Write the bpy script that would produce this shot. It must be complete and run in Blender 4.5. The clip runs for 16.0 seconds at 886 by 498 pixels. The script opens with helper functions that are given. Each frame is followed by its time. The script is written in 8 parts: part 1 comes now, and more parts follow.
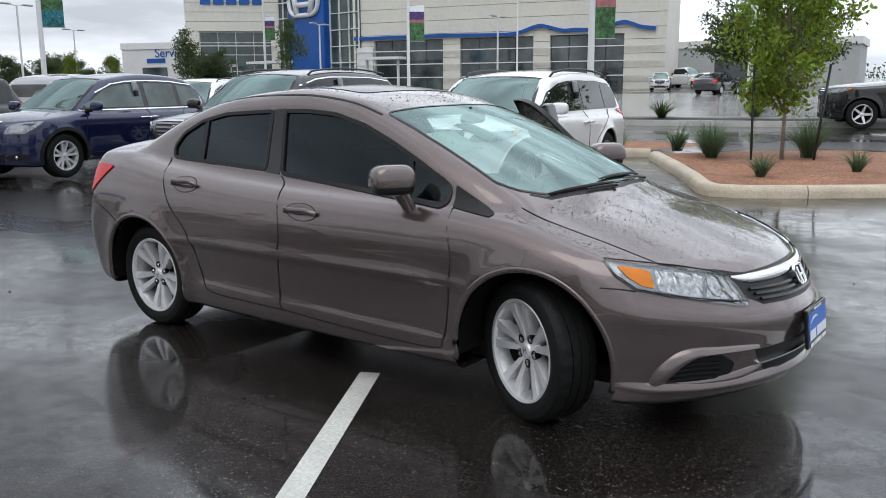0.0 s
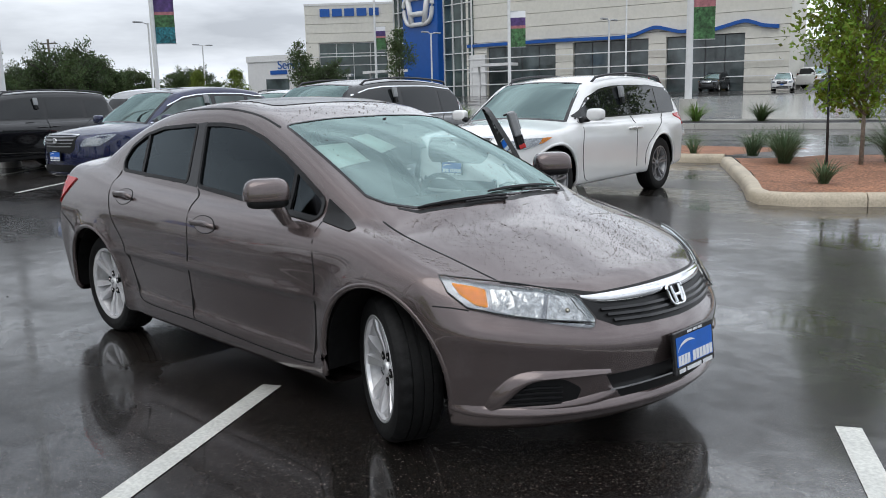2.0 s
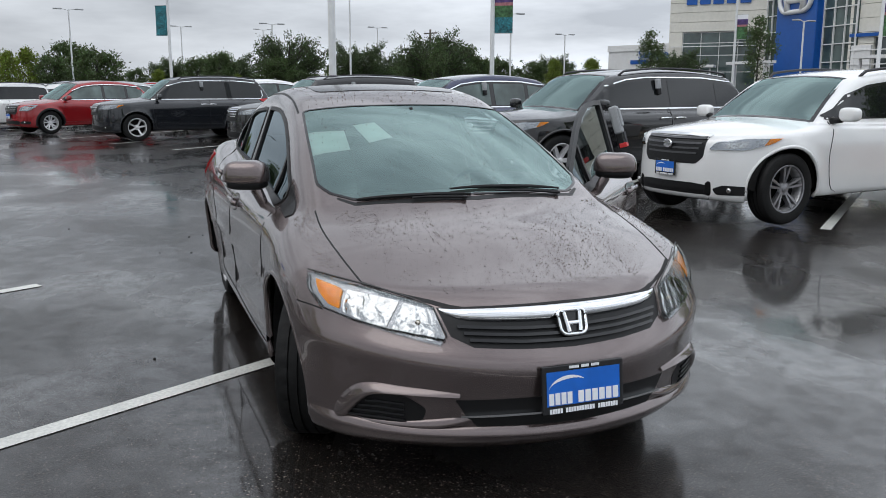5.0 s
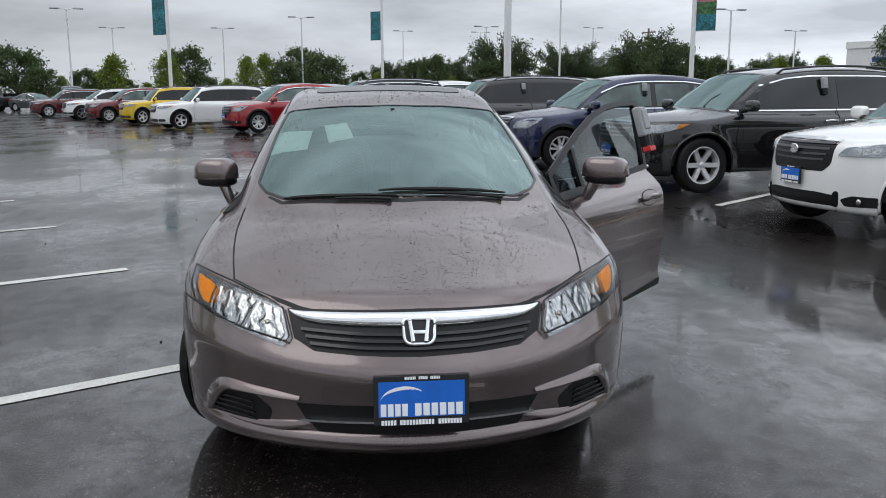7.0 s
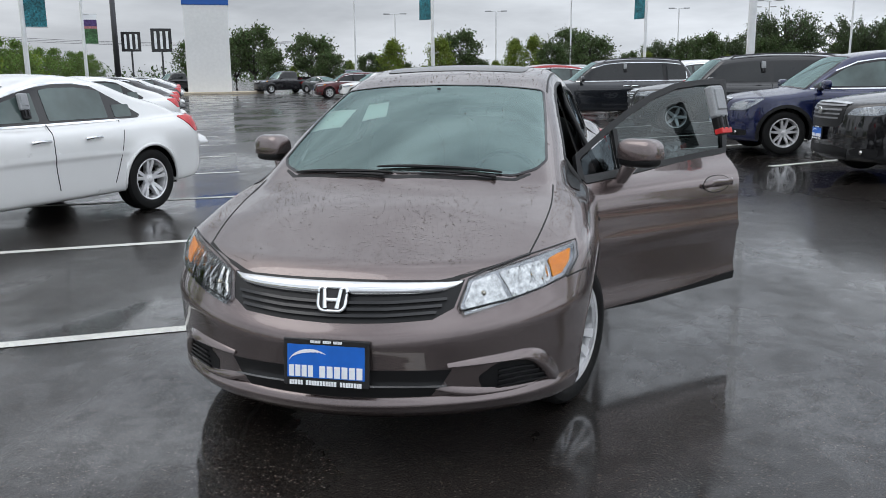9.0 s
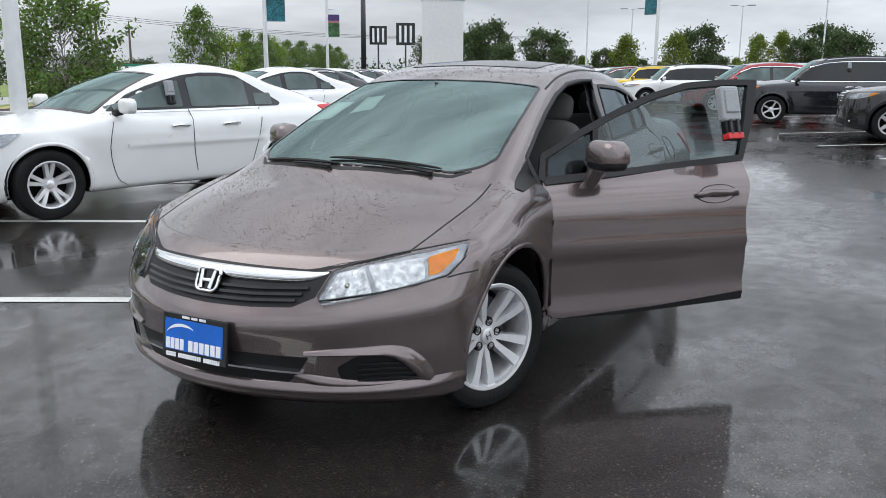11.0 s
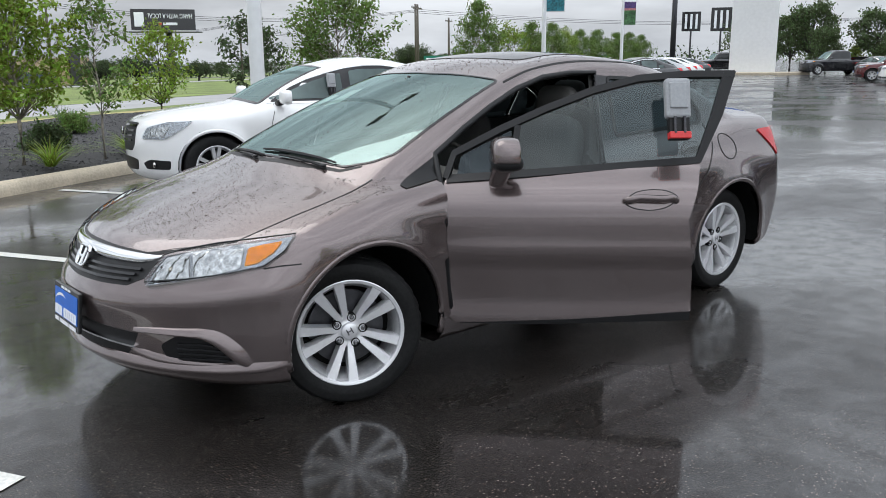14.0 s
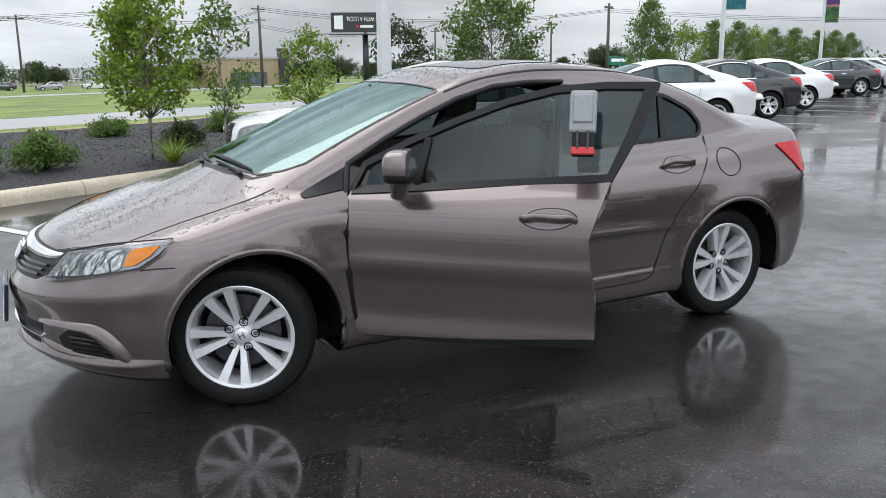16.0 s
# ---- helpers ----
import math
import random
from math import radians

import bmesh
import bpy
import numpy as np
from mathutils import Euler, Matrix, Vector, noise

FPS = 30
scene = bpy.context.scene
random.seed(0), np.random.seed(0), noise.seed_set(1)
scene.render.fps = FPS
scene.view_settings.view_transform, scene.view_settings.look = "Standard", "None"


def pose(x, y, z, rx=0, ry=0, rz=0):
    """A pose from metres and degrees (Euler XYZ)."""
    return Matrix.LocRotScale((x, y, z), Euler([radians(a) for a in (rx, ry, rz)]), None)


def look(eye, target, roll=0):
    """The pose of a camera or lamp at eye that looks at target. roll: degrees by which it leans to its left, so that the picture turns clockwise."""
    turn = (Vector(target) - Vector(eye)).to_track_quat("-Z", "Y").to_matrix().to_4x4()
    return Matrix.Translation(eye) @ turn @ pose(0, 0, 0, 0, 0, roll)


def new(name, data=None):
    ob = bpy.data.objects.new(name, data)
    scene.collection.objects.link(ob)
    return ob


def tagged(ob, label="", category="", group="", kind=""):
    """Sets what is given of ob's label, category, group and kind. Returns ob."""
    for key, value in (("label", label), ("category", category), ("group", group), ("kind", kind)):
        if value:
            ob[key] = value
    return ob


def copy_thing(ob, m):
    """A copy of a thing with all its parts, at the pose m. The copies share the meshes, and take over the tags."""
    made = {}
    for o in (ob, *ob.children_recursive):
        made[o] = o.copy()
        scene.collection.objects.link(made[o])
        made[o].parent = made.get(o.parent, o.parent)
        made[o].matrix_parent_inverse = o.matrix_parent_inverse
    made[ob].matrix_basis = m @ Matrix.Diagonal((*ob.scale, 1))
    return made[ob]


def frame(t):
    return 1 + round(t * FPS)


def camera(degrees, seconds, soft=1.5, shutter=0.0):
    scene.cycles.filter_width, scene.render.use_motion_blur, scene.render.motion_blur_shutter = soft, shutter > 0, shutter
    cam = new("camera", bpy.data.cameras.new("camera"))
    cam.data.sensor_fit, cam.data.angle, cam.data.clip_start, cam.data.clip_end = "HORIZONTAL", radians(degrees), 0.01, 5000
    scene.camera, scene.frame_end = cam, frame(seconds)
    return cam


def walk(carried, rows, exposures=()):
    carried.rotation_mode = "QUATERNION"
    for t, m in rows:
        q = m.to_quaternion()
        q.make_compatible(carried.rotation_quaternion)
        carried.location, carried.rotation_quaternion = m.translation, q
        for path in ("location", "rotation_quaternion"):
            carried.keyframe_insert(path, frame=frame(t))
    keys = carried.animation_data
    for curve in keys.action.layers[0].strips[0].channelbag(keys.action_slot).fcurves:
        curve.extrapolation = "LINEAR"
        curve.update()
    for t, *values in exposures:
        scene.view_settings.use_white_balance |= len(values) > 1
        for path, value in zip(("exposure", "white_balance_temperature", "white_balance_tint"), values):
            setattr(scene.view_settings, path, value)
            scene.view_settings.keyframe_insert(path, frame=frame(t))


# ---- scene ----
cam = camera(55.5, 16.0, soft=0.9)
METRES, EYE, TILT, LEAN, TURN = 8.0, 1.5, 0.0, 0.0, 0.0
PATH = [
    (0, (3.02, -3.75, 1.405), (1.849, -2.173, 1.033), -0.3),
    (0.5, (3.198, -3.541, 1.419), (1.982, -1.996, 1.052), -1.5),
    (1, (3.505, -3.398, 1.409), (2.223, -1.904, 1.055), -1.6),
    (1.5, (3.689, -3.204, 1.402), (2.36, -1.751, 1.054), -1.4),
    (2, (3.8, -2.967, 1.411), (2.409, -1.575, 1.057), -1.4),
    (2.5, (4.004, -2.778, 1.399), (2.494, -1.515, 1.044), -0.9),
    (3, (4.168, -2.554, 1.399), (2.573, -1.402, 1.039), -0.6),
    (3.5, (4.228, -2.255, 1.391), (2.573, -1.199, 1.008), -0.2),
    (3.7, (4.267, -2.162, 1.392), (2.584, -1.151, 1.01), -0.3),
    (5.8, (4.777, -0.93, 1.397), (2.875, -0.438, 1.023), 0.2),
    (6, (4.803, -0.824, 1.408), (2.889, -0.384, 1.031), 0.1),
    (6.5, (4.782, -0.511, 1.396), (2.845, -0.181, 1.021), 0.3),
    (7, (4.802, -0.2, 1.39), (2.847, 0.005, 1.025), -0.1),
    (7.5, (4.875, 0.128, 1.396), (2.913, 0.191, 1.015), -0.0),
    (8, (4.803, 0.395, 1.379), (2.847, 0.324, 0.971), -0.5),
    (8.5, (4.795, 0.661, 1.377), (2.854, 0.399, 0.97), -0.2),
    (9, (4.819, 0.99, 1.377), (2.906, 0.565, 0.973), -0.6),
    (9.5, (4.656, 1.29, 1.359), (2.774, 0.758, 0.938), -0.8),
    (10, (4.521, 1.554, 1.362), (2.686, 0.886, 0.93), -2.2),
    (10.2, (4.501, 1.696, 1.359), (2.686, 0.968, 0.938), -1.3),
    (12.3, (3.909, 2.765, 1.402), (2.333, 1.616, 0.956), -1.1),
    (12.5, (3.819, 2.854, 1.387), (2.264, 1.679, 0.94), -1.1),
    (13, (3.641, 3.078, 1.408), (2.176, 1.797, 0.946), -1.4),
    (13.5, (3.471, 3.369, 1.441), (2.115, 1.972, 0.985), -0.4),
    (14, (3.202, 3.533, 1.394), (1.938, 2.046, 0.955), -0.4),
    (14.5, (2.935, 3.698, 1.409), (1.778, 2.127, 0.967), -0.8),
    (15, (2.687, 3.951, 1.425), (1.649, 2.298, 0.993), -0.4),
    (15.5, (2.417, 4.07, 1.409), (1.44, 2.378, 0.98), 0.2),
    (16, (2.148, 4.162, 1.427), (1.254, 2.427, 0.992), -0.5),
]
walk(cam, [(t, look(eye, target, roll)) for t, eye, target, roll in PATH], [(0, 0.06), (3, -0.08), (7, -0.08), (9.5, 0.18), (13, 0.30), (16, 0.38)])

# ---------------------------------------------------------------- world and light
SUN_EL, SUN_ROT = radians(52), radians(200)
world = bpy.data.worlds.new("overcast_sky")
scene.world = world
world.use_nodes = True
wn, wl = world.node_tree.nodes, world.node_tree.links
wn.clear()
w_out = wn.new("ShaderNodeOutputWorld")
w_bg = wn.new("ShaderNodeBackground")
w_sky = wn.new("ShaderNodeTexSky")
w_sky.sky_type, w_sky.sun_disc = "NISHITA", False
w_sky.sun_elevation, w_sky.sun_rotation, w_sky.dust_density = SUN_EL, SUN_ROT, 4.0
# a closed layer of cloud over the sky
w_co = wn.new("ShaderNodeTexCoord")
w_map = wn.new("ShaderNodeMapping")
w_map.inputs["Scale"].default_value = (1.0, 1.0, 4.5)
w_noi = wn.new("ShaderNodeTexNoise")
w_noi.inputs["Scale"].default_value, w_noi.inputs["Detail"].default_value = 2.2, 6
w_noi.inputs["Roughness"].default_value = 0.55
w_ramp = wn.new("ShaderNodeValToRGB")
w_ramp.color_ramp.elements[0].position, w_ramp.color_ramp.elements[0].color = 0.36, (4.5, 4.85, 5.4, 1)
w_ramp.color_ramp.elements[1].position, w_ramp.color_ramp.elements[1].color = 0.62, (8.8, 9.35, 10.1, 1)
w_mix = wn.new("ShaderNodeMix")
w_mix.data_type = "RGBA"
w_mix.inputs["Factor"].default_value = 0.93
wl.new(w_co.outputs["Generated"], w_map.inputs["Vector"])
wl.new(w_map.outputs["Vector"], w_noi.inputs["Vector"])
wl.new(w_noi.outputs["Fac"], w_ramp.inputs["Fac"])
wl.new(w_sky.outputs["Color"], w_mix.inputs["A"])
# an overcast sky is brighter overhead than at the horizon
w_sep = wn.new("ShaderNodeSeparateXYZ")
w_up = wn.new("ShaderNodeMapRange")
w_up.inputs["To Min"].default_value, w_up.inputs["To Max"].default_value = 0.76, 1.28
# a darker bank of cloud stands to the south-west, thinner bright cloud to the north
w_bank = wn.new("ShaderNodeVectorMath")
w_bank.operation = "DOT_PRODUCT"
w_bank.inputs[1].default_value = (-0.76, -0.61, 0.22)
w_grey = wn.new("ShaderNodeMapRange")
w_grey.interpolation_type = "SMOOTHSTEP"
w_grey.inputs["From Min"].default_value, w_grey.inputs["From Max"].default_value = 0.50, 1.0
w_grey.inputs["To Min"].default_value, w_grey.inputs["To Max"].default_value = 1.0, 0.74
w_both = wn.new("ShaderNodeMath")
w_both.operation = "MULTIPLY"
wl.new(w_co.outputs["Generated"], w_bank.inputs[0])
wl.new(w_bank.outputs["Value"], w_grey.inputs["Value"])
wl.new(w_up.outputs["Result"], w_both.inputs[0])
w_thin = wn.new("ShaderNodeVectorMath")
w_thin.operation = "DOT_PRODUCT"
w_thin.inputs[1].default_value = (0.02, 0.93, 0.36)
w_pale = wn.new("ShaderNodeMapRange")
w_pale.interpolation_type = "SMOOTHSTEP"
w_pale.inputs["From Min"].default_value, w_pale.inputs["From Max"].default_value = 0.0, 1.0
w_pale.inputs["To Min"].default_value, w_pale.inputs["To Max"].default_value = 1.0, 1.50
w_cloud = wn.new("ShaderNodeMath")
w_cloud.operation = "MULTIPLY"
wl.new(w_co.outputs["Generated"], w_thin.inputs[0])
wl.new(w_thin.outputs["Value"], w_pale.inputs["Value"])
wl.new(w_grey.outputs["Result"], w_cloud.inputs[0])
wl.new(w_pale.outputs["Result"], w_cloud.inputs[1])
wl.new(w_cloud.outputs[0], w_both.inputs[1])
w_dim = wn.new("ShaderNodeVectorMath")
w_dim.operation = "MULTIPLY"
wl.new(w_co.outputs["Generated"], w_sep.inputs["Vector"])
wl.new(w_sep.outputs["Z"], w_up.inputs["Value"])
wl.new(w_ramp.outputs["Color"], w_dim.inputs[0])
wl.new(w_both.outputs[0], w_dim.inputs[1])
wl.new(w_dim.outputs["Vector"], w_mix.inputs["B"])
wl.new(w_mix.outputs["Result"], w_bg.inputs["Color"])
wl.new(w_bg.outputs["Background"], w_out.inputs["Surface"])
w_bg.inputs["Strength"].default_value = 0.130
sun_data = bpy.data.lights.new("sun", "SUN")
sun_data.energy, sun_data.angle, sun_data.color = 0.8, radians(48), (1.0, 0.98, 0.96)
sun = new("sun", sun_data)
sun.matrix_world = look((0, 0, 30), (30 * math.sin(SUN_ROT) * 0.6, -30 * math.cos(SUN_ROT) * 0.6, 0))

# ---------------------------------------------------------------- materials
MATS = {}


def mat(name, color, rough=0.5, metal=0.0, grain=0.0, scale=20.0, bump=0.0, coat=0.0, spec=0.5, coords="Object",
        emit=0.0, alpha=1.0, detail=6.0, big=0.0, big_scale=1.5):
    """A principled material with noise in its colour at two scales, in its roughness and its relief."""
    if name in MATS:
        return MATS[name]
    m = bpy.data.materials.new(name)
    m.use_nodes = True
    n, l = m.node_tree.nodes, m.node_tree.links
    b = n["Principled BSDF"]
    b.inputs["Base Color"].default_value = (*color, 1)
    b.inputs["Roughness"].default_value, b.inputs["Metallic"].default_value = rough, metal
    b.inputs["Coat Weight"].default_value, b.inputs["Coat Roughness"].default_value = coat, 0.04
    b.inputs["Specular IOR Level"].default_value = spec
    if emit:
        b.inputs["Emission Color"].default_value, b.inputs["Emission Strength"].default_value = (*color, 1), emit
    if grain or bump or big:
        co = n.new("ShaderNodeTexCoord")
        no = n.new("ShaderNodeTexNoise")
        no.inputs["Scale"].default_value, no.inputs["Detail"].default_value = scale, detail
        l.new(co.outputs[coords], no.inputs["Vector"])
        fac = no.outputs["Fac"]
        if grain or big:
            hs = n.new("ShaderNodeHueSaturation")
            hs.inputs["Color"].default_value = (*color, 1)
            r = n.new("ShaderNodeMapRange")
            r.inputs["From Min"].default_value, r.inputs["From Max"].default_value = 0.3, 0.7
            r.inputs["To Min"].default_value, r.inputs["To Max"].default_value = 1 - grain, 1 + grain
            l.new(fac, r.inputs["Value"])
            val = r.outputs["Result"]
            if big:
                n2 = n.new("ShaderNodeTexNoise")
                n2.inputs["Scale"].default_value, n2.inputs["Detail"].default_value = big_scale, 4
                l.new(co.outputs[coords], n2.inputs["Vector"])
                r2 = n.new("ShaderNodeMapRange")
                r2.inputs["From Min"].default_value, r2.inputs["From Max"].default_value = 0.3, 0.7
                r2.inputs["To Min"].default_value, r2.inputs["To Max"].default_value = 1 - big, 1 + big
                l.new(n2.outputs["Fac"], r2.inputs["Value"])
                mu = n.new("ShaderNodeMath")
                mu.operation = "MULTIPLY"
                l.new(val, mu.inputs[0])
                l.new(r2.outputs["Result"], mu.inputs[1])
                val = mu.outputs[0]
            l.new(val, hs.inputs["Value"])
            l.new(hs.outputs["Color"], b.inputs["Base Color"])
        if bump:
            bp = n.new("ShaderNodeBump")
            bp.inputs["Strength"].default_value, bp.inputs["Distance"].default_value = min(1, bump), 0.01
            l.new(fac, bp.inputs["Height"])
            l.new(bp.outputs["Normal"], b.inputs["Normal"])
    MATS[name] = m
    return m


def glass_mat(name, tint, see=0.6, rough=0.02, ior=1.62, gloss=(0.95, 1.0, 0.98)):
    """A thin pane: a clear part that tints what is behind, under a gloss that grows at grazing angles."""
    if name in MATS:
        return MATS[name]
    m = bpy.data.materials.new(name)
    m.use_nodes = True
    n, l = m.node_tree.nodes, m.node_tree.links
    n.clear()
    out = n.new("ShaderNodeOutputMaterial")
    tr = n.new("ShaderNodeBsdfTransparent")
    tr.inputs["Color"].default_value = (*[c * see for c in tint], 1)
    gl = n.new("ShaderNodeBsdfGlossy")
    gl.inputs["Roughness"].default_value = rough
    gl.inputs["Color"].default_value = (*gloss, 1)
    fr = n.new("ShaderNodeFresnel")
    fr.inputs["IOR"].default_value = ior
    mx = n.new("ShaderNodeMixShader")
    l.new(fr.outputs["Fac"], mx.inputs["Fac"])
    l.new(tr.outputs["BSDF"], mx.inputs[1])
    l.new(gl.outputs["BSDF"], mx.inputs[2])
    l.new(mx.outputs["Shader"], out.inputs["Surface"])
    MATS[name] = m
    return m


def paint(name, color, metal=0.35):
    """Car paint: a flaked base under clear coat."""
    if name in MATS:
        return MATS[name]
    m = mat(name, color, 0.27, metal, 0.06, 900.0, 0.0, 1.0, spec=0.2, big=0.02, big_scale=3.0)
    m.node_tree.nodes["Principled BSDF"].inputs["Coat IOR"].default_value = 1.6
    return m


BLACK_PLASTIC = mat("black_plastic", (0.009, 0.009, 0.0095), 0.42, spec=0.28, grain=0.15, scale=300, bump=0.1)
BLACK_GLOSS = mat("black_gloss", (0.012, 0.012, 0.013), 0.12, spec=0.5, grain=0.1, scale=50)
RUBBER = mat("tyre_rubber", (0.010, 0.010, 0.010), 0.6, spec=0.18, grain=0.25, scale=60, bump=0.15, big=0.2, big_scale=6)
CHROME = mat("chrome", (0.82, 0.83, 0.84), 0.07, 1.0, grain=0.02, scale=10)
ALLOY = mat("silver_alloy", (0.80, 0.80, 0.81), 0.27, 0.55, grain=0.04, scale=40, big=0.03)
DARK_METAL = mat("dark_metal", (0.06, 0.06, 0.065), 0.45, 0.6, grain=0.2, scale=30)
GLASS_DARK = glass_mat("tinted_glass", (0.33, 0.40, 0.42), 0.30, ior=1.48, gloss=(0.80, 0.93, 1.0))
GLASS_CLEAR = glass_mat("clear_glass", (0.76, 0.95, 0.92), 0.62, ior=2.75, gloss=(0.75, 0.99, 0.96))
SEAM = mat("panel_gap", (0.006, 0.006, 0.006), 0.7, grain=0.1, scale=50)
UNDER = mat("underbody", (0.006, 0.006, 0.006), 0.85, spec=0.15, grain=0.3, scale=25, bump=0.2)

# ---------------------------------------------------------------- small building helpers


def mesh_ob(name, verts, faces, material, parent=None, label="", smooth=True):
    me = bpy.data.meshes.new(name)
    me.from_pydata([tuple(v) for v in verts], [], [tuple(f) for f in faces])
    me.materials.append(material)
    if smooth:
        me.polygons.foreach_set("use_smooth", [True] * len(me.polygons))
    me.update()
    ob = new(name, me)
    ob.parent = parent
    return tagged(ob, label)


def part(name, bm, material, parent=None, label="", smooth=False, angle=None):
    me = bpy.data.meshes.new(name)
    bmesh.ops.recalc_face_normals(bm, faces=bm.faces[:])
    bm.to_mesh(me)
    bm.free()
    me.materials.append(material)
    if smooth:
        me.polygons.foreach_set("use_smooth", [True] * len(me.polygons))
        if angle:
            me.set_sharp_from_angle(angle=radians(angle))
    ob = new(name, me)
    ob.parent = parent
    return tagged(ob, label)


def thing(name, label, category, group="", m=None, kind=""):
    ob = new(name)
    ob.empty_display_size = 0.2
    if m is not None:
        ob.matrix_basis = m
    return tagged(ob, label, category, group, kind)


def box(bm, c, s, m=None, bevel=0.0):
    """A box of size s round c, added to bm."""
    r = bmesh.ops.create_cube(bm, size=1.0)
    vs = r["verts"]
    bmesh.ops.scale(bm, vec=Vector(s), verts=vs)
    if bevel:
        es = list({e for v in vs for e in v.link_edges})
        b = bmesh.ops.bevel(bm, geom=es, offset=bevel, segments=2, affect="EDGES", profile=0.5)
        vs = b["verts"] if len(b["verts"]) > 8 else vs
    bmesh.ops.translate(bm, vec=Vector(c), verts=vs)
    if m is not None:
        bmesh.ops.transform(bm, matrix=m, verts=vs)
    return vs


def cyl(bm, a, b, r0, r1=None, seg=16, caps=True):
    """A tapered rod from a to b."""
    a, b = Vector(a), Vector(b)
    r1 = r0 if r1 is None else r1
    r = bmesh.ops.create_cone(bm, cap_ends=caps, segments=seg, radius1=r0, radius2=r1, depth=(b - a).length)
    m = Matrix.Translation((a + b) / 2) @ (b - a).to_track_quat("Z", "Y").to_matrix().to_4x4()
    bmesh.ops.transform(bm, matrix=m, verts=r["verts"])
    return r["verts"]


def lathe(bm, prof, seg=48, axis="Y"):
    """Turns a profile of (radius, offset) pairs round an axis."""
    rings = []
    for r, o in prof:
        ring = []
        for i in range(seg):
            a = 2 * math.pi * i / seg
            c, s = r * math.cos(a), r * math.sin(a)
            ring.append(bm.verts.new((c, o, s) if axis == "Y" else (c, s, o)))
        rings.append(ring)
    for k in range(len(rings) - 1):
        for i in range(seg):
            j = (i + 1) % seg
            bm.faces.new((rings[k][i], rings[k][j], rings[k + 1][j], rings[k + 1][i]))
    return rings


def tube(bm, pts, r, seg=8, closed=False):
    """A round rod along a line of points."""
    pts = [Vector(p) for p in pts]
    n = len(pts)
    rings = []
    for i, p in enumerate(pts):
        a = pts[(i - 1) % n] if closed or i else p
        b = pts[(i + 1) % n] if closed or i < n - 1 else p
        q = (b - a).to_track_quat("Z", "Y").to_matrix()
        rr = r[i] if isinstance(r, (list, tuple)) else r
        rings.append([bm.verts.new(p + q @ Vector((rr * math.cos(2 * math.pi * k / seg), rr * math.sin(2 * math.pi * k / seg), 0))) for k in range(seg)])
    for i in range(n if closed else n - 1):
        x, y = rings[i], rings[(i + 1) % n]
        for k in range(seg):
            bm.faces.new((x[k], x[(k + 1) % seg], y[(k + 1) % seg], y[k]))
    if not closed:
        bm.faces.new(rings[0][::-1])
        bm.faces.new(rings[-1])


def curve_of(*pts):
    """A smooth monotone-safe curve through (x, value) points, for arrays."""
    p = sorted(pts)
    x, y = np.array([a for a, _ in p], float), np.array([b for _, b in p], float)
    h, d = np.diff(x), np.diff(y) / np.diff(x)
    m = np.zeros(len(x))
    for i in range(1, len(x) - 1):
        if d[i - 1] * d[i] > 0:
            w1, w2 = 2 * h[i] + h[i - 1], h[i] + 2 * h[i - 1]
            m[i] = (w1 + w2) / (w1 / d[i - 1] + w2 / d[i])
    m[0], m[-1] = d[0], d[-1]

    def f(v):
        v = np.clip(np.asarray(v, float), x[0], x[-1])
        i = np.clip(np.searchsorted(x, v, side="right") - 1, 0, len(h) - 1)
        t = (v - x[i]) / h[i]
        return ((1 + 2 * t) * (1 - t) ** 2 * y[i] + t * (1 - t) ** 2 * h[i] * m[i]
                + t * t * (3 - 2 * t) * y[i + 1] + t * t * (t - 1) * h[i] * m[i + 1])
    return f


def eased(f, r, n=7):
    """A curve with its bends rounded over a reach r."""
    return lambda v: sum(f(np.asarray(v, float) + d) for d in np.linspace(-r, r, n)) / n


def smin(a, b, k):
    h = np.clip(0.5 + 0.5 * (b - a) / k, 0, 1)
    return b * (1 - h) + a * h - k * h * (1 - h)


def smax(a, b, k):
    return -smin(-a, -b, k)


def gradient(field, p, e=0.002):
    g = np.stack([field(*(p + d).T) - field(*(p - d).T) for d in np.eye(3) * e], 1) / (2 * e)
    return g


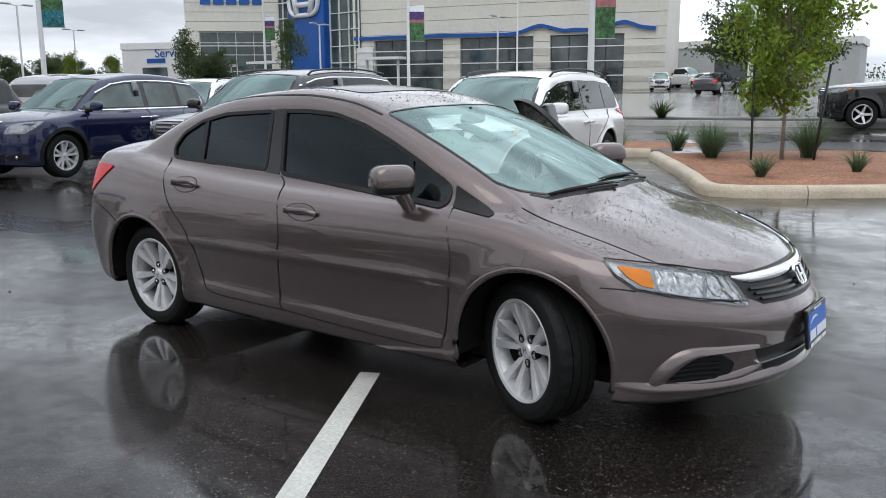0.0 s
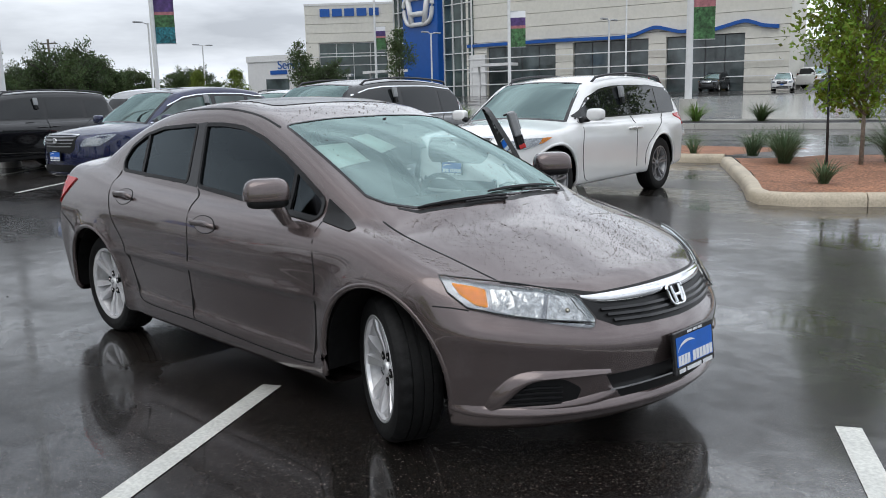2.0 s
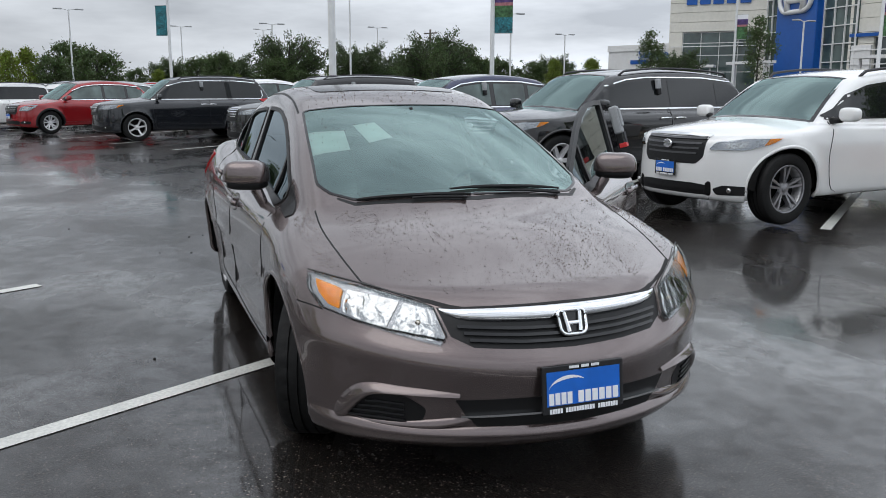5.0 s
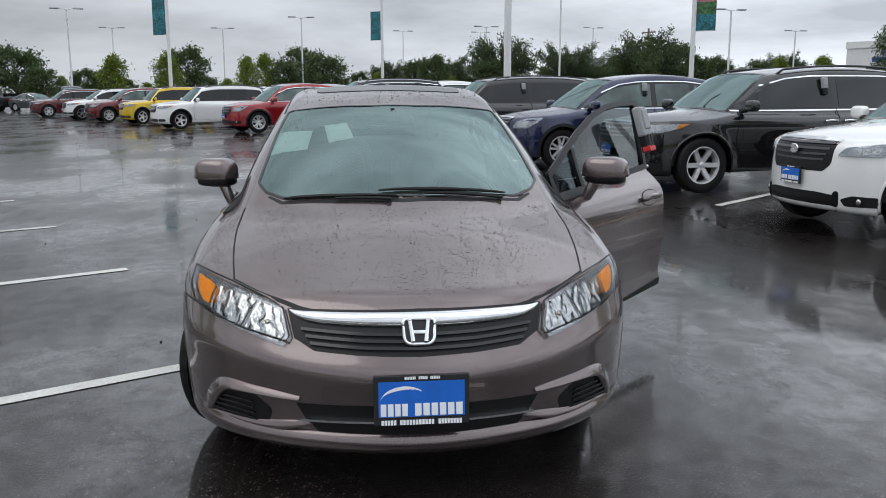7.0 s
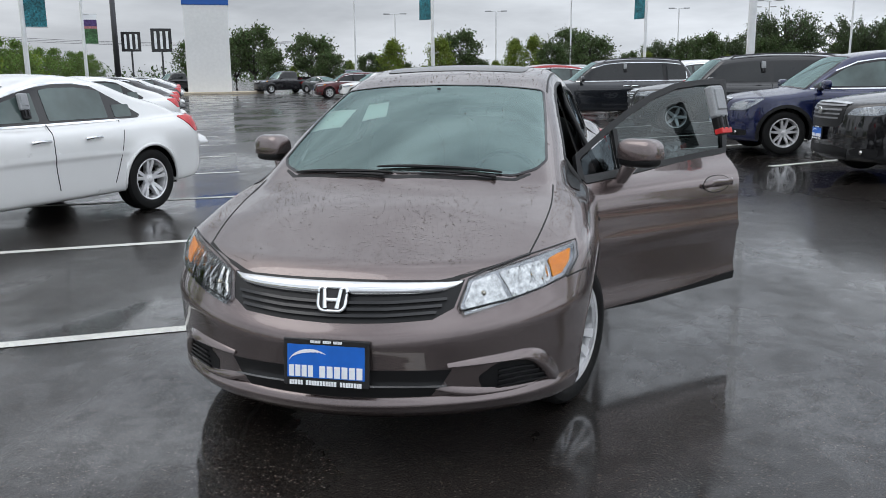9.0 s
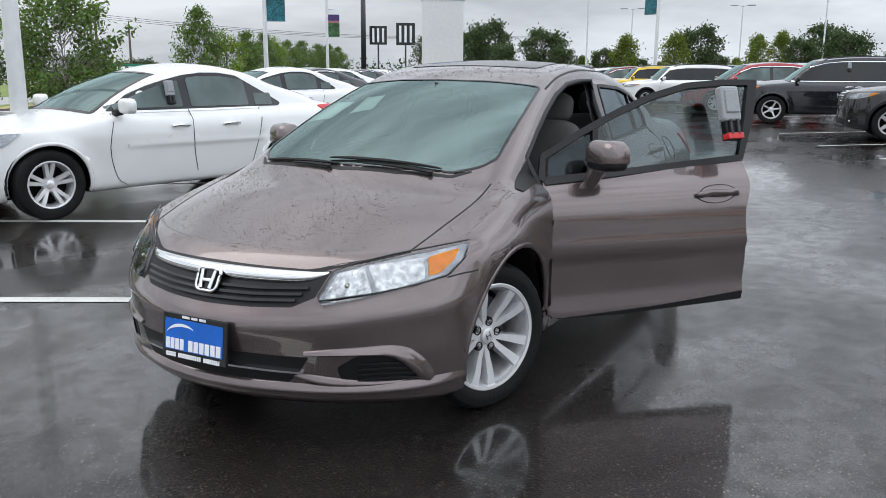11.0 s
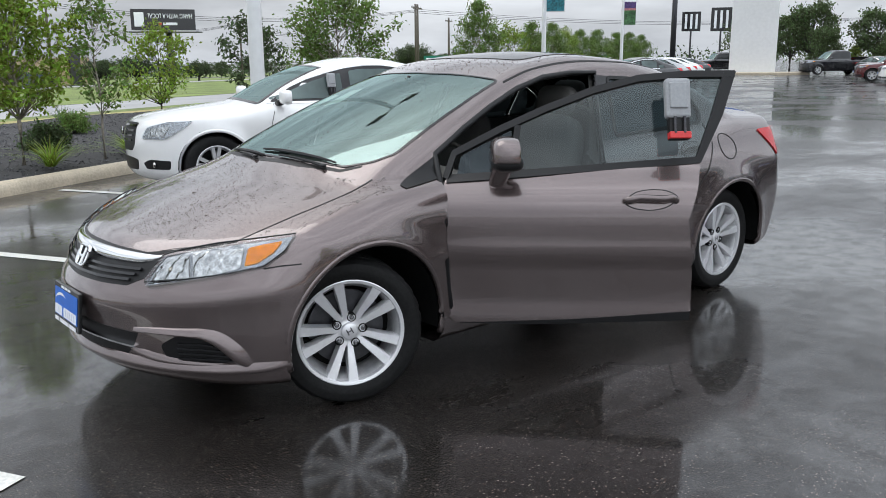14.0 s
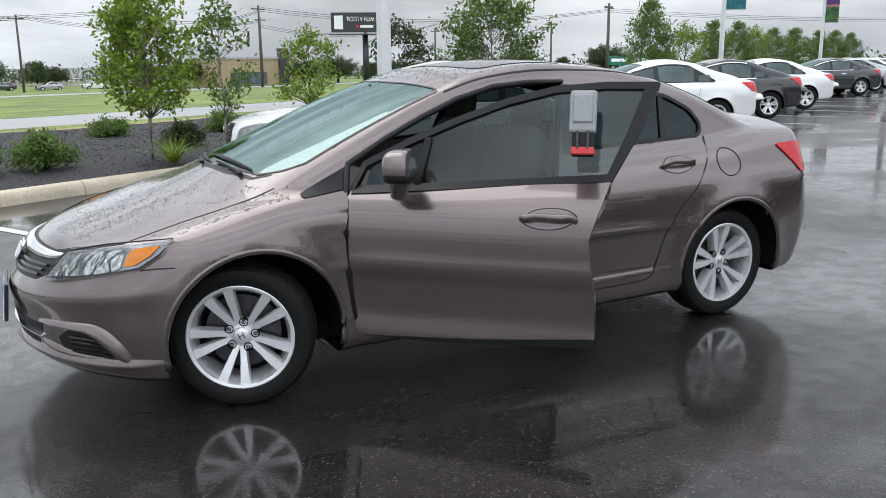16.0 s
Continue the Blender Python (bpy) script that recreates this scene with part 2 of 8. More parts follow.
def skin(field, lo, hi, cell):
    """The surface field = 0 as a mesh of quads (surface nets), drawn onto the exact surface."""
    n = [int(math.ceil((h - l) / cell)) + 1 for l, h in zip(lo, hi)]
    ax = [l + cell * np.arange(k) for l, k in zip(lo, n)]
    f = field(*np.meshgrid(*ax, indexing="ij"))
    ins = f > 0
    c = np.zeros([k - 1 for k in n], int)
    for i in (0, 1):
        for j in (0, 1):
            for k in (0, 1):
                c += ins[i:n[0] - 1 + i, j:n[1] - 1 + j, k:n[2] - 1 + k]
    act = (c > 0) & (c < 8)
    idx = -np.ones(act.shape, int)
    cells = np.argwhere(act)
    idx[act] = np.arange(len(cells))
    p = np.array(lo) + cell * (cells + 0.5)
    for _ in range(6):
        g = gradient(field, p)
        v = field(*p.T)
        s = np.clip(v / np.maximum((g * g).sum(1), 0.05), -cell, cell)
        p = p - 0.85 * s[:, None] * g
    home = np.array(lo) + cell * (cells + 0.5)
    p = np.clip(p, home - 1.1 * cell, home + 1.1 * cell)
    quads = []
    for a in range(3):
        u, w = (a + 1) % 3, (a + 2) % 3
        i0, i1 = [slice(None)] * 3, [slice(None)] * 3
        i0[a], i1[a] = slice(0, n[a] - 1), slice(1, n[a])
        A, B = ins[tuple(i0)], ins[tuple(i1)]
        e = np.argwhere(A != B)
        e = e[(e[:, u] > 0) & (e[:, w] > 0) & (e[:, u] < n[u] - 1) & (e[:, w] < n[w] - 1)]
        up = A[tuple(e.T)]
        q = []
        for du, dw in ((-1, -1), (0, -1), (0, 0), (-1, 0)):
            k = e.copy()
            k[:, u] += du
            k[:, w] += dw
            q.append(idx[tuple(k.T)])
        q = np.stack(q, 1)
        q[~up] = q[~up][:, ::-1]
        quads.append(q)
    return p, np.concatenate(quads)


def inside(poly, u, v):
    """Which points (u, v) lie in the polygon."""
    r = np.zeros(len(u), bool)
    n = len(poly)
    for i in range(n):
        (x0, y0), (x1, y1) = poly[i], poly[(i + 1) % n]
        if y0 == y1:
            continue
        r ^= ((y0 > v) != (y1 > v)) & (u < (x1 - x0) * (v - y0) / (y1 - y0) + x0)
    return r


def nearest(poly, u, v):
    """The nearest point of a polygon's rim to each point, and its distance."""
    best = np.full(len(u), 1e9)
    bu, bv = u.copy(), v.copy()
    for i in range(len(poly)):
        (x0, y0), (x1, y1) = poly[i], poly[(i + 1) % len(poly)]
        dx, dy = x1 - x0, y1 - y0
        t = np.clip(((u - x0) * dx + (v - y0) * dy) / max(dx * dx + dy * dy, 1e-12), 0, 1)
        pu, pv = x0 + t * dx, y0 + t * dy
        d = np.hypot(pu - u, pv - v)
        k = d < best
        best[k], bu[k], bv[k] = d[k], pu[k], pv[k]
    return bu, bv, best


def rounded(poly, r=0.03, seg=4):
    """The polygon with its corners rounded."""
    out = []
    n = len(poly)
    for i in range(n):
        a, b, c = Vector(poly[i - 1]), Vector(poly[i]), Vector(poly[(i + 1) % n])
        k = min(r, (a - b).length * 0.45, (c - b).length * 0.45)
        p, q = b + (a - b).normalized() * k, b + (c - b).normalized() * k
        for s in range(seg + 1):
            t = s / seg
            out.append(tuple((1 - t) ** 2 * p + 2 * t * (1 - t) * b + t * t * q))
    return out


class View:
    """A direction from which flat outlines are laid onto a surface: side, front, top or slanting."""

    def __init__(self, field, way, u, v, start=3.0):
        self.field, self.way = field, np.array(Vector(way).normalized())
        self.u, self.v, self.start = np.array(Vector(u).normalized()), np.array(Vector(v).normalized()), start

    def lay(self, uv, lift=0.0, both=None):
        """Places on the surface for flat points (u, v), first met along the way, lifted outwards."""
        uv = np.asarray(uv, float)
        base = uv[:, :1] * self.u + uv[:, 1:] * self.v - self.start * self.way
        lo = np.zeros(len(uv))
        hi = np.full(len(uv), np.nan)
        prev = lo.copy()
        left = np.arange(len(uv))
        for t in np.arange(0, 1.6 * self.start, 0.04):
            hit = self.field(*(base[left] + t * self.way).T) > 0
            hi[left[hit]], lo[left[hit]] = t, t - 0.04
            left = left[~hit]
            if not len(left):
                break
        miss = np.isnan(hi)
        hi[miss] = lo[miss] = self.start
        for _ in range(14):
            m = (lo + hi) / 2
            k = self.field(*(base + m[:, None] * self.way).T) > 0
            hi, lo = np.where(k, m, hi), np.where(k, lo, m)
        p = base + hi[:, None] * self.way
        if both is not None or lift:
            g = gradient(self.field, p)
            g /= np.maximum(np.linalg.norm(g, axis=1, keepdims=True), 1e-6)
            if both is not None:
                return p - lift * g, p - both * g
            p = p - lift * g
        return p


def patch(name, view, poly, material, parent, label="", lift=0.003, thick=0.006, step=0.05, mirror=False, rim=0.0):
    """A piece of sheet with the outline poly, laid on a surface and given thickness. mirror: to the other side (y)."""
    bm = bmesh.new()
    bm.faces.new([bm.verts.new((a, b, 0)) for a, b in poly])
    us, vs = [a for a, _ in poly], [b for _, b in poly]
    for k, (l, h) in enumerate(((min(us), max(us)), (min(vs), max(vs)))):
        no = (1, 0, 0) if k == 0 else (0, 1, 0)
        for c in np.arange(l + step, h - step * 0.3, step):
            co = (c, 0, 0) if k == 0 else (0, c, 0)
            bmesh.ops.bisect_plane(bm, geom=bm.verts[:] + bm.edges[:] + bm.faces[:], plane_co=co, plane_no=no)
    bm.verts.ensure_lookup_table()
    bm.normal_update()
    uv = np.array([v.co[:2] for v in bm.verts])
    top, low = view.lay(uv, lift, lift - thick)
    rimv = [e for e in bm.edges if e.is_boundary]
    nv = len(top)
    loops = [[v.index for v in f.verts] for f in bm.faces]
    edges = [(e.verts[0].index, e.verts[1].index) for e in rimv]
    bm.free()
    verts = list(map(tuple, top)) + list(map(tuple, low))
    # the side walls have verts of their own, so that the rim stays crisp
    used = sorted({i for e in edges for i in e})
    pos = {i: k for k, i in enumerate(used)}
    verts += [tuple(top[i]) for i in used] + [tuple(low[i]) for i in used]
    b0, b1 = 2 * nv, 2 * nv + len(used)
    faces = loops + [(b0 + pos[a], b0 + pos[b], b1 + pos[b], b1 + pos[a]) for a, b in edges]
    verts = np.array(verts)
    if mirror:
        verts[:, 1] *= -1
    c = np.array([verts[f[0]] for f in loops[:1]])
    bm = bmesh.new()
    vv = [bm.verts.new(v) for v in verts]
    for f in faces:
        try:
            bm.faces.new([vv[i] for i in f])
        except ValueError:
            pass
    for v in [v for v in bm.verts if not v.link_faces]:
        bm.verts.remove(v)
    # faces look away from the surface
    w = Vector(view.way)
    if mirror:
        w.y *= -1
    bm.normal_update()
    for f in list(bm.faces)[:len(loops)]:
        if f.normal.dot(w) > 0:
            f.normal_flip()
    me = bpy.data.meshes.new(name)
    bm.to_mesh(me)
    bm.free()
    me.materials.append(material)
    me.polygons.foreach_set("use_smooth", [True] * len(me.polygons))
    ob = new(name, me)
    ob.parent = parent
    return tagged(ob, label)


def strip(line, w, closed=False):
    """The outline of a ribbon of width w along a flat line."""
    a, b = [], []
    n = len(line)
    for i, p in enumerate(line):
        q0, q1 = Vector(line[i - 1] if i else line[0]), Vector(line[i + 1] if i < n - 1 else line[-1])
        t = (q1 - q0).normalized()
        no = Vector((-t.y, t.x)) * w / 2
        a.append(tuple(Vector(p) + no))
        b.append(tuple(Vector(p) - no))
    return a + b[::-1]


def smooth_line(pts, n=6):
    """A curve through flat points."""
    out = []
    for i in range(len(pts) - 1):
        p0, p1, p2, p3 = (Vector(pts[max(0, min(len(pts) - 1, i + k))]) for k in (-1, 0, 1, 2))
        for s in range(n):
            t = s / n
            out.append(tuple(0.5 * (2 * p1 + (p2 - p0) * t + (2 * p0 - 5 * p1 + 4 * p2 - p3) * t * t + (3 * p1 - p0 - 3 * p2 + p3) * t ** 3)))
    out.append(tuple(pts[-1]))
    return out

# ---------------------------------------------------------------- vehicles: the body as a solid of smooth constraints


def car_solid(c):
    """A field, positive inside the body that the profiles in c describe; x ahead, y to the left, z up from the road."""
    ra, rr = c["arch"], c["tyre"]

    def arch_d(x, z):
        return np.minimum(np.hypot(x - c["xf"], z - rr), np.hypot(x - c["xr"], z - rr))

    def solid(x, y, z):
        ay = np.abs(y)
        d = arch_d(x, z)
        w = c["plan"](x) * c["prof"](z) + c["flare"] * np.exp(-((d - ra) / 0.07) ** 2)
        if "crease" in c:
            w = w + c["crease"](x, z)
        y2, y6 = ay ** 2, np.minimum(ay, 1.1) ** 6
        top = c["hood"](x) - c["crown"] * y2 - z
        zn = z - c.get("brow", 0.0) * y2 * np.clip((z - 0.38) / 0.1, 0, 1)
        front = c["nose"](zn) - c["nose2"] * y2 - c["nose6"] * y6 - x
        rear = x + c["tail"](z) - c["tail2"] * y2 - c["tail6"] * y6
        low = smin(smin(w - ay, top, c.get("k_top", 0.06)), smin(front, rear, 0.05), c.get("k_end", 0.07))
        low = smin(low, z - c["floor"](x), 0.06)
        xp = x + c["bow"](x) * y2
        wc = c["cab"](x) - (z - c["belt"]) * c["lean"]
        cab = smin(wc - ay, c["roof"](xp) - c["rcrown"] * y2 - z, c.get("k_roof", 0.08))
        cab = smin(smin(cab, z - c["belt"] + 0.3, 0.02), smin(c["ends"][1] - x, x - c["ends"][0], 0.02), 0.02)
        return smax(low, cab, c.get("k_cab", 0.03))
    return solid


def body_mesh(name, field, size, cell, material, parent, holes=(), label="", hole_views=None):
    """The body's skin, with openings cut by (poly, test) pairs: flat outlines in side, top or front view."""
    lo, hi = size
    p, q = skin(field, lo, hi, cell)
    for poly, flat, keep in holes:
        u, v = flat(p)
        bu, bv, d = nearest(poly, u, v)
        k = (d < 0.55 * cell) & keep(p)
        if k.any():
            p[k] = flat(p[k], (bu[k], bv[k]))
    for poly, flat, keep in holes:
        c = p[q].mean(1)
        u, v = flat(c)
        cut = inside(poly, u, v) & keep(c)
        q = q[~cut]
    used = np.unique(q)
    m = -np.ones(len(p), int)
    m[used] = np.arange(len(used))
    return mesh_ob(name, p[used], m[q], material, parent, label)


def side_flat(field, sign):
    """Side view (x, z) of points; given new (x, z) it lays them back on the body's side."""
    view = View(field, (0, -sign, 0), (1, 0, 0), (0, 0, 1), 1.3)

    def flat(p, uv=None):
        if uv is None:
            return p[:, 0], p[:, 2]
        return view.lay(np.stack(uv, 1))
    return flat


def top_flat(field):
    view = View(field, (0, 0, -1), (1, 0, 0), (0, 1, 0), 2.2)

    def flat(p, uv=None):
        if uv is None:
            return p[:, 0], p[:, 1]
        return view.lay(np.stack(uv, 1))
    return flat


STEEL_NUT = mat("steel_nut", (0.38, 0.38, 0.39), 0.25, 1.0, grain=0.1, scale=60)
BARREL = mat("cast_wheel_barrel", (0.42, 0.42, 0.425), 0.38, 0.6, grain=0.15, scale=30, big=0.15, big_scale=8)


def wheel(name, r, width, rim_r, style, m, parent, rim_mat=None, fine=True):
    """A wheel with its outer face towards -y of its own frame: tyre with tread, rim with spokes, hub, nuts."""
    w = thing(name, "", "", m=m)
    w.parent = parent
    h = width / 2
    rim_mat = rim_mat or ALLOY
    bm = bmesh.new()
    lathe(bm, [(rim_r - 0.012, -h * 0.80), (rim_r + 0.004, -h * 0.92), (rim_r + 0.03, -h * 0.99), (r - 0.045, -h), (r - 0.02, -h * 0.93), (r - 0.007, -h * 0.80),
               (r, -h * 0.62), (r, -h * 0.44), (r - 0.008, -h * 0.43), (r - 0.008, -h * 0.38), (r, -h * 0.37), (r, -h * 0.06), (r - 0.008, -h * 0.05),
               (r - 0.008, h * 0.05), (r, h * 0.06), (r, h * 0.37), (r - 0.008, h * 0.38), (r - 0.008, h * 0.43), (r, h * 0.44), (r, h * 0.62),
               (r - 0.007, h * 0.80), (r - 0.045, h), (rim_r, h * 0.9)], 112 if fine else 56)
    if fine:
        # grooves across the shoulders of the tread
        for v in bm.verts:
            k = round(math.atan2(v.co.z, v.co.x) / (2 * math.pi / 112)) % 4
            if 0.43 * h < abs(v.co.y) < 0.85 * h and math.hypot(v.co.x, v.co.z) > r - 0.009 and k == 0:
                v.co.x, v.co.z = v.co.x * (1 - 0.005 / r), v.co.z * (1 - 0.005 / r)
    part("tyre", bm, RUBBER, w, smooth=True, angle=28)
    bm = bmesh.new()
    lathe(bm, [(rim_r - 0.002, -h * 0.86), (rim_r + 0.006, -h * 0.90), (rim_r, -h * 0.93), (rim_r - 0.012, -h * 0.90), (rim_r - 0.016, -h * 0.74)], 56)
    spokes, pair, w0, w1 = style
    depth = -h * 0.80
    for i in range(spokes):
        a = 2 * math.pi * i / spokes + (0.5 - i % 2) * pair
        pts = []
        for k, rr in enumerate((0.045, 0.10, rim_r * 0.72, rim_r - 0.008)):
            ww = (w0 * 0.8, w0, (w0 + w1) / 2, w1)[k]
            yy = depth + (0.028, 0.020, 0.004, -0.002)[k]
            pts.append((rr, ww, yy))
        ca, sa = math.cos(a), math.sin(a)
        last = None
        for rr, ww, yy in pts:
            q = [bm.verts.new((rr * ca - s * sa, yy + o, rr * sa + s * ca)) for s, o in ((-ww / 2, 0.012), (-ww / 2 * 0.82, 0.0), (ww / 2 * 0.82, 0.0), (ww / 2, 0.012), (ww / 2 * 0.9, 0.055), (-ww / 2 * 0.9, 0.055))]
            if last:
                for j in range(6):
                    bm.faces.new((last[j], last[(j + 1) % 6], q[(j + 1) % 6], q[j]))
            last = q
    rim = part("rim", bm, rim_mat, w, smooth=True, angle=35)
    bm = bmesh.new()
    lathe(bm, [(rim_r - 0.016, -h * 0.74), (rim_r - 0.030, -h * 0.55), (rim_r - 0.034, h * 0.8)], 56)
    part("rim_barrel", bm, BARREL, rim, smooth=True, angle=40)
    if fine:
        bm = bmesh.new()
        for x, z, a, b in ((-0.010, 0, 0.005, 0.028), (0.010, 0, 0.005, 0.028), (0, 0, 0.020, 0.005)):
            bmesh.ops.create_cube(bm, size=1, matrix=Matrix.Translation((x, depth + 0.016, z)) @ Matrix.Diagonal((a, 0.004, b, 1)))
        part("emblem", bm, DARK_METAL, rim)
    bm = bmesh.new()
    lathe(bm, [(0.0005, depth + 0.014), (0.030, depth + 0.015), (0.034, depth + 0.018), (0.036, depth + 0.026), (0.039, depth + 0.027), (0.066, depth + 0.029), (0.076, depth + 0.050)], 32)
    part("hub_cap", bm, rim_mat, rim, smooth=True, angle=40)
    for i in range(5 if fine else 0):
        a = 2 * math.pi * (i + 0.75) / 5
        ca, sa = 0.058 * math.cos(a), 0.058 * math.sin(a)
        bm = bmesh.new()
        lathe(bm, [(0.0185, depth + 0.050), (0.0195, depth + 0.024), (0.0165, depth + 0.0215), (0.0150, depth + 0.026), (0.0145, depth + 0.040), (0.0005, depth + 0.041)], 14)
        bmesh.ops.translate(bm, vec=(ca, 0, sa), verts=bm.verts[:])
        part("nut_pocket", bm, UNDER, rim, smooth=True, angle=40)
        bm = bmesh.new()
        cyl(bm, (ca, depth + 0.042, sa), (ca, depth + 0.022, sa), 0.0115, 0.0105, 6)
        cyl(bm, (ca, depth + 0.022, sa), (ca, depth + 0.017, sa), 0.0095, 0.0050, 6)
        part("lug_nut", bm, STEEL_NUT, rim)
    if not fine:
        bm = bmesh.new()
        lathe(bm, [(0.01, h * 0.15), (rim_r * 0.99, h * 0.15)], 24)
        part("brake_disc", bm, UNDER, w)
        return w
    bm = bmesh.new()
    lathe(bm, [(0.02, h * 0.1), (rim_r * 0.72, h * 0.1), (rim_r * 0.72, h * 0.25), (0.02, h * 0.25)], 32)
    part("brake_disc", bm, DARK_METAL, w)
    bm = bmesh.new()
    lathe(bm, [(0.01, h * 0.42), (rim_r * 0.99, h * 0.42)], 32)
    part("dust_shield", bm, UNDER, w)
    return w


# ---------------------------------------------------------------- the grey-brown saloon
TAUPE = paint("taupe_metallic_paint", (0.143, 0.112, 0.108), 0.76)
AMBER = mat("amber_lens", (0.88, 0.27, 0.004), 0.14, grain=0.22, scale=60, bump=0.08, coat=0.4, spec=0.3)
RED_LENS = mat("red_lens", (0.50, 0.006, 0.010), 0.14, grain=0.2, scale=60, bump=0.1, coat=0.4, spec=0.3)
REFLECTOR = mat("lamp_reflector", (0.50, 0.495, 0.48), 0.13, 1.0, grain=0.35, scale=45)
rn, rl = REFLECTOR.node_tree.nodes, REFLECTOR.node_tree.links
r_co, r_wave, r_bump = rn.new("ShaderNodeTexCoord"), rn.new("ShaderNodeTexWave"), rn.new("ShaderNodeBump")
r_wave.bands_direction = "Y"
r_wave.inputs["Scale"].default_value, r_wave.inputs["Distortion"].default_value, r_wave.inputs["Detail Scale"].default_value = 7.0, 5.0, 3.0
r_bump.inputs["Strength"].default_value, r_bump.inputs["Distance"].default_value = 0.7, 0.0030
rl.new(r_co.outputs["Object"], r_wave.inputs["Vector"])
rl.new(r_wave.outputs["Fac"], r_bump.inputs["Height"])
rl.new(r_bump.outputs["Normal"], rn["Principled BSDF"].inputs["Normal"])
HOUSING = mat("lamp_housing", (0.30, 0.30, 0.305), 0.20, 0.85, grain=0.2, scale=20, bump=0.25, detail=1.0)
LAMP_GREY = mat("grey_lamp_bowl", (0.36, 0.365, 0.37), 0.16, 1.0, grain=0.35, scale=60, bump=0.35, detail=1.5)
LINING = mat("grey_cabin_lining", (0.13, 0.127, 0.12), 0.85, grain=0.2, scale=120, bump=0.2)
SEAT = mat("grey_seat_cloth", (0.115, 0.11, 0.105), 0.9, grain=0.2, scale=200, bump=0.3)
PAPER = mat("white_paper", (0.80, 0.82, 0.80), 0.7, grain=0.04, scale=30)
WHITE_PRINT = mat("white_print", (0.85, 0.86, 0.88), 0.4, grain=0.03, scale=30)
BLUE_PRINT = mat("blue_print", (0.006, 0.125, 0.55), 0.35, grain=0.08, scale=20)
BULB = mat("warm_bulb_glass", (0.70, 0.64, 0.54), 0.18, 1.0, grain=0.25, scale=60, bump=0.2)
CLEAR_LENS = glass_mat("clear_lens", (0.96, 0.98, 1.0), 0.95, ior=1.28)
civic_shape = dict(
    xf=1.30, xr=-1.37, tyre=0.306, arch=0.368, brow=0.10, k_end=0.055, k_top=0.085, flare=0.020, well=0.50, belt=0.87, lean=0.41, ends=(-1.9, 1.5),
    plan=curve_of((-2.3, 0.82), (-1.8, 0.855), (-1.2, 0.868), (0, 0.872), (0.9, 0.866), (1.5, 0.858), (2.0, 0.84), (2.3, 0.82)),
    prof=eased(curve_of((0.05, 0.89), (0.15, 0.930), (0.24, 0.950), (0.40, 0.964), (0.56, 0.986), (0.70, 1.0), (0.79, 0.990), (0.86, 0.960), (0.93, 0.918), (1.0, 0.875), (1.2, 0.75)), 0.06),
    crease=lambda x, z: 0.013 / (1 + np.exp(np.clip((z - 0.335 + 0.02 * x) / 0.007, -40, 40))) * np.clip(4.2 - 4.0 * np.abs(x), 0, 1),
    nose=eased(curve_of((0.05, 2.04), (0.12, 2.10), (0.20, 2.155), (0.26, 2.172), (0.40, 2.194), (0.475, 2.206), (0.500, 2.196), (0.53, 2.174), (0.60, 2.126), (0.66, 2.084), (0.72, 2.03), (0.8, 1.9)), 0.014),
    nose2=0.57, nose6=0.28, tail=curve_of((0.2, 2.13), (0.35, 2.21), (0.55, 2.25), (0.75, 2.22), (0.9, 2.17), (1.06, 2.13), (1.14, 2.05)),
    tail2=0.28, tail6=0.34,
    hood=curve_of((-2.3, 1.06), (-2.1, 1.085), (-1.7, 1.10), (-1.2, 1.06), (0, 1.0), (0.8, 0.985), (1.15, 0.955), (1.5, 0.875), (1.84, 0.765), (2.08, 0.69), (2.3, 0.60)),
    crown=0.15, floor=curve_of((-2.3, 0.25), (-1.8, 0.22), (-1.0, 0.19), (1.0, 0.175), (1.8, 0.165), (2.3, 0.185)),
    bow=curve_of((-1.6, -0.22), (-0.8, -0.16), (-0.2, 0.05), (0.3, 0.27), (1.4, 0.28)),
    roof=curve_of((-2.0, 0.95), (-1.78, 1.08), (-1.6, 1.165), (-1.3, 1.285), (-1.0, 1.368), (-0.7, 1.412), (-0.3, 1.433), (0.1, 1.395), (0.42, 1.31), (0.7, 1.21), (1.0, 1.085), (1.3, 0.945), (1.6, 0.78)),
    rcrown=0.10, cab=curve_of((-1.9, 0.68), (-1.2, 0.74), (-0.6, 0.755), (0.6, 0.755), (1.2, 0.72)),
)
civic_solid = car_solid(civic_shape)
civic = thing("saloon_car", "grey-brown four-door saloon car, wet with rain, driver door open", "car")

# outlines in side view (x, z)
DLO_FRONT = rounded([(-0.285, 0.977), (0.52, 0.915), (0.81, 0.893), (0.81, 0.975), (0.62, 1.068), (0.42, 1.155), (0.21, 1.233), (0.0, 1.283), (-0.19, 1.297), (-0.375, 1.297)], 0.03)
DLO_REAR = rounded([(-0.47, 1.295), (-0.41, 0.99), (-0.73, 1.003), (-1.02, 1.013), (-1.235, 1.022), (-1.26, 1.08), (-1.20, 1.16), (-1.05, 1.232), (-0.85, 1.274)], 0.03)
DOOR = [(0.87, 0.885), (0.915, 0.72), (0.905, 0.55), (0.883, 0.418), (0.856, 0.30), (0.82, 0.262), (0.56, 0.258), (0.2, 0.270), (-0.17, 0.288), (-0.20, 0.32), (-0.195, 0.49), (-0.165, 0.73),
        (-0.215, 0.90), (-0.345, 1.20), (-0.395, 1.325), (-0.19, 1.325), (0.02, 1.308), (0.22, 1.258), (0.43, 1.18), (0.63, 1.093), (0.83, 0.992)]
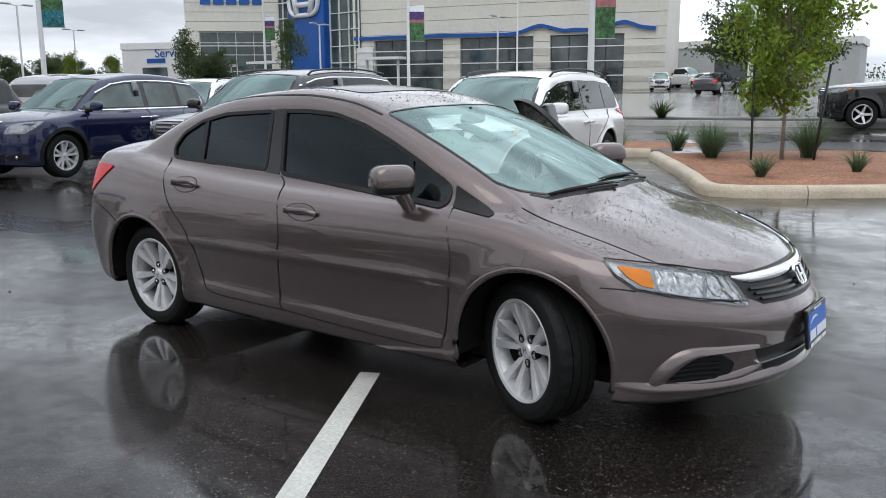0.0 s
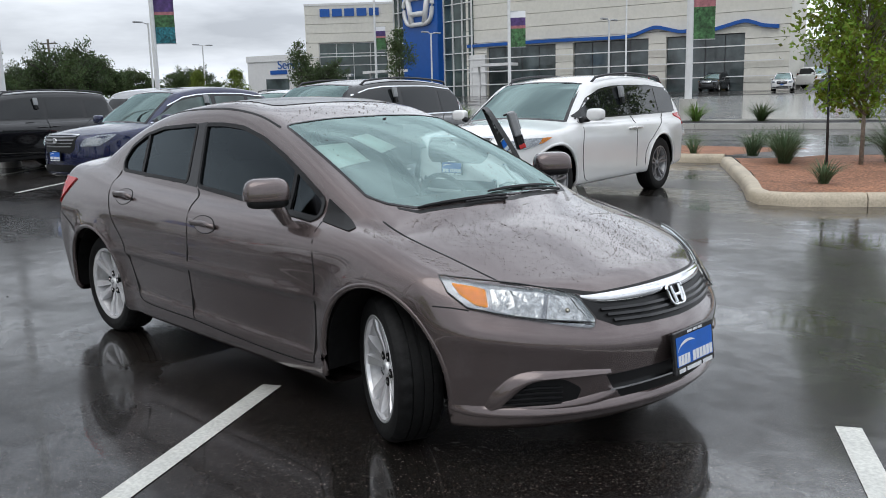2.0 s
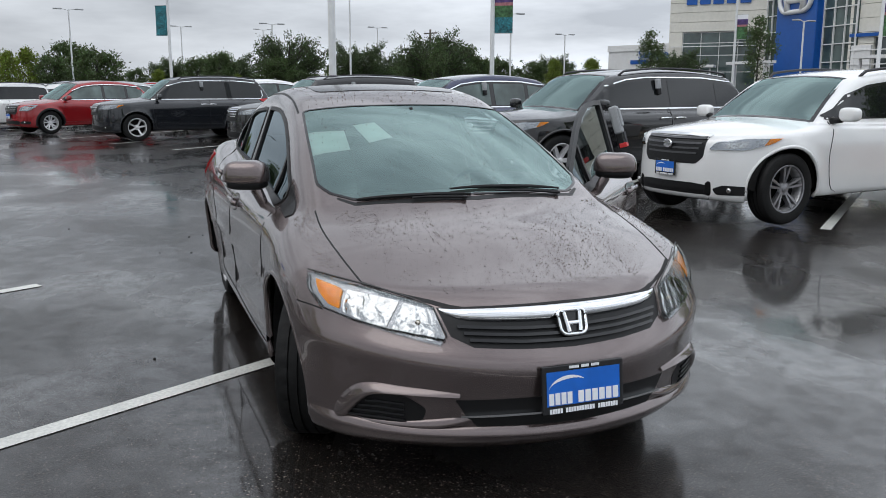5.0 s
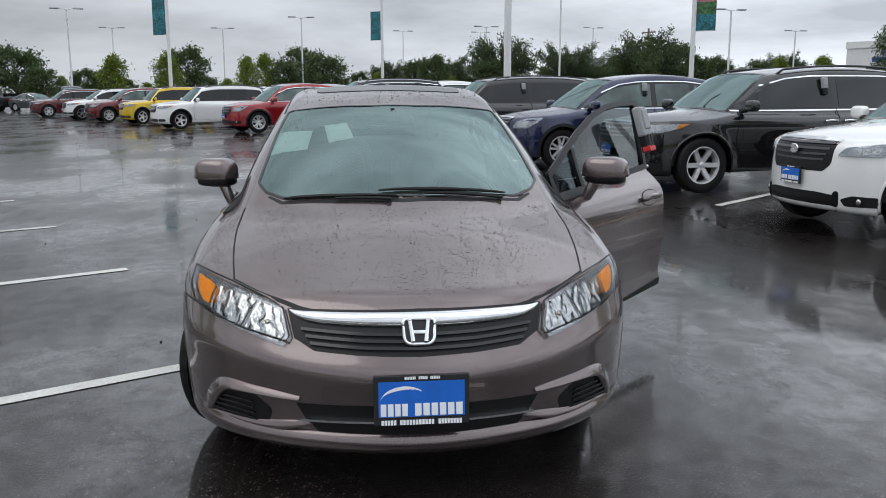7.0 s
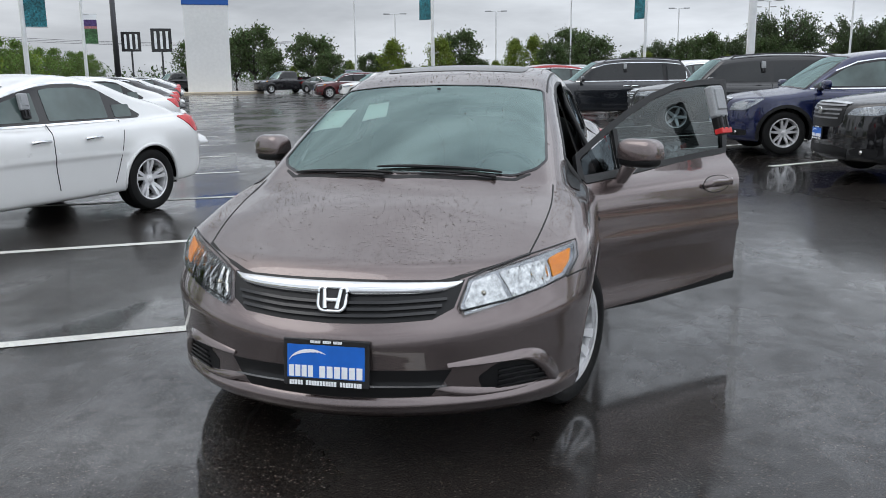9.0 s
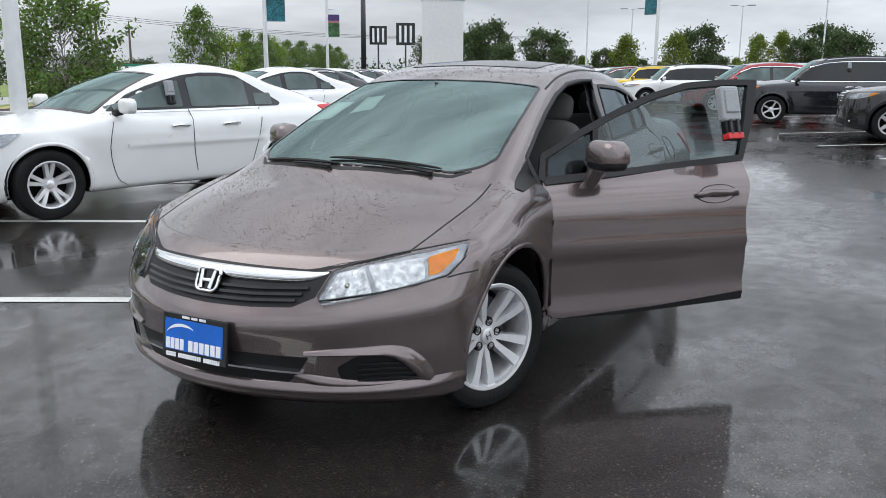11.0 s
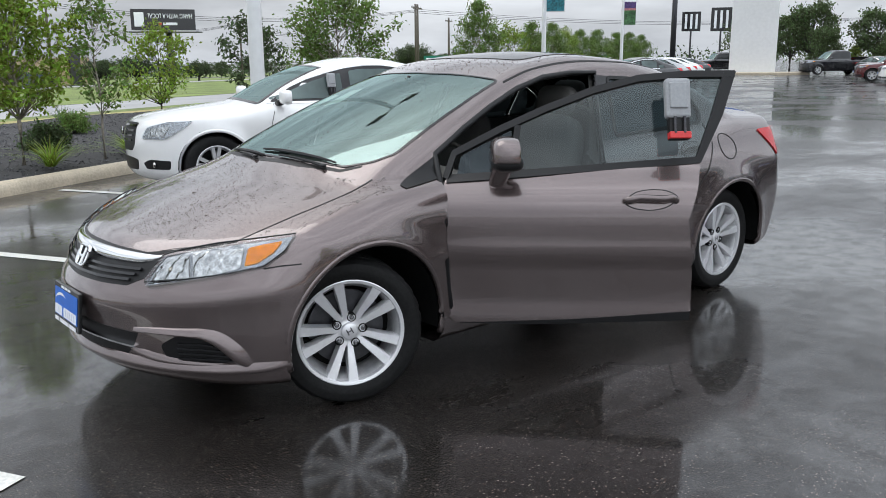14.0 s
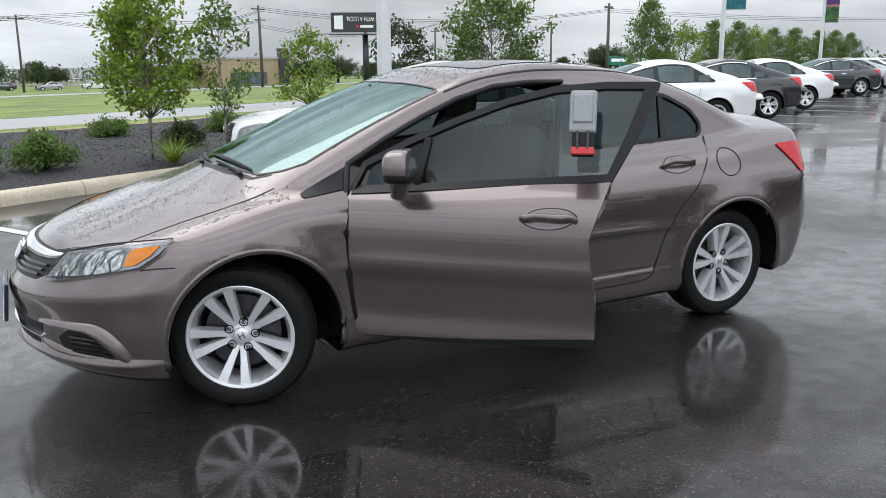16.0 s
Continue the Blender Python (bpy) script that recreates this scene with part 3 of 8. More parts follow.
SCREEN = [(1.275, 0.0), (1.265, 0.14), (1.24, 0.28), (1.18, 0.50), (1.09, 0.588), (1.0, 0.625), (0.84, 0.606), (0.6, 0.578), (0.40, 0.550), (0.30, 0.535), (0.315, 0.45), (0.345, 0.27), (0.37, 0.12), (0.375, 0.0)]
SCREEN = rounded(SCREEN[1:-1] + [(x, -y) for x, y in SCREEN[-2:0:-1]], 0.02, 2)
BACK = [(-1.00, 0.12), (-1.02, 0.3), (-1.07, 0.47), (-1.2, 0.50), (-1.5, 0.54), (-1.62, 0.50), (-1.68, 0.3), (-1.70, 0.12)]
BACK = rounded(BACK + [(x, -y) for x, y in BACK[::-1]], 0.03, 3)
side_l, side_r, above = side_flat(civic_solid, 1), side_flat(civic_solid, -1), top_flat(civic_solid)
hi = lambda p: p[:, 2] > 0.93


def arch_poly(c, x):
    """The outline of a wheel arch in side view."""
    ra = c["arch"] + 0.014
    n = [(x + ra * math.cos(a), c["tyre"] + ra * math.sin(a)) for a in np.linspace(-0.35, math.pi + 0.35, 33)]
    return [(n[0][0] - 0.02, -0.2)] + n + [(n[-1][0] + 0.02, -0.2)]


def arch_holes(c, fl, fr):
    return [(arch_poly(c, x), f, (lambda s: lambda p: p[:, 1] * s > c["well"])(s)) for x in (c["xf"], c["xr"]) for f, s in ((fl, 1), (fr, -1))]


civic_holes = [(SCREEN, above, hi), (BACK, above, hi), (DLO_FRONT, side_r, lambda p: p[:, 1] < -0.45), (DLO_REAR, side_r, lambda p: p[:, 1] < -0.45),
               (DLO_REAR, side_l, lambda p: p[:, 1] > 0.45), (DOOR, side_l, lambda p: p[:, 1] > 0.52)] + arch_holes(civic_shape, side_l, side_r)
body_mesh("body", civic_solid, ((-2.34, -0.95, 0.1), (2.34, 0.95, 1.5)), 0.016, TAUPE, civic, civic_holes, "grey-brown metallic paint beaded with rain")
# the lining of the cabin, a little inside the skin
civic_inner = lambda x, y, z: np.minimum(np.minimum(civic_solid(x, y, z) - 0.05, z - 0.36), np.minimum(np.minimum(1.22 - x, x + 1.75), np.minimum(np.hypot(x - 1.30, z - 0.31), np.hypot(x + 1.37, z - 0.31)) - 0.44))
inner_l, inner_r, inner_a = side_flat(civic_inner, 1), side_flat(civic_inner, -1), top_flat(civic_inner)
body_mesh("cabin_lining", civic_inner, ((-1.9, -0.9, 0.3), (1.4, 0.9, 1.5)), 0.04, LINING, civic,
          [(SCREEN, inner_a, hi), (BACK, inner_a, hi), (DLO_FRONT, inner_r, lambda p: p[:, 1] < -0.40), (DLO_REAR, inner_r, lambda p: p[:, 1] < -0.40),
           (DLO_REAR, inner_l, lambda p: p[:, 1] > 0.40), (DOOR, inner_l, lambda p: p[:, 1] > 0.40)])
S10 = (10, 0.17, 0.032, 0.050)
# the front wheels are steered to the right about axes inboard of them
for x, s, pin, out_, a, turn_ in ((1.30, -1, 0.627, 0.085, -25, 10), (1.30, 1, 0.627, 0.085, -22, 25), (-1.37, -1, 0.690, 0.0, 0, 40), (-1.37, 1, 0.690, 0.0, 0, 5)):
    wheel("wheel", 0.309, 0.205, 0.222, S10, pose(x, s * pin, 0.307, 0, 0, a) @ pose(0, s * out_, 0, 0, 0, 0 if s < 0 else 180) @ Matrix.Rotation(radians(-turn_), 4, "Y"), civic)
    bm = bmesh.new()
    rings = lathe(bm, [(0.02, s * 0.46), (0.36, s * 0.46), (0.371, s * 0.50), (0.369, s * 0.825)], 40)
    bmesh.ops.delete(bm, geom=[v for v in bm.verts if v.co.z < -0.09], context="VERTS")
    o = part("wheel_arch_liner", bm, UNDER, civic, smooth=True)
    o.location = (x, 0, 0.306)
    # the folded lip that edges the arch
    lip = View(civic_solid, (0, -s, 0), (1, 0, 0), (0, 0, 1), 1.3)
    pts = np.array([(x + 0.380 * math.cos(a), 0.306 + 0.380 * math.sin(a)) for a in np.linspace(-0.22, math.pi + 0.22, 41)])
    bm = bmesh.new()
    tube(bm, lip.lay(pts, -0.0120), 0.0155, 10)
    part("arch_lip", bm, TAUPE, civic, smooth=True)
bm = bmesh.new()
box(bm, (0, 0, 0.23), (3.5, 1.3, 0.08), bevel=0.02)
box(bm, (0, 0, 0.30), (1.6, 1.5, 0.14), bevel=0.02)
part("underbody", bm, UNDER, civic)

vr = View(civic_solid, (0, 1, 0), (1, 0, 0), (0, 0, 1), 1.3)
vl = View(civic_solid, (0, -1, 0), (1, 0, 0), (0, 0, 1), 1.3)
vt = View(civic_solid, (0, 0, -1), (1, 0, 0), (0, 1, 0), 2.2)
vf = View(civic_solid, (-1, 0, 0), (0, 1, 0), (0, 0, 1), 2.6)
vd = View(civic_solid, (-0.72, -0.69, 0), (-0.69, 0.72, 0), (0, 0, 1), 3.2)
vb = View(civic_solid, (0.72, -0.69, 0), (0.69, 0.72, 0), (0, 0, 1), 3.2)


def flat_in(view, pts):
    """Flat coordinates of places in a view."""
    return [(float(np.dot(p, view.u)), float(np.dot(p, view.v))) for p in pts]


def settle(field, pts, lift=0.0):
    """Places drawn onto a surface, then lifted outwards."""
    p = np.array(pts, float)
    for _ in range(10):
        g = gradient(field, p)
        p = p - (field(*p.T) / np.maximum((g * g).sum(1), 0.05))[:, None] * g
    g = gradient(field, p)
    return p - lift * g / np.maximum(np.linalg.norm(g, axis=1, keepdims=True), 1e-6)


def ledge(name, field, line, widths, heights, material, parent, label="", n=4):
    """A moulding that stands out of a surface along a line: a slope that looks up over a short underside."""
    rows = np.array([tuple(q) + (w, h) for q, w, h in zip(line, widths, heights)])
    rows = np.array(smooth_line3([r for r in rows], n))
    p = settle(field, rows[:, :3])
    g = -gradient(field, p)
    g /= np.linalg.norm(g, axis=1, keepdims=True)
    t = np.gradient(p, axis=0)
    b = np.cross(g, t)
    b /= np.linalg.norm(b, axis=1, keepdims=True)
    if b[:, 2].sum() < 0:
        b = -b
    shape_ = ((-0.006, -0.46, 0), (0.0, -0.46, 0.55), (0.0, -0.34, 0.92), (0.0, -0.20, 1.0), (0.0, 0.0, 0.80), (0.0, 0.25, 0.42), (0.0, 0.50, 0.0), (-0.006, 0.52, 0))
    k = len(shape_)
    vs = np.concatenate([(p + b * rows[:, 3:4] * w + g * (rows[:, 4:5] * h + o))[:, None] for o, w, h in shape_], 1).reshape(-1, 3)
    fs = [(i * k + j, i * k + j + 1, i * k + k + j + 1, i * k + k + j) for i in range(len(p) - 1) for j in range(k - 1)]
    fs += [tuple(range(k)), tuple(range(len(vs) - 1, len(vs) - 1 - k, -1))]
    o = mesh_ob(name, vs, fs, material, parent, label)
    bm = bmesh.new()
    bm.from_mesh(o.data)
    bmesh.ops.recalc_face_normals(bm, faces=bm.faces[:])
    bm.to_mesh(o.data)
    bm.free()
    o.data.set_sharp_from_angle(angle=radians(50))
    return o


def ring(poly, w):
    """Two half ribbons round a closed outline."""
    n = len(poly)
    h = n // 2
    return [strip(poly[:h + 1], w), strip(poly[h:] + poly[:2], w)]


# glass, with black seals round it
part_glass = patch("windscreen", vt, SCREEN, GLASS_CLEAR, civic, "wet greenish windscreen", 0.0, 0.004, 0.06)
part_glass.visible_shadow = False
patch("rear_window", vt, BACK, GLASS_DARK, civic, "dark tinted rear window", 0.0, 0.004, 0.08)
for r in ring(SCREEN, 0.011) + ring(BACK, 0.03):
    patch("window_seal", vt, r, BLACK_GLOSS, civic, lift=0.003, thick=0.01, step=0.1)
COWL = [(1.130, 0.566), (1.20, 0.50), (1.255, 0.28), (1.285, 0.0), (1.255, -0.28), (1.20, -0.50), (1.130, -0.566), (1.140, -0.572), (1.214, -0.512), (1.282, -0.285), (1.312, 0.0), (1.282, 0.285), (1.214, 0.512), (1.140, 0.572)]
patch("cowl", vt, COWL, BLACK_PLASTIC, civic, "black plastic cowl below the windscreen", 0.001, 0.010, 0.05)


def panes(view, holder, front, rear, mirror):
    """The panes and seals of one side; seals stand proud of the sheet."""
    if rear:
        a = rounded([(-0.47, 1.29), (-0.415, 0.995), (-0.95, 1.014), (-0.995, 1.235), (-0.85, 1.265)], 0.02)
        b = rounded([(-0.985, 1.02), (-1.225, 1.03), (-1.245, 1.08), (-1.19, 1.15), (-1.03, 1.23)], 0.02)
        patch("rear_door_glass", view, a, GLASS_DARK, holder, "dark tinted glass", -0.006, 0.004, 0.08, mirror)
        patch("quarter_glass", view, b, GLASS_DARK, holder, "dark tinted glass", -0.006, 0.004, 0.08, mirror)
        patch("window_divider", view, strip([(-0.965, 1.012), (-1.012, 1.24)], 0.03), BLACK_PLASTIC, holder, "", 0.003, 0.01, 0.1, mirror)
        for r in ring(DLO_REAR, 0.018):
            patch("window_seal", view, r, BLACK_PLASTIC, holder, "", 0.005, 0.014, 0.1, mirror)
        patch("door_pillar_trim", view, [(-0.375, 1.31), (-0.49, 1.30), (-0.425, 0.978), (-0.30, 0.97)], BLACK_GLOSS, holder, "", 0.002, 0.01, 0.1, mirror)
    if front:
        a = rounded([(-0.285, 0.98), (0.565, 0.915), (0.535, 1.105), (0.42, 1.15), (0.21, 1.228), (0.0, 1.278), (-0.19, 1.292), (-0.37, 1.292)], 0.02)
        b = rounded([(0.595, 0.915), (0.80, 0.90), (0.80, 0.975), (0.565, 1.09)], 0.015)
        patch("door_glass", view, a, GLASS_DARK, holder, "dark tinted glass", -0.006, 0.004, 0.08, mirror)
        patch("vent_glass", view, b, GLASS_DARK, holder, "dark tinted glass", -0.006, 0.004, 0.08, mirror)
        patch("window_divider", view, strip([(0.58, 0.91), (0.55, 1.10)], 0.026), BLACK_PLASTIC, holder, "", 0.003, 0.01, 0.1, mirror)
        for r in ring(DLO_FRONT, 0.020):
            patch("window_seal", view, r, BLACK_PLASTIC, holder, "", 0.005, 0.014, 0.1, mirror)


def door_handle(holder, view, x, z, mirror, tilt=-0.06):
    """A pull bar over a flat cup, whose scoop is suggested by a dark painted edge."""
    m = [(x + a * 0.115, z + b * 0.042 + a * tilt * 0.12) for a, b in ((-1, 0.1), (-0.6, 0.75), (0, 0.95), (0.6, 0.8), (1, -0.1), (0.6, -0.7), (0, -1.0), (-0.6, -0.75))]
    cx, cz_ = x, z
    rim_ = [(cx + (a - cx) * 1.06, cz_ + (b - cz_) * 1.10) for a, b in m]
    # dark outline painted in for the shade of a recess
    patch("handle_cup_shade", view, rounded(rim_, 0.04, 3), SEAM, holder, "", 0.001, 0.002, 0.05, mirror)
    patch("handle_cup", view, rounded(m, 0.04, 3), TAUPE, holder, "", 0.002, 0.003, 0.05, mirror)
    p = view.lay(np.array([(x - 0.105, z - tilt * 0.1), (x - 0.05, z), (x + 0.05, z + 0.002), (x + 0.11, z + tilt * 0.1)]), 0.03)
    q = view.lay(np.array([(x - 0.105, z), (x + 0.11, z)]), 0.005)
    line = [q[0], p[0] * 0.6 + p[1] * 0.4, p[1], p[2], p[3] * 0.6 + p[2] * 0.4, q[1]]
    line = np.array(smooth_line3(line, 4))
    if mirror:
        line[:, 1] *= -1
    bm = bmesh.new()
    tube(bm, line, 0.012, 8)
    bmesh.ops.scale(bm, vec=(1, 0.75, 1.25), space=Matrix.Translation(-Vector(line.mean(0))), verts=bm.verts[:])
    part("door_handle", bm, TAUPE, holder, smooth=True)


def smooth_line3(pts, n=6):
    out = []
    for i in range(len(pts) - 1):
        p0, p1, p2, p3 = (np.array(pts[max(0, min(len(pts) - 1, i + k))], float) for k in (-1, 0, 1, 2))
        for s in range(n):
            t = s / n
            out.append(0.5 * (2 * p1 + (p2 - p0) * t + (2 * p0 - 5 * p1 + 4 * p2 - p3) * t * t + (3 * p1 - p0 - 3 * p2 + p3) * t ** 3))
    out.append(np.array(pts[-1], float))
    return out


def egg(bm, c, s, m=None, u=20, v=12, power=0.75):
    """A box-like rounded lump of size s round c."""
    r = bmesh.ops.create_uvsphere(bm, u_segments=u, v_segments=v, radius=1.0)
    for w in r["verts"]:
        w.co = Vector([math.copysign(abs(k) ** power, k) * h / 2 for k, h in zip(w.co, s)])
    if m is not None:
        bmesh.ops.transform(bm, matrix=m, verts=r["verts"])
    bmesh.ops.translate(bm, vec=Vector(c), verts=r["verts"])
    return r["verts"]


def wing_mirror(holder, sign, wide=1.02, turn=0.12, out=0.880):
    """A door mirror: painted shell, black base, foot and the glass."""
    bm = bmesh.new()
    egg(bm, (0, 0, 0), (0.13, 0.215, 0.135), u=32, v=20, power=0.58)
    for v in bm.verts:
        if v.co.x < -0.035:
            v.co.x = -0.035
        if v.co.z < 0.006:
            v.co.z = 0.006 + (v.co.z - 0.006) * 0.12
        v.co.z += 0.12 * abs(v.co.y) * 0.2
    bmesh.ops.scale(bm, vec=(1.12, wide * 1.03, 1.52), verts=bm.verts[:])
    bmesh.ops.rotate(bm, matrix=Matrix.Rotation(sign * turn, 3, "Z"), verts=bm.verts[:])
    bmesh.ops.translate(bm, vec=(0.60, sign * out, 0.976), verts=bm.verts[:])
    shell = part("wing_mirror", bm, TAUPE, holder, smooth=True, angle=50)
    bm = bmesh.new()
    egg(bm, (0.602, sign * (out - 0.002), 0.972), (0.130, 0.196 * wide, 0.060), Matrix.Rotation(sign * turn, 4, "Z"), u=24, v=12, power=0.6)
    part("mirror_base", bm, BLACK_PLASTIC, shell, "black plastic underside", smooth=True)
    bm = bmesh.new()
    tube(bm, smooth_line3([(0.615, sign * 0.85, 0.958), (0.630, sign * 0.825, 0.920), (0.640, sign * 0.795, 0.878), (0.650, sign * 0.775, 0.840)], 3), [0.042, 0.040, 0.038, 0.037, 0.036, 0.035, 0.033, 0.030, 0.026, 0.020], 10)
    bmesh.ops.scale(bm, vec=(1.15, 0.62, 1.0), space=Matrix.Translation((-0.635, -sign * 0.81, -0.9)), verts=bm.verts[:])
    part("mirror_foot", bm, TAUPE, shell, "painted foot", smooth=True)
    bm = bmesh.new()
    egg(bm, (0.562, sign * out, 0.998), (0.012, 0.165 * wide, 0.10), u=16, v=8)
    part("mirror_glass", bm, mat("mirror_silver", (0.9, 0.9, 0.9), 0.02, 1.0), shell, smooth=True)


panes(vr, civic, True, True, False)
panes(vl, civic, False, True, False)
wing_mirror(civic, -1, 0.95, 0.50, 0.870)
door_handle(civic, vr, -0.005, 0.812, False)
door_handle(civic, vr, -0.965, 0.888, False)
door_handle(civic, vl, -0.965, 0.888, False)
for v in (vr, vl):
    patch("corner_trim", v, rounded([(0.835, 0.985), (1.07, 0.880), (1.06, 0.868), (0.85, 0.893)], 0.012, 3), BLACK_PLASTIC, civic, "black corner panel ahead of the door", 0.004, 0.01, 0.06)

# the open driver door, hung on its front edge
HINGE, SWING = Vector((0.865, 0.80, 0)), -43.5
SASH = [(-0.285, 0.96), (-0.375, 1.30), (-0.395, 1.325), (-0.19, 1.325), (0.02, 1.308), (0.22, 1.258), (0.43, 1.18), (0.63, 1.093), (0.83, 0.992), (0.81, 0.975), (0.62, 1.068), (0.42, 1.155), (0.21, 1.233), (0.0, 1.283), (-0.19, 1.297), (-0.375, 1.297)]
low_door = [(0.865, 0.885), (0.912, 0.72), (0.902, 0.55), (0.880, 0.418), (0.854, 0.30), (0.82, 0.265), (0.56, 0.262), (0.2, 0.274), (-0.17, 0.292), (-0.197, 0.33), (-0.192, 0.49), (-0.162, 0.73), (-0.235, 0.965), (0.2, 0.934), (0.52, 0.910), (0.80, 0.890)]
door = patch("driver_door", vl, low_door, TAUPE, civic, "open driver door", 0.0, 0.05, 0.04)
door.matrix_basis = Matrix.Translation(HINGE) @ Matrix.Rotation(radians(SWING), 4, "Z") @ Matrix.Translation(-HINGE)
patch("door_card", vl, [(x * 0.985 + 0.004, z) for x, z in low_door], LINING, door, "grey trim on the inside of the door", -0.05, 0.012, 0.08)
frame_top = [(-0.395, 1.325), (-0.19, 1.325), (0.02, 1.308), (0.22, 1.258), (0.43, 1.18), (0.63, 1.093), (0.83, 0.992), (0.865, 0.89)]
patch("window_frame", vl, strip(frame_top, 0.027), BLACK_PLASTIC, door, "black window frame", 0.004, 0.028, 0.1)
patch("door_sash", vl, [(-0.235, 0.955), (-0.335, 1.15), (-0.400, 1.335), (-0.345, 1.33), (-0.285, 1.15), (-0.205, 0.955)], BLACK_PLASTIC, door, "black pillar panel", 0.004, 0.028, 0.08)
# black wedge along the door's foot, taller towards the rear
patch("door_foot_wedge", vl, [(0.80, 0.262), (0.5, 0.258), (-0.19, 0.285), (-0.195, 0.325), (0.3, 0.285)], BLACK_PLASTIC, door, "black wedge along the door's foot", 0.003, 0.03, 0.08)
for r in [strip([(-0.23, 0.965), (0.2, 0.934), (0.52, 0.910), (0.86, 0.888)], 0.028), strip([(0.58, 0.91), (0.55, 1.11)], 0.028)]:
    patch("window_seal", vl, r, BLACK_PLASTIC, door, "", 0.004, 0.02, 0.1)
patch("door_glass", vl, rounded([(-0.24, 0.97), (0.565, 0.912), (0.545, 1.115), (0.42, 1.165), (0.21, 1.245), (0.0, 1.293), (-0.19, 1.312), (-0.37, 1.312)], 0.02), glass_mat("door_pane", (0.52, 0.66, 0.68), 0.46, ior=1.55), door, "tinted door glass", -0.012, 0.004, 0.08)
patch("vent_glass", vl, rounded([(0.595, 0.915), (0.82, 0.90), (0.80, 0.985), (0.575, 1.095)], 0.015), GLASS_DARK, door, "tinted glass", -0.012, 0.004, 0.08)
door_handle(door, vl, -0.005, 0.812, False)
wing_mirror(door, 1)
# seal round the door's opening
p = vl.lay(np.array(DOOR), -0.01)
bm = bmesh.new()
tube(bm, p, 0.016, 8, True)
part("door_seal", bm, BLACK_PLASTIC, civic, smooth=True)
bm = bmesh.new()
box(bm, (0.32, 0.66, 0.30), (1.1, 0.22, 0.12), bevel=0.02)
part("sill_plate", bm, BLACK_PLASTIC, civic)

# nose
for s, v in ((1, vd), (-1, View(civic_solid, (-0.72, 0.69, 0), (-0.69, -0.72, 0), (0, 0, 1), 3.2))):
    sy = lambda pts: [(x, s * y, z) for x, y, z in pts]
    hl = sy([(1.600, 0.790, 0.744), (1.70, 0.715, 0.728), (1.82, 0.60, 0.704), (1.915, 0.505, 0.682), (1.975, 0.447, 0.664), (2.035, 0.420, 0.580), (2.030, 0.425, 0.556), (1.985, 0.500, 0.571), (1.93, 0.590, 0.590), (1.84, 0.690, 0.615), (1.731, 0.772, 0.642), (1.655, 0.800, 0.695)])
    lamp = patch("headlight", v, flat_in(v, hl), HOUSING, civic, "clear headlight with amber corner", 0.002, 0.02, 0.04)
    am = sy([(1.640, 0.768, 0.728), (1.712, 0.722, 0.714), (1.750, 0.700, 0.704), (1.782, 0.720, 0.645), (1.745, 0.750, 0.655), (1.690, 0.772, 0.690)])
    patch("indicator", v, rounded(flat_in(v, am), 0.008, 3), AMBER, lamp, "amber indicator lens", 0.006, 0.006, 0.03)
    dip = sy([(1.765, 0.690, 0.705), (1.895, 0.535, 0.682), (1.915, 0.585, 0.600), (1.875, 0.650, 0.612), (1.797, 0.715, 0.638)])
    patch("reflector", v, rounded(flat_in(v, dip), 0.010, 3), REFLECTOR, lamp, "bright reflector bowl", 0.006, 0.006, 0.025)
    main = sy([(1.903, 0.523, 0.678), (1.968, 0.456, 0.660), (2.020, 0.432, 0.590), (2.014, 0.446, 0.568), (1.975, 0.522, 0.582), (1.935, 0.575, 0.595)])
    patch("reflector", v, rounded(flat_in(v, main), 0.010, 3), REFLECTOR, lamp, "bright reflector bowl", 0.006, 0.006, 0.025)
    q = v.lay(np.array(flat_in(v, [(1.972, s * 0.496, 0.622)])), 0.004)[0]
    bm = bmesh.new()
    egg(bm, q, (0.020, 0.020, 0.020), power=1.0, u=16, v=10)
    part("bulb", bm, BULB, lamp, "bulb cap in its bowl", smooth=True)
    patch("lens", v, flat_in(v, hl), CLEAR_LENS, lamp, "clear lens", 0.018, 0.016, 0.04)
    edge_ = settle(civic_solid, hl, 0.014)
    bm = bmesh.new()
    tube(bm, edge_, 0.0032, 6, True)
    part("lamp_seal", bm, BLACK_GLOSS, lamp, smooth=True)
    # fog lamp recess: a black louvred insert under a painted brow
    fog = sy([(1.815, 0.735, 0.285), (1.925, 0.645, 0.374), (2.010, 0.560, 0.378), (2.055, 0.505, 0.335), (2.040, 0.525, 0.280), (1.93, 0.650, 0.268)])
    ins = patch("bumper_vent", v, rounded(flat_in(v, fog), 0.02, 3), BLACK_PLASTIC, civic, "black louvred vent in the bumper", 0.0015, 0.004, 0.04)
    for k in range(4):
        z = 0.285 + 0.020 * k
        lou = sy([(1.835 + 0.02 * k, 0.72 - 0.02 * k, z), (1.94, 0.635, z + 0.006), (2.005, 0.565, z + 0.004)])
        patch("louvre", v, strip(flat_in(v, lou), 0.007), BLACK_GLOSS, ins, "", 0.009, 0.008, 0.06)
    ledge("bumper_brow", civic_solid, sy([(2.118, 0.405, 0.388), (2.07, 0.490, 0.393), (2.00, 0.575, 0.396), (1.935, 0.645, 0.394), (1.890, 0.685, 0.372), (1.855, 0.712, 0.335), (1.825, 0.735, 0.295), (1.80, 0.752, 0.262)]), [0.016, 0.026, 0.032, 0.042, 0.060, 0.066, 0.060, 0.030], [0.010, 0.016, 0.020, 0.024, 0.024, 0.022, 0.016, 0.006], TAUPE, civic)
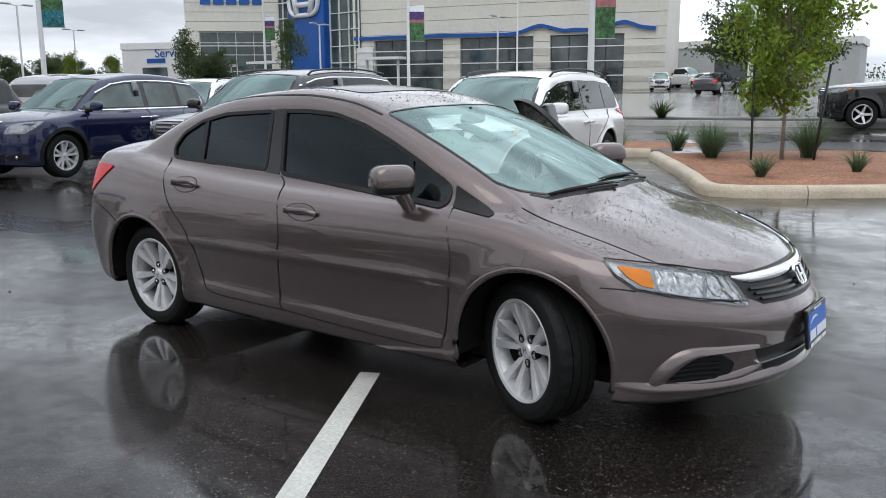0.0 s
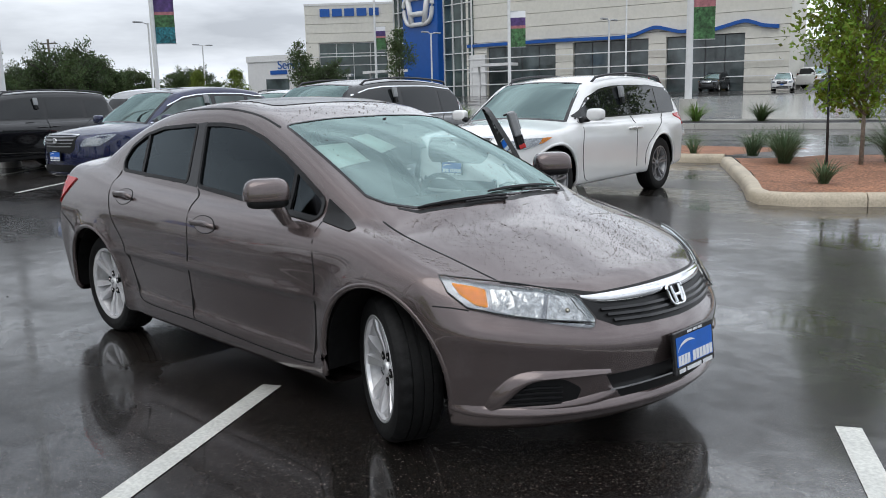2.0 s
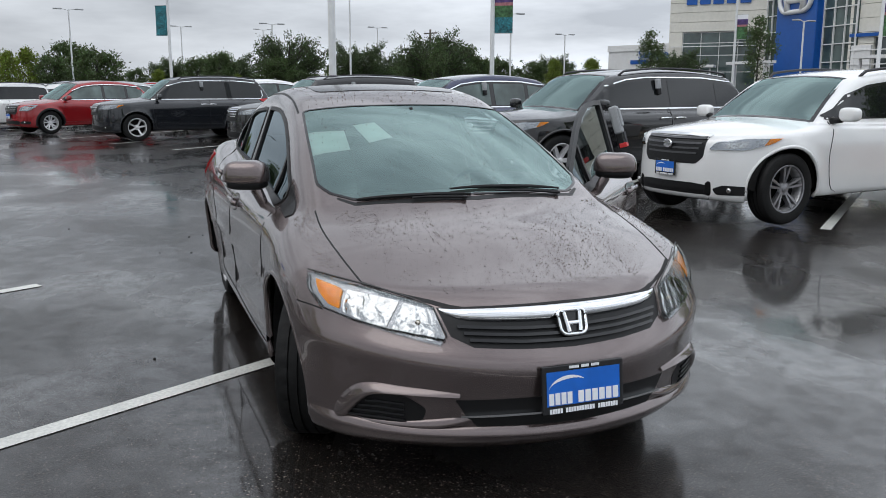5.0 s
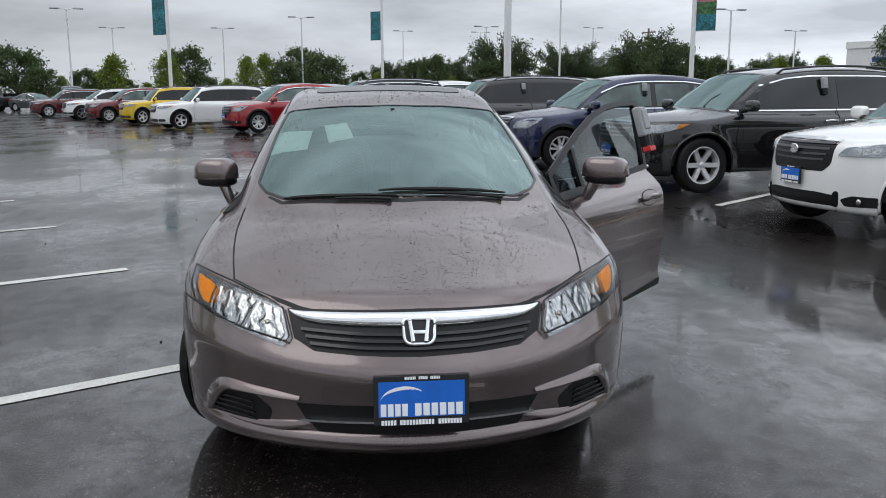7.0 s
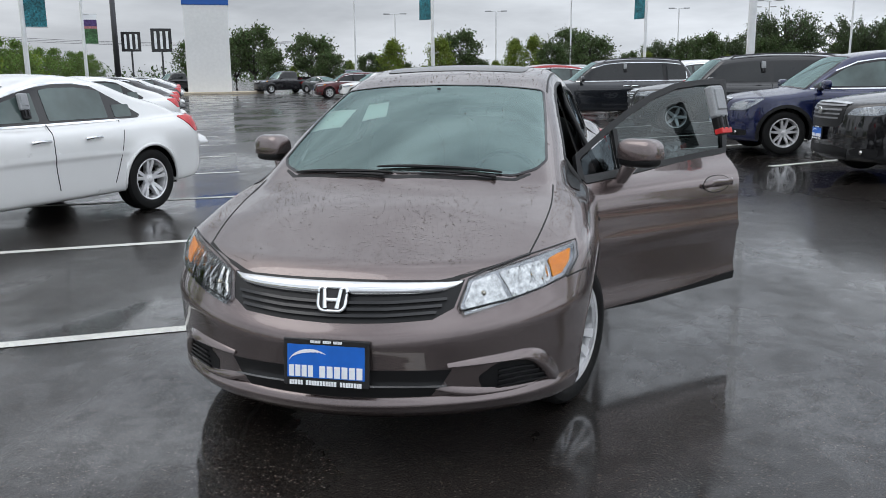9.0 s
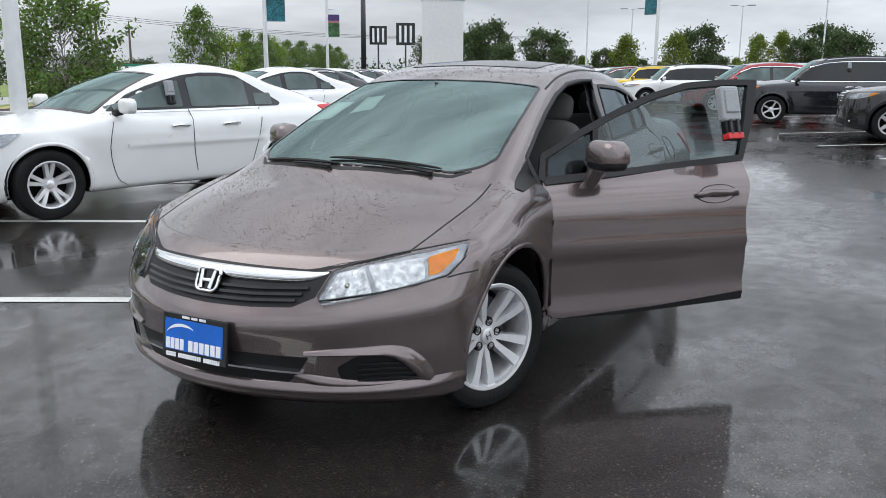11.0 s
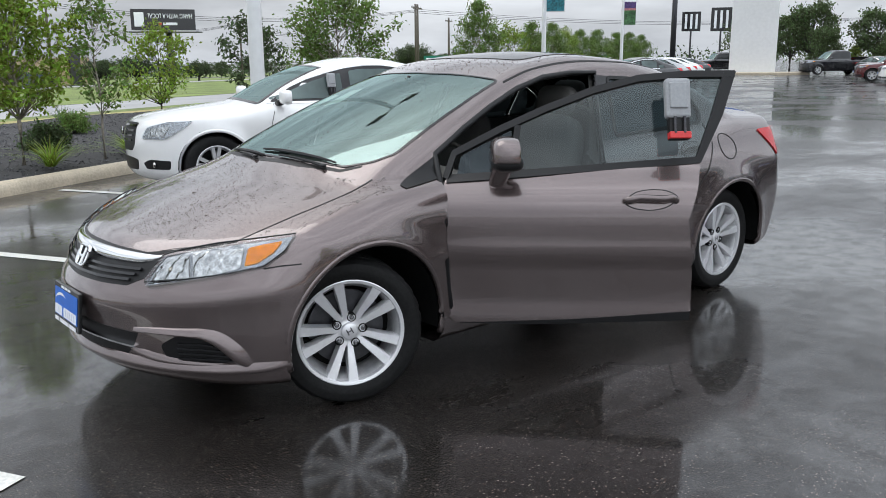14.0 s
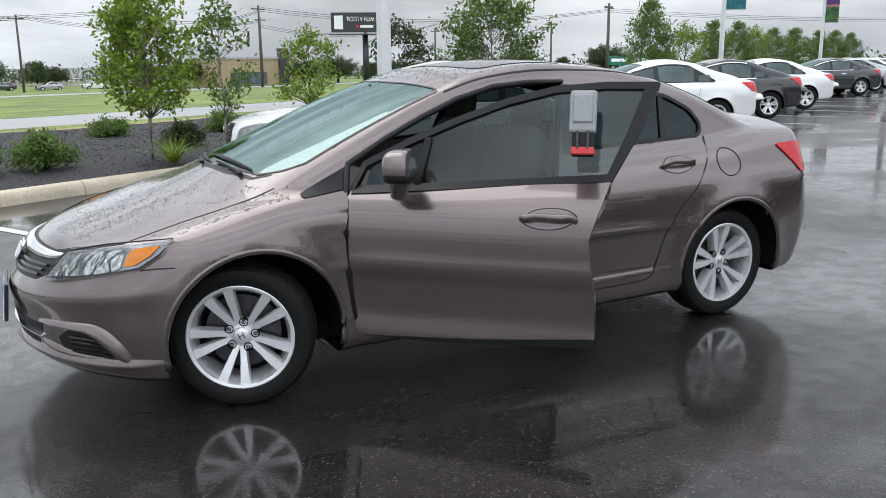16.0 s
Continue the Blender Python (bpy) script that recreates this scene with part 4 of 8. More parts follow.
    ledge("bumper_scoop", civic_solid, sy([(2.130, 0.365, 0.300), (2.105, 0.430, 0.288), (2.065, 0.495, 0.276), (1.98, 0.600, 0.268), (1.88, 0.690, 0.268)]), [0.012, 0.030, 0.034, 0.020, 0.012], [0.002, 0.012, 0.014, 0.010, 0.004], TAUPE, civic)
    seam = sy([(1.731, 0.772, 0.637), (1.67, 0.80, 0.645), (1.60, 0.83, 0.648)])
    patch("bumper_seam", v, strip(flat_in(v, seam), 0.005), SEAM, civic, "", 0.0012, 0.003, 0.1)
GR = [(-0.437, 0.668), (-0.30, 0.672), (0, 0.676), (0.30, 0.672), (0.437, 0.668), (0.412, 0.584), (0.345, 0.552), (0.2, 0.545), (0, 0.541), (-0.2, 0.545), (-0.345, 0.552), (-0.412, 0.584)]
grille = patch("grille", vf, GR, BLACK_PLASTIC, civic, "black grille with a chrome bar", 0.002, 0.004, 0.04)
bm = bmesh.new()
half = [(0.436, 0.667, 0.004), (0.40, 0.656, 0.014), (0.33, 0.648, 0.024), (0.15, 0.646, 0.029), (0.0, 0.646, 0.030)]
bar = smooth_line3([(y, z, r) for y, z, r in half] + [(-y, z, r) for y, z, r in half[-2::-1]], 4)
bar = np.array([tuple(q) for q in bar])
tube(bm, vf.lay(bar[:, :2], -0.004), [float(r) for r in bar[:, 2]], 16)
part("chrome_bar", bm, CHROME, grille, "polished chrome bar", smooth=True)
for k, z in enumerate((0.603, 0.583, 0.563)):
    w = 0.385 - 0.015 * k
    patch("grille_slat", vf, strip([(-w, z + 0.008), (-w * 0.5, z), (0, z - 0.002), (w * 0.5, z), (w, z + 0.008)], 0.009), BLACK_GLOSS, grille, "", 0.014, 0.012, 0.05)
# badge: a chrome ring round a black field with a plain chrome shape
bp = vf.lay(np.array([(0.0, 0.608)]), 0.026)[0]
BM = Matrix.Translation(bp) @ Matrix.Rotation(radians(-26), 4, "Y")
bm = bmesh.new()
rim = [(0, y, z) for y, z in rounded([(-0.056, 0.040), (0.056, 0.040), (0.047, -0.044), (-0.047, -0.044)], 0.025, 5)]
tube(bm, rim, 0.0065, 8, True)
bmesh.ops.transform(bm, matrix=BM, verts=bm.verts[:])
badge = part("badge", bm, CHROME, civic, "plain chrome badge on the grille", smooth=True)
bm = bmesh.new()
f = bm.faces.new([bm.verts.new((-0.004, y, z)) for y, z in rounded([(-0.054, 0.038), (0.054, 0.038), (0.045, -0.042), (-0.045, -0.042)], 0.025, 5)])
bmesh.ops.transform(bm, matrix=BM, verts=bm.verts[:])
part("badge_field", bm, BLACK_GLOSS, badge)
bm = bmesh.new()
for s in (-1, 1):
    cyl(bm, (0.004, s * 0.030, 0.032), (0.004, s * 0.021, -0.036), 0.0075, 0.0085, 8)
box(bm, (0.004, 0, -0.006), (0.012, 0.05, 0.014), bevel=0.004)
bmesh.ops.transform(bm, matrix=BM, verts=bm.verts[:])
part("badge_shape", bm, CHROME, badge, smooth=True, angle=50)
# lower mouth
MO = [(-0.41, 0.374), (-0.2, 0.382), (0, 0.385), (0.2, 0.382), (0.41, 0.374), (0.375, 0.315), (0.33, 0.272), (0.2, 0.274), (0, 0.276), (-0.2, 0.274), (-0.33, 0.272), (-0.375, 0.315)]
mouth = patch("lower_intake", vf, MO, BLACK_PLASTIC, civic, "black lower intake", 0.002, 0.004, 0.05)
patch("intake_trim", vf, strip([(-0.39, 0.318), (-0.2, 0.326), (0, 0.328), (0.2, 0.326), (0.39, 0.318)], 0.008), CHROME, mouth, "thin bright strip", 0.012, 0.012, 0.05)
LIP = [(-0.55, 0.262), (-0.4, 0.262), (-0.2, 0.266), (0, 0.268), (0.2, 0.266), (0.4, 0.262), (0.55, 0.262), (0.55, 0.225), (0.3, 0.228), (0, 0.230), (-0.3, 0.228), (-0.55, 0.225)]
patch("bumper_lip", vf, LIP, TAUPE, civic, "", 0.010, 0.010, 0.05)
half = [(2.178, 0.0, 0.258), (2.170, 0.15, 0.258), (2.14, 0.30, 0.256), (2.09, 0.43, 0.252), (2.02, 0.545, 0.250), (1.93, 0.645, 0.250), (1.83, 0.735, 0.252), (1.74, 0.795, 0.256), (1.67, 0.83, 0.262)]
lip_w = [0.040, 0.040, 0.040, 0.040, 0.042, 0.044, 0.044, 0.040, 0.020]
lip_h = [0.024, 0.024, 0.024, 0.024, 0.024, 0.022, 0.018, 0.010, 0.002]
ledge("bumper_splitter", civic_solid, [(x, -y, z) for x, y, z in half[:0:-1]] + half, lip_w[:0:-1] + lip_w, lip_h[:0:-1] + lip_h, TAUPE, civic, "painted lower lip of the bumper")
# dealer plate: blue card in a black frame, lettering as bars
pm = Matrix.Translation((2.222, 0, 0.416)) @ Matrix.Rotation(radians(-6), 4, "Y")


def plate_of(parent, m, w=0.31, h=0.165, k=1.0):
    bm = bmesh.new()
    box(bm, (0, 0, 0), (0.016, w, h), bevel=0.004)
    bmesh.ops.transform(bm, matrix=m, verts=bm.verts[:])
    fr = part("dealer_plate", bm, BLACK_GLOSS, parent, "black plate frame with a blue card")
    bm = bmesh.new()
    box(bm, (0.0085, 0, 0.004), (0.003, w * 0.90, h * 0.70))
    bmesh.ops.transform(bm, matrix=m, verts=bm.verts[:])
    part("card", bm, BLUE_PRINT, fr, "bright blue card")
    bm = bmesh.new()
    # two words in the middle, a small line above and below, an arch over them
    x = 0.0112
    for y0, y1, z, t in ((-0.135, -0.043, -0.030, 0.040), (-0.025, 0.135, -0.030, 0.040), (-0.132, -0.082, -0.071, 0.016), (-0.072, 0.040, -0.071, 0.016), (0.052, 0.130, -0.071, 0.016),
                         (-0.055, -0.018, 0.073, 0.009), (-0.010, 0.02, 0.073, 0.009), (0.028, 0.06, 0.073, 0.009)):
        n = max(1, round((y1 - y0) / (t * 0.62)))
        for i in range(n):
            c = y0 + (y1 - y0) * (i + 0.5) / n
            box(bm, (x, c * w / 0.31, z * h / 0.165), (0.0016, (y1 - y0) / n * 0.78 * w / 0.31, t * h / 0.165))
    bmesh.ops.transform(bm, matrix=m, verts=bm.verts[:])
    tagged(part("lettering", bm, WHITE_PRINT, fr, "white bars of lettering"), kind="stuff")
    bm = bmesh.new()
    for i in range(12):
        a0, a1 = math.pi * (0.98 - 0.72 * i / 12), math.pi * (0.98 - 0.72 * (i + 1) / 12)
        t = 0.003 + 0.010 * math.sin(math.pi * (i + 0.5) / 12)
        q = [bm.verts.new((x, y * w / 0.31, z * h / 0.165)) for y, z in ((-0.055 + 0.08 * math.cos(a0), -0.008 + 0.055 * math.sin(a0)), (-0.055 + 0.08 * math.cos(a1), -0.008 + 0.055 * math.sin(a1)),
                                                  (-0.055 + 0.08 * math.cos(a1), -0.008 + (0.055 - t) * math.sin(a1)), (-0.055 + 0.08 * math.cos(a0), -0.008 + (0.055 - t) * math.sin(a0)))]
        bm.faces.new(q)
    bmesh.ops.transform(bm, matrix=m, verts=bm.verts[:])
    part("arch_print", bm, WHITE_PRINT, fr, "white arch over the lettering")
    return fr


plate_of(civic, pm)
# shut lines
for v, s in ((vr, -1), (vl, 1)):
    seams = [[(-0.285, 0.965), (-0.215, 0.90), (-0.16, 0.73), (-0.19, 0.49), (-0.195, 0.33), (-0.175, 0.29)],
             [(-1.265, 1.015), (-1.15, 0.87), (-1.06, 0.76), (-0.95, 0.66), (-0.88, 0.55), (-0.84, 0.43), (-0.80, 0.33), (-0.72, 0.298), (-0.45, 0.29), (-0.175, 0.288)],
             [(-1.93, 0.775), (-1.75, 0.70), (-1.55, 0.615)]]
    if s < 0:
        seams += [[(0.86, 0.89), (0.91, 0.72), (0.90, 0.55), (0.883, 0.418), (0.856, 0.30), (0.82, 0.262), (0.56, 0.258), (0.2, 0.270), (-0.175, 0.288)]]
    for line in seams:
        patch("shut_line", v, strip(smooth_line(line, 4), 0.0065), SEAM, civic, "", 0.002, 0.004, 0.2)
    fc = [(-1.325 + 0.082 * math.cos(a), 0.882 + 0.072 * math.sin(a)) for a in np.linspace(0, 2 * math.pi, 25)]
    if s > 0:
        bm = bmesh.new()
        tube(bm, v.lay(np.array(fc[:-1]), 0.0), 0.0035, 6, True)
        part("fuel_flap_line", bm, SEAM, civic)
    for line in [[(1.155, s * 0.67), (1.35, s * 0.68), (1.577, s * 0.666), (1.77, s * 0.640)]]:
        patch("bonnet_line", vt, strip(smooth_line(line, 4), 0.006), SEAM, civic, "", 0.0012, 0.003, 0.2)
    tl = View(civic_solid, (0.62, -s * 0.78, 0), (0.78, s * 0.62, 0), (0, 0, 1), 3.2)
    tp = [(-1.735, s * 0.80, 0.955), (-1.96, s * 0.67, 0.965), (-2.0, s * 0.66, 0.90), (-1.96, s * 0.72, 0.80), (-1.84, s * 0.80, 0.795)]
    patch("tail_light", tl, rounded(flat_in(tl, tp), 0.02, 3), RED_LENS, civic, "red tail light", 0.008, 0.012, 0.04)
hf = [(1.77, -0.640), (1.875, -0.545), (1.946, -0.457), (2.012, -0.357), (2.055, -0.2), (2.072, 0.0), (2.055, 0.2), (2.012, 0.357), (1.946, 0.457), (1.875, 0.545), (1.77, 0.640)]
patch("bonnet_line", vt, strip(smooth_line(hf, 3), 0.012), SEAM, civic, "", 0.0015, 0.003, 0.2)
# sunroof panel and roof gutters
patch("sunroof", vt, rounded([(0.02, -0.40), (0.05, -0.2), (0.06, 0.0), (0.05, 0.2), (0.02, 0.40), (-0.50, 0.41), (-0.50, -0.41)], 0.06, 4), BLACK_GLOSS, civic, "dark glass sunroof panel", 0.003, 0.006, 0.06)
for s in (-1, 1):
    patch("roof_gutter", vt, strip(smooth_line([(0.28, s * 0.555), (0.0, s * 0.535), (-0.5, s * 0.525), (-1.0, s * 0.50)], 4), 0.009), BLACK_PLASTIC, civic, "", 0.002, 0.006, 0.1)
# wipers
for pivot, elbow, b0, b1 in (((1.232, 0.42), (1.262, 0.10), (1.186, 0.45), (1.232, -0.10)), ((1.300, -0.06), (1.262, -0.28), (1.276, -0.02), (1.186, -0.50))):
    pts = vt.lay(np.array(smooth_line([pivot, ((pivot[0] + elbow[0]) / 2, (pivot[1] + elbow[1]) / 2), elbow], 5)), 0.012)
    bm = bmesh.new()
    tube(bm, pts, [0.008 - 0.004 * i / len(pts) for i in range(len(pts))], 6)
    bl = vt.lay(np.array(smooth_line([b0, ((b0[0] + b1[0]) / 2 + 0.012, (b0[1] + b1[1]) / 2), b1], 8)), 0.009)
    tube(bm, bl, [0.004 + 0.005 * math.sin(math.pi * i / (len(bl) - 1)) for i in range(len(bl))], 6)
    egg(bm, pts[0], (0.024, 0.024, 0.014))
    part("wiper", bm, BLACK_PLASTIC, civic, "black wiper arm and blade")
# cabin
bm = bmesh.new()
egg(bm, (0.86, 0, 0.74), (0.85, 1.42, 0.34), power=0.5, u=28, v=16)
part("dashboard", bm, LINING, civic, "grey dashboard", smooth=True)
bm = bmesh.new()
wc = Matrix.Translation((0.52, 0.36, 0.82)) @ Matrix.Rotation(radians(65), 4, "Y")
tube(bm, [wc @ Vector((0.18 * math.cos(a), 0.18 * math.sin(a), 0)) for a in np.linspace(0, 2 * math.pi, 33)[:-1]], 0.014, 8, True)
egg(bm, wc @ Vector((0, 0, -0.02)), (0.09, 0.16, 0.12))
for a in (0, math.pi):
    tube(bm, [wc @ Vector((0, 0.04 * math.cos(a), 0)), wc @ Vector((0, 0.17 * math.cos(a), 0))], 0.014, 6)
tube(bm, [wc @ Vector((0, 0, -0.03)), wc @ Vector((0.0, 0, -0.22))], 0.03, 8)
part("steering_wheel", bm, BLACK_PLASTIC, civic, smooth=True)
for x, y, w in ((0.05, 0.36, 0.50), (0.05, -0.36, 0.50), (-0.85, 0.34, 0.60), (-0.85, -0.34, 0.60)):
    bm = bmesh.new()
    egg(bm, (x + 0.05, y, 0.52), (0.52, w, 0.18), power=0.5)
    egg(bm, (x - 0.26, y, 0.80), (0.16, w * 0.95, 0.62), Matrix.Rotation(radians(-18), 4, "Y"), power=0.55)
    seat = part("seat", bm, SEAT, civic, "grey cloth seat", smooth=True)
    bm = bmesh.new()
    egg(bm, (x - 0.37, y, 1.17), (0.09, 0.26, 0.17), Matrix.Rotation(radians(-12), 4, "Y"), power=0.6)
    part("headrest", bm, SEAT, seat, smooth=True)
bm = bmesh.new()
egg(bm, (0.44, 0, 1.255), (0.03, 0.22, 0.06), power=0.6)
cyl(bm, (0.44, 0, 1.26), (0.42, 0, 1.31), 0.012)
part("rear_view_mirror", bm, BLACK_PLASTIC, civic, smooth=True)

# price sheets behind the windscreen
for pts in ([(0.53, -0.595), (0.60, -0.40), (0.79, -0.42), (0.75, -0.62)], [(0.56, -0.345), (0.56, -0.235), (0.735, -0.20), (0.76, -0.32)]):
    sh = patch("price_sheet", vt, pts, PAPER, None, "", -0.008, 0.001, 0.08)
    tagged(sh, "white paper sheet taped behind the windscreen", "paper", "price sheets")
sticker = patch("inspection_sticker", vt, [(0.335, 0.475), (0.345, 0.515), (0.41, 0.515), (0.40, 0.475)], PAPER, None, "", -0.008, 0.001, 0.08)
tagged(sticker, "small white sticker inside the windscreen", "sticker")


def lockbox(m, label, red=True):
    """A key safe hung over a window's edge: grey lid, black body with shackle, red tag."""
    t = thing("key_lockbox", label, "lockbox", "key lockboxes", m)
    bm = bmesh.new()
    box(bm, (0, 0, 0), (0.105, 0.05, 0.17), bevel=0.012)
    box(bm, (0, -0.028, 0.01), (0.075, 0.012, 0.11), bevel=0.004)
    part("lid", bm, mat("grey_plastic", (0.30, 0.31, 0.32), 0.5, grain=0.08, scale=80), t, "grey lid")
    bm = bmesh.new()
    box(bm, (0.004, 0.004, -0.125), (0.088, 0.04, 0.10), bevel=0.006)
    part("body", bm, BLACK_PLASTIC, t)
    bm = bmesh.new()
    for x in (-0.018, 0.022):
        cyl(bm, (x, -0.026, -0.08), (x, -0.026, -0.15), 0.006)
    part("shackle", bm, DARK_METAL, t)
    if red:
        bm = bmesh.new()
        box(bm, (0.004, -0.006, -0.158), (0.090, 0.046, 0.03), bevel=0.004)
        part("tag", bm, mat("red_plastic", (0.6, 0.03, 0.03), 0.4, grain=0.1, scale=60), t, "red tag")
    bm = bmesh.new()
    box(bm, (0, 0.035, 0.075), (0.03, 0.03, 0.012), bevel=0.003)
    part("hook", bm, BLACK_PLASTIC, t)
    return t


lb = door.matrix_basis @ Matrix.Translation((-0.115, 0.735, 1.225)) @ Matrix.Rotation(radians(184), 4, "Z") @ Matrix.Rotation(radians(-17), 4, "X")
lockbox(lb, "grey key lockbox with a red tag on the open door window")

# ---------------------------------------------------------------- ground


def land(x, y):
    """The height of the ground: level round the cars, rising to the showroom, falling to the highway."""
    x, y = np.asarray(x, float), np.asarray(y, float)
    s = -0.35 * x + 0.94 * y - 5
    t = 0.49 * x - 0.87 * y - 11.5
    up = 0.019 * 0.5 * (s + np.sqrt(s * s + 6))
    dn = 0.026 * 0.5 * (t + np.sqrt(t * t + 6))
    up, dn = up - 0.019 * 0.5 * (-5 + math.sqrt(31)), dn - 0.026 * 0.5 * (-11.5 + math.sqrt(138))
    return np.minimum(up, 3.0) - np.minimum(dn, 2.6) - np.clip(t - 100, 0, 400) * 0.004


def wet_asphalt():
    m = bpy.data.materials.new("wet_asphalt")
    m.use_nodes = True
    n, l = m.node_tree.nodes, m.node_tree.links
    b = n["Principled BSDF"]
    co = n.new("ShaderNodeTexCoord")

    def noise_of(scale, detail=5, rough=0.55, stretch=None):
        t = n.new("ShaderNodeTexNoise")
        t.inputs["Scale"].default_value, t.inputs["Detail"].default_value, t.inputs["Roughness"].default_value = scale, detail, rough
        src = co.outputs["Object"]
        if stretch:
            mp = n.new("ShaderNodeMapping")
            mp.inputs["Scale"].default_value = stretch
            l.new(src, mp.inputs["Vector"])
            src = mp.outputs["Vector"]
        l.new(src, t.inputs["Vector"])
        return t.outputs["Fac"]

    def ranged(v, a, b_, c, d):
        r = n.new("ShaderNodeMapRange")
        for k, x in (("From Min", a), ("From Max", b_), ("To Min", c), ("To Max", d)):
            r.inputs[k].default_value = x
        l.new(v, r.inputs["Value"])
        return r.outputs["Result"]
    wet = ranged(noise_of(0.32, 7, 0.62, (1, 1.7, 1)), 0.42, 0.60, 0.0, 1.0)
    grit = noise_of(140, 3, 0.7)
    ramp = n.new("ShaderNodeValToRGB")
    ramp.color_ramp.elements[0].position, ramp.color_ramp.elements[0].color = 0.46, (0.0035, 0.0032, 0.0032, 1)
    ramp.color_ramp.elements[1].position, ramp.color_ramp.elements[1].color = 0.64, (0.036, 0.030, 0.026, 1)
    l.new(grit, ramp.inputs["Fac"])
    big = ranged(noise_of(0.7, 4), 0.3, 0.7, 0.75, 1.25)
    hs = n.new("ShaderNodeHueSaturation")
    l.new(ramp.outputs["Color"], hs.inputs["Color"])
    l.new(big, hs.inputs["Value"])
    # single pale and rusty stones among the dark ones
    vo = n.new("ShaderNodeTexVoronoi")
    vo.inputs["Scale"].default_value = 115
    l.new(co.outputs["Object"], vo.inputs["Vector"])
    sp = n.new("ShaderNodeSeparateColor")
    l.new(vo.outputs["Color"], sp.inputs["Color"])
    tint = n.new("ShaderNodeValToRGB")
    tint.color_ramp.elements[0].color, tint.color_ramp.elements[1].color = (0.085, 0.052, 0.036, 1), (0.17, 0.155, 0.14, 1)
    l.new(sp.outputs["Green"], tint.inputs["Fac"])
    pick = n.new("ShaderNodeMath")
    pick.operation = "MULTIPLY"
    l.new(ranged(sp.outputs["Red"], 0.84, 0.90, 0.0, 0.9), pick.inputs[0])
    l.new(ranged(vo.outputs["Distance"], 0.30, 0.50, 1.0, 0.0), pick.inputs[1])
    stones = n.new("ShaderNodeMix")
    stones.data_type = "RGBA"
    l.new(pick.outputs[0], stones.inputs[0])
    l.new(hs.outputs["Color"], stones.inputs[6])
    l.new(tint.outputs["Color"], stones.inputs[7])
    l.new(stones.outputs[2], b.inputs["Base Color"])
    rough = ranged(wet, 0, 1, 0.34, 0.22)
    l.new(rough, b.inputs["Roughness"])
    b.inputs["Specular IOR Level"].default_value = 0.08
    st = ranged(wet, 0, 1, 0.5, 0.3)
    bp = n.new("ShaderNodeBump")
    bp.inputs["Distance"].default_value = 0.006
    l.new(st, bp.inputs["Strength"])
    l.new(grit, bp.inputs["Height"])
    l.new(bp.outputs["Normal"], b.inputs["Normal"])
    # a film of water lies over the stones, thinner where the ground has begun to drain
    b.inputs["Coat IOR"].default_value = 1.86
    l.new(ranged(wet, 0, 0.7, 0.16, 0.060), b.inputs["Coat Roughness"])
    film = n.new("ShaderNodeMath")
    film.operation = "MULTIPLY"
    l.new(ranged(wet, 0, 0.8, 0.55, 1.0), film.inputs[0])
    l.new(ranged(noise_of(260, 2, 0.6), 0.36, 0.50, 0.5, 1.0), film.inputs[1])
    mottle = n.new("ShaderNodeMath")
    mottle.operation = "MULTIPLY"
    l.new(film.outputs[0], mottle.inputs[0])
    l.new(ranged(noise_of(6.5, 5, 0.65), 0.40, 0.56, 0.72, 1.0), mottle.inputs[1])
    l.new(mottle.outputs[0], b.inputs["Coat Weight"])
    b2 = n.new("ShaderNodeBump")
    b2.inputs["Strength"].default_value, b2.inputs["Distance"].default_value = 0.014, 0.01
    l.new(noise_of(55, 3, 0.6), b2.inputs["Height"])
    l.new(b2.outputs["Normal"], b.inputs["Coat Normal"])
    return m


WET = wet_asphalt()
CONCRETE = mat("kerb_concrete", (0.49, 0.42, 0.315), 0.55, grain=0.15, scale=40, bump=0.25, big=0.15, big_scale=3)
PALE_CONCRETE = mat("pale_concrete", (0.45, 0.44, 0.41), 0.4, grain=0.12, scale=30, bump=0.2, big=0.12)
LINE_PAINT = mat("white_line_paint", (0.58, 0.58, 0.54), 0.40, grain=0.18, scale=60, bump=0.2, big=0.1, big_scale=5)
GRASS = mat("mown_grass", (0.15, 0.20, 0.045), 0.9, grain=0.5, scale=9, bump=0.5, big=0.4, big_scale=0.35)
DRY_GRASS = mat("dry_grass", (0.30, 0.25, 0.10), 0.9, grain=0.4, scale=9, bump=0.5, big=0.4, big_scale=0.5)
ROADWAY = mat("pale_roadway", (0.30, 0.30, 0.30), 0.5, grain=0.1, scale=20, big=0.12, big_scale=0.4)
BARK = mat("black_bark", (0.022, 0.021, 0.022), 0.85, grain=0.5, scale=30, bump=1.0, big=0.3, big_scale=2)
RED_EARTH = mat("red_granite_gravel", (0.27, 0.125, 0.07), 0.85, grain=0.6, scale=28, bump=1.0, big=0.25, big_scale=2)

side = np.concatenate([-np.geomspace(1500, 62, 14), np.arange(-60, 60.1, 2.5), np.geomspace(62, 1500, 14)])
gx, gy = np.meshgrid(side, side, indexing="ij")
gz = land(gx, gy)
k = len(side)
quads = [(i * k + j, (i + 1) * k + j, (i + 1) * k + j + 1, i * k + j + 1) for i in range(k - 1) for j in range(k - 1)]
ground = mesh_ob("ground", np.stack([gx.ravel(), gy.ravel(), gz.ravel()], 1), quads, WET)
tagged(ground, "wet dark asphalt of a car park", "ground", kind="structure")


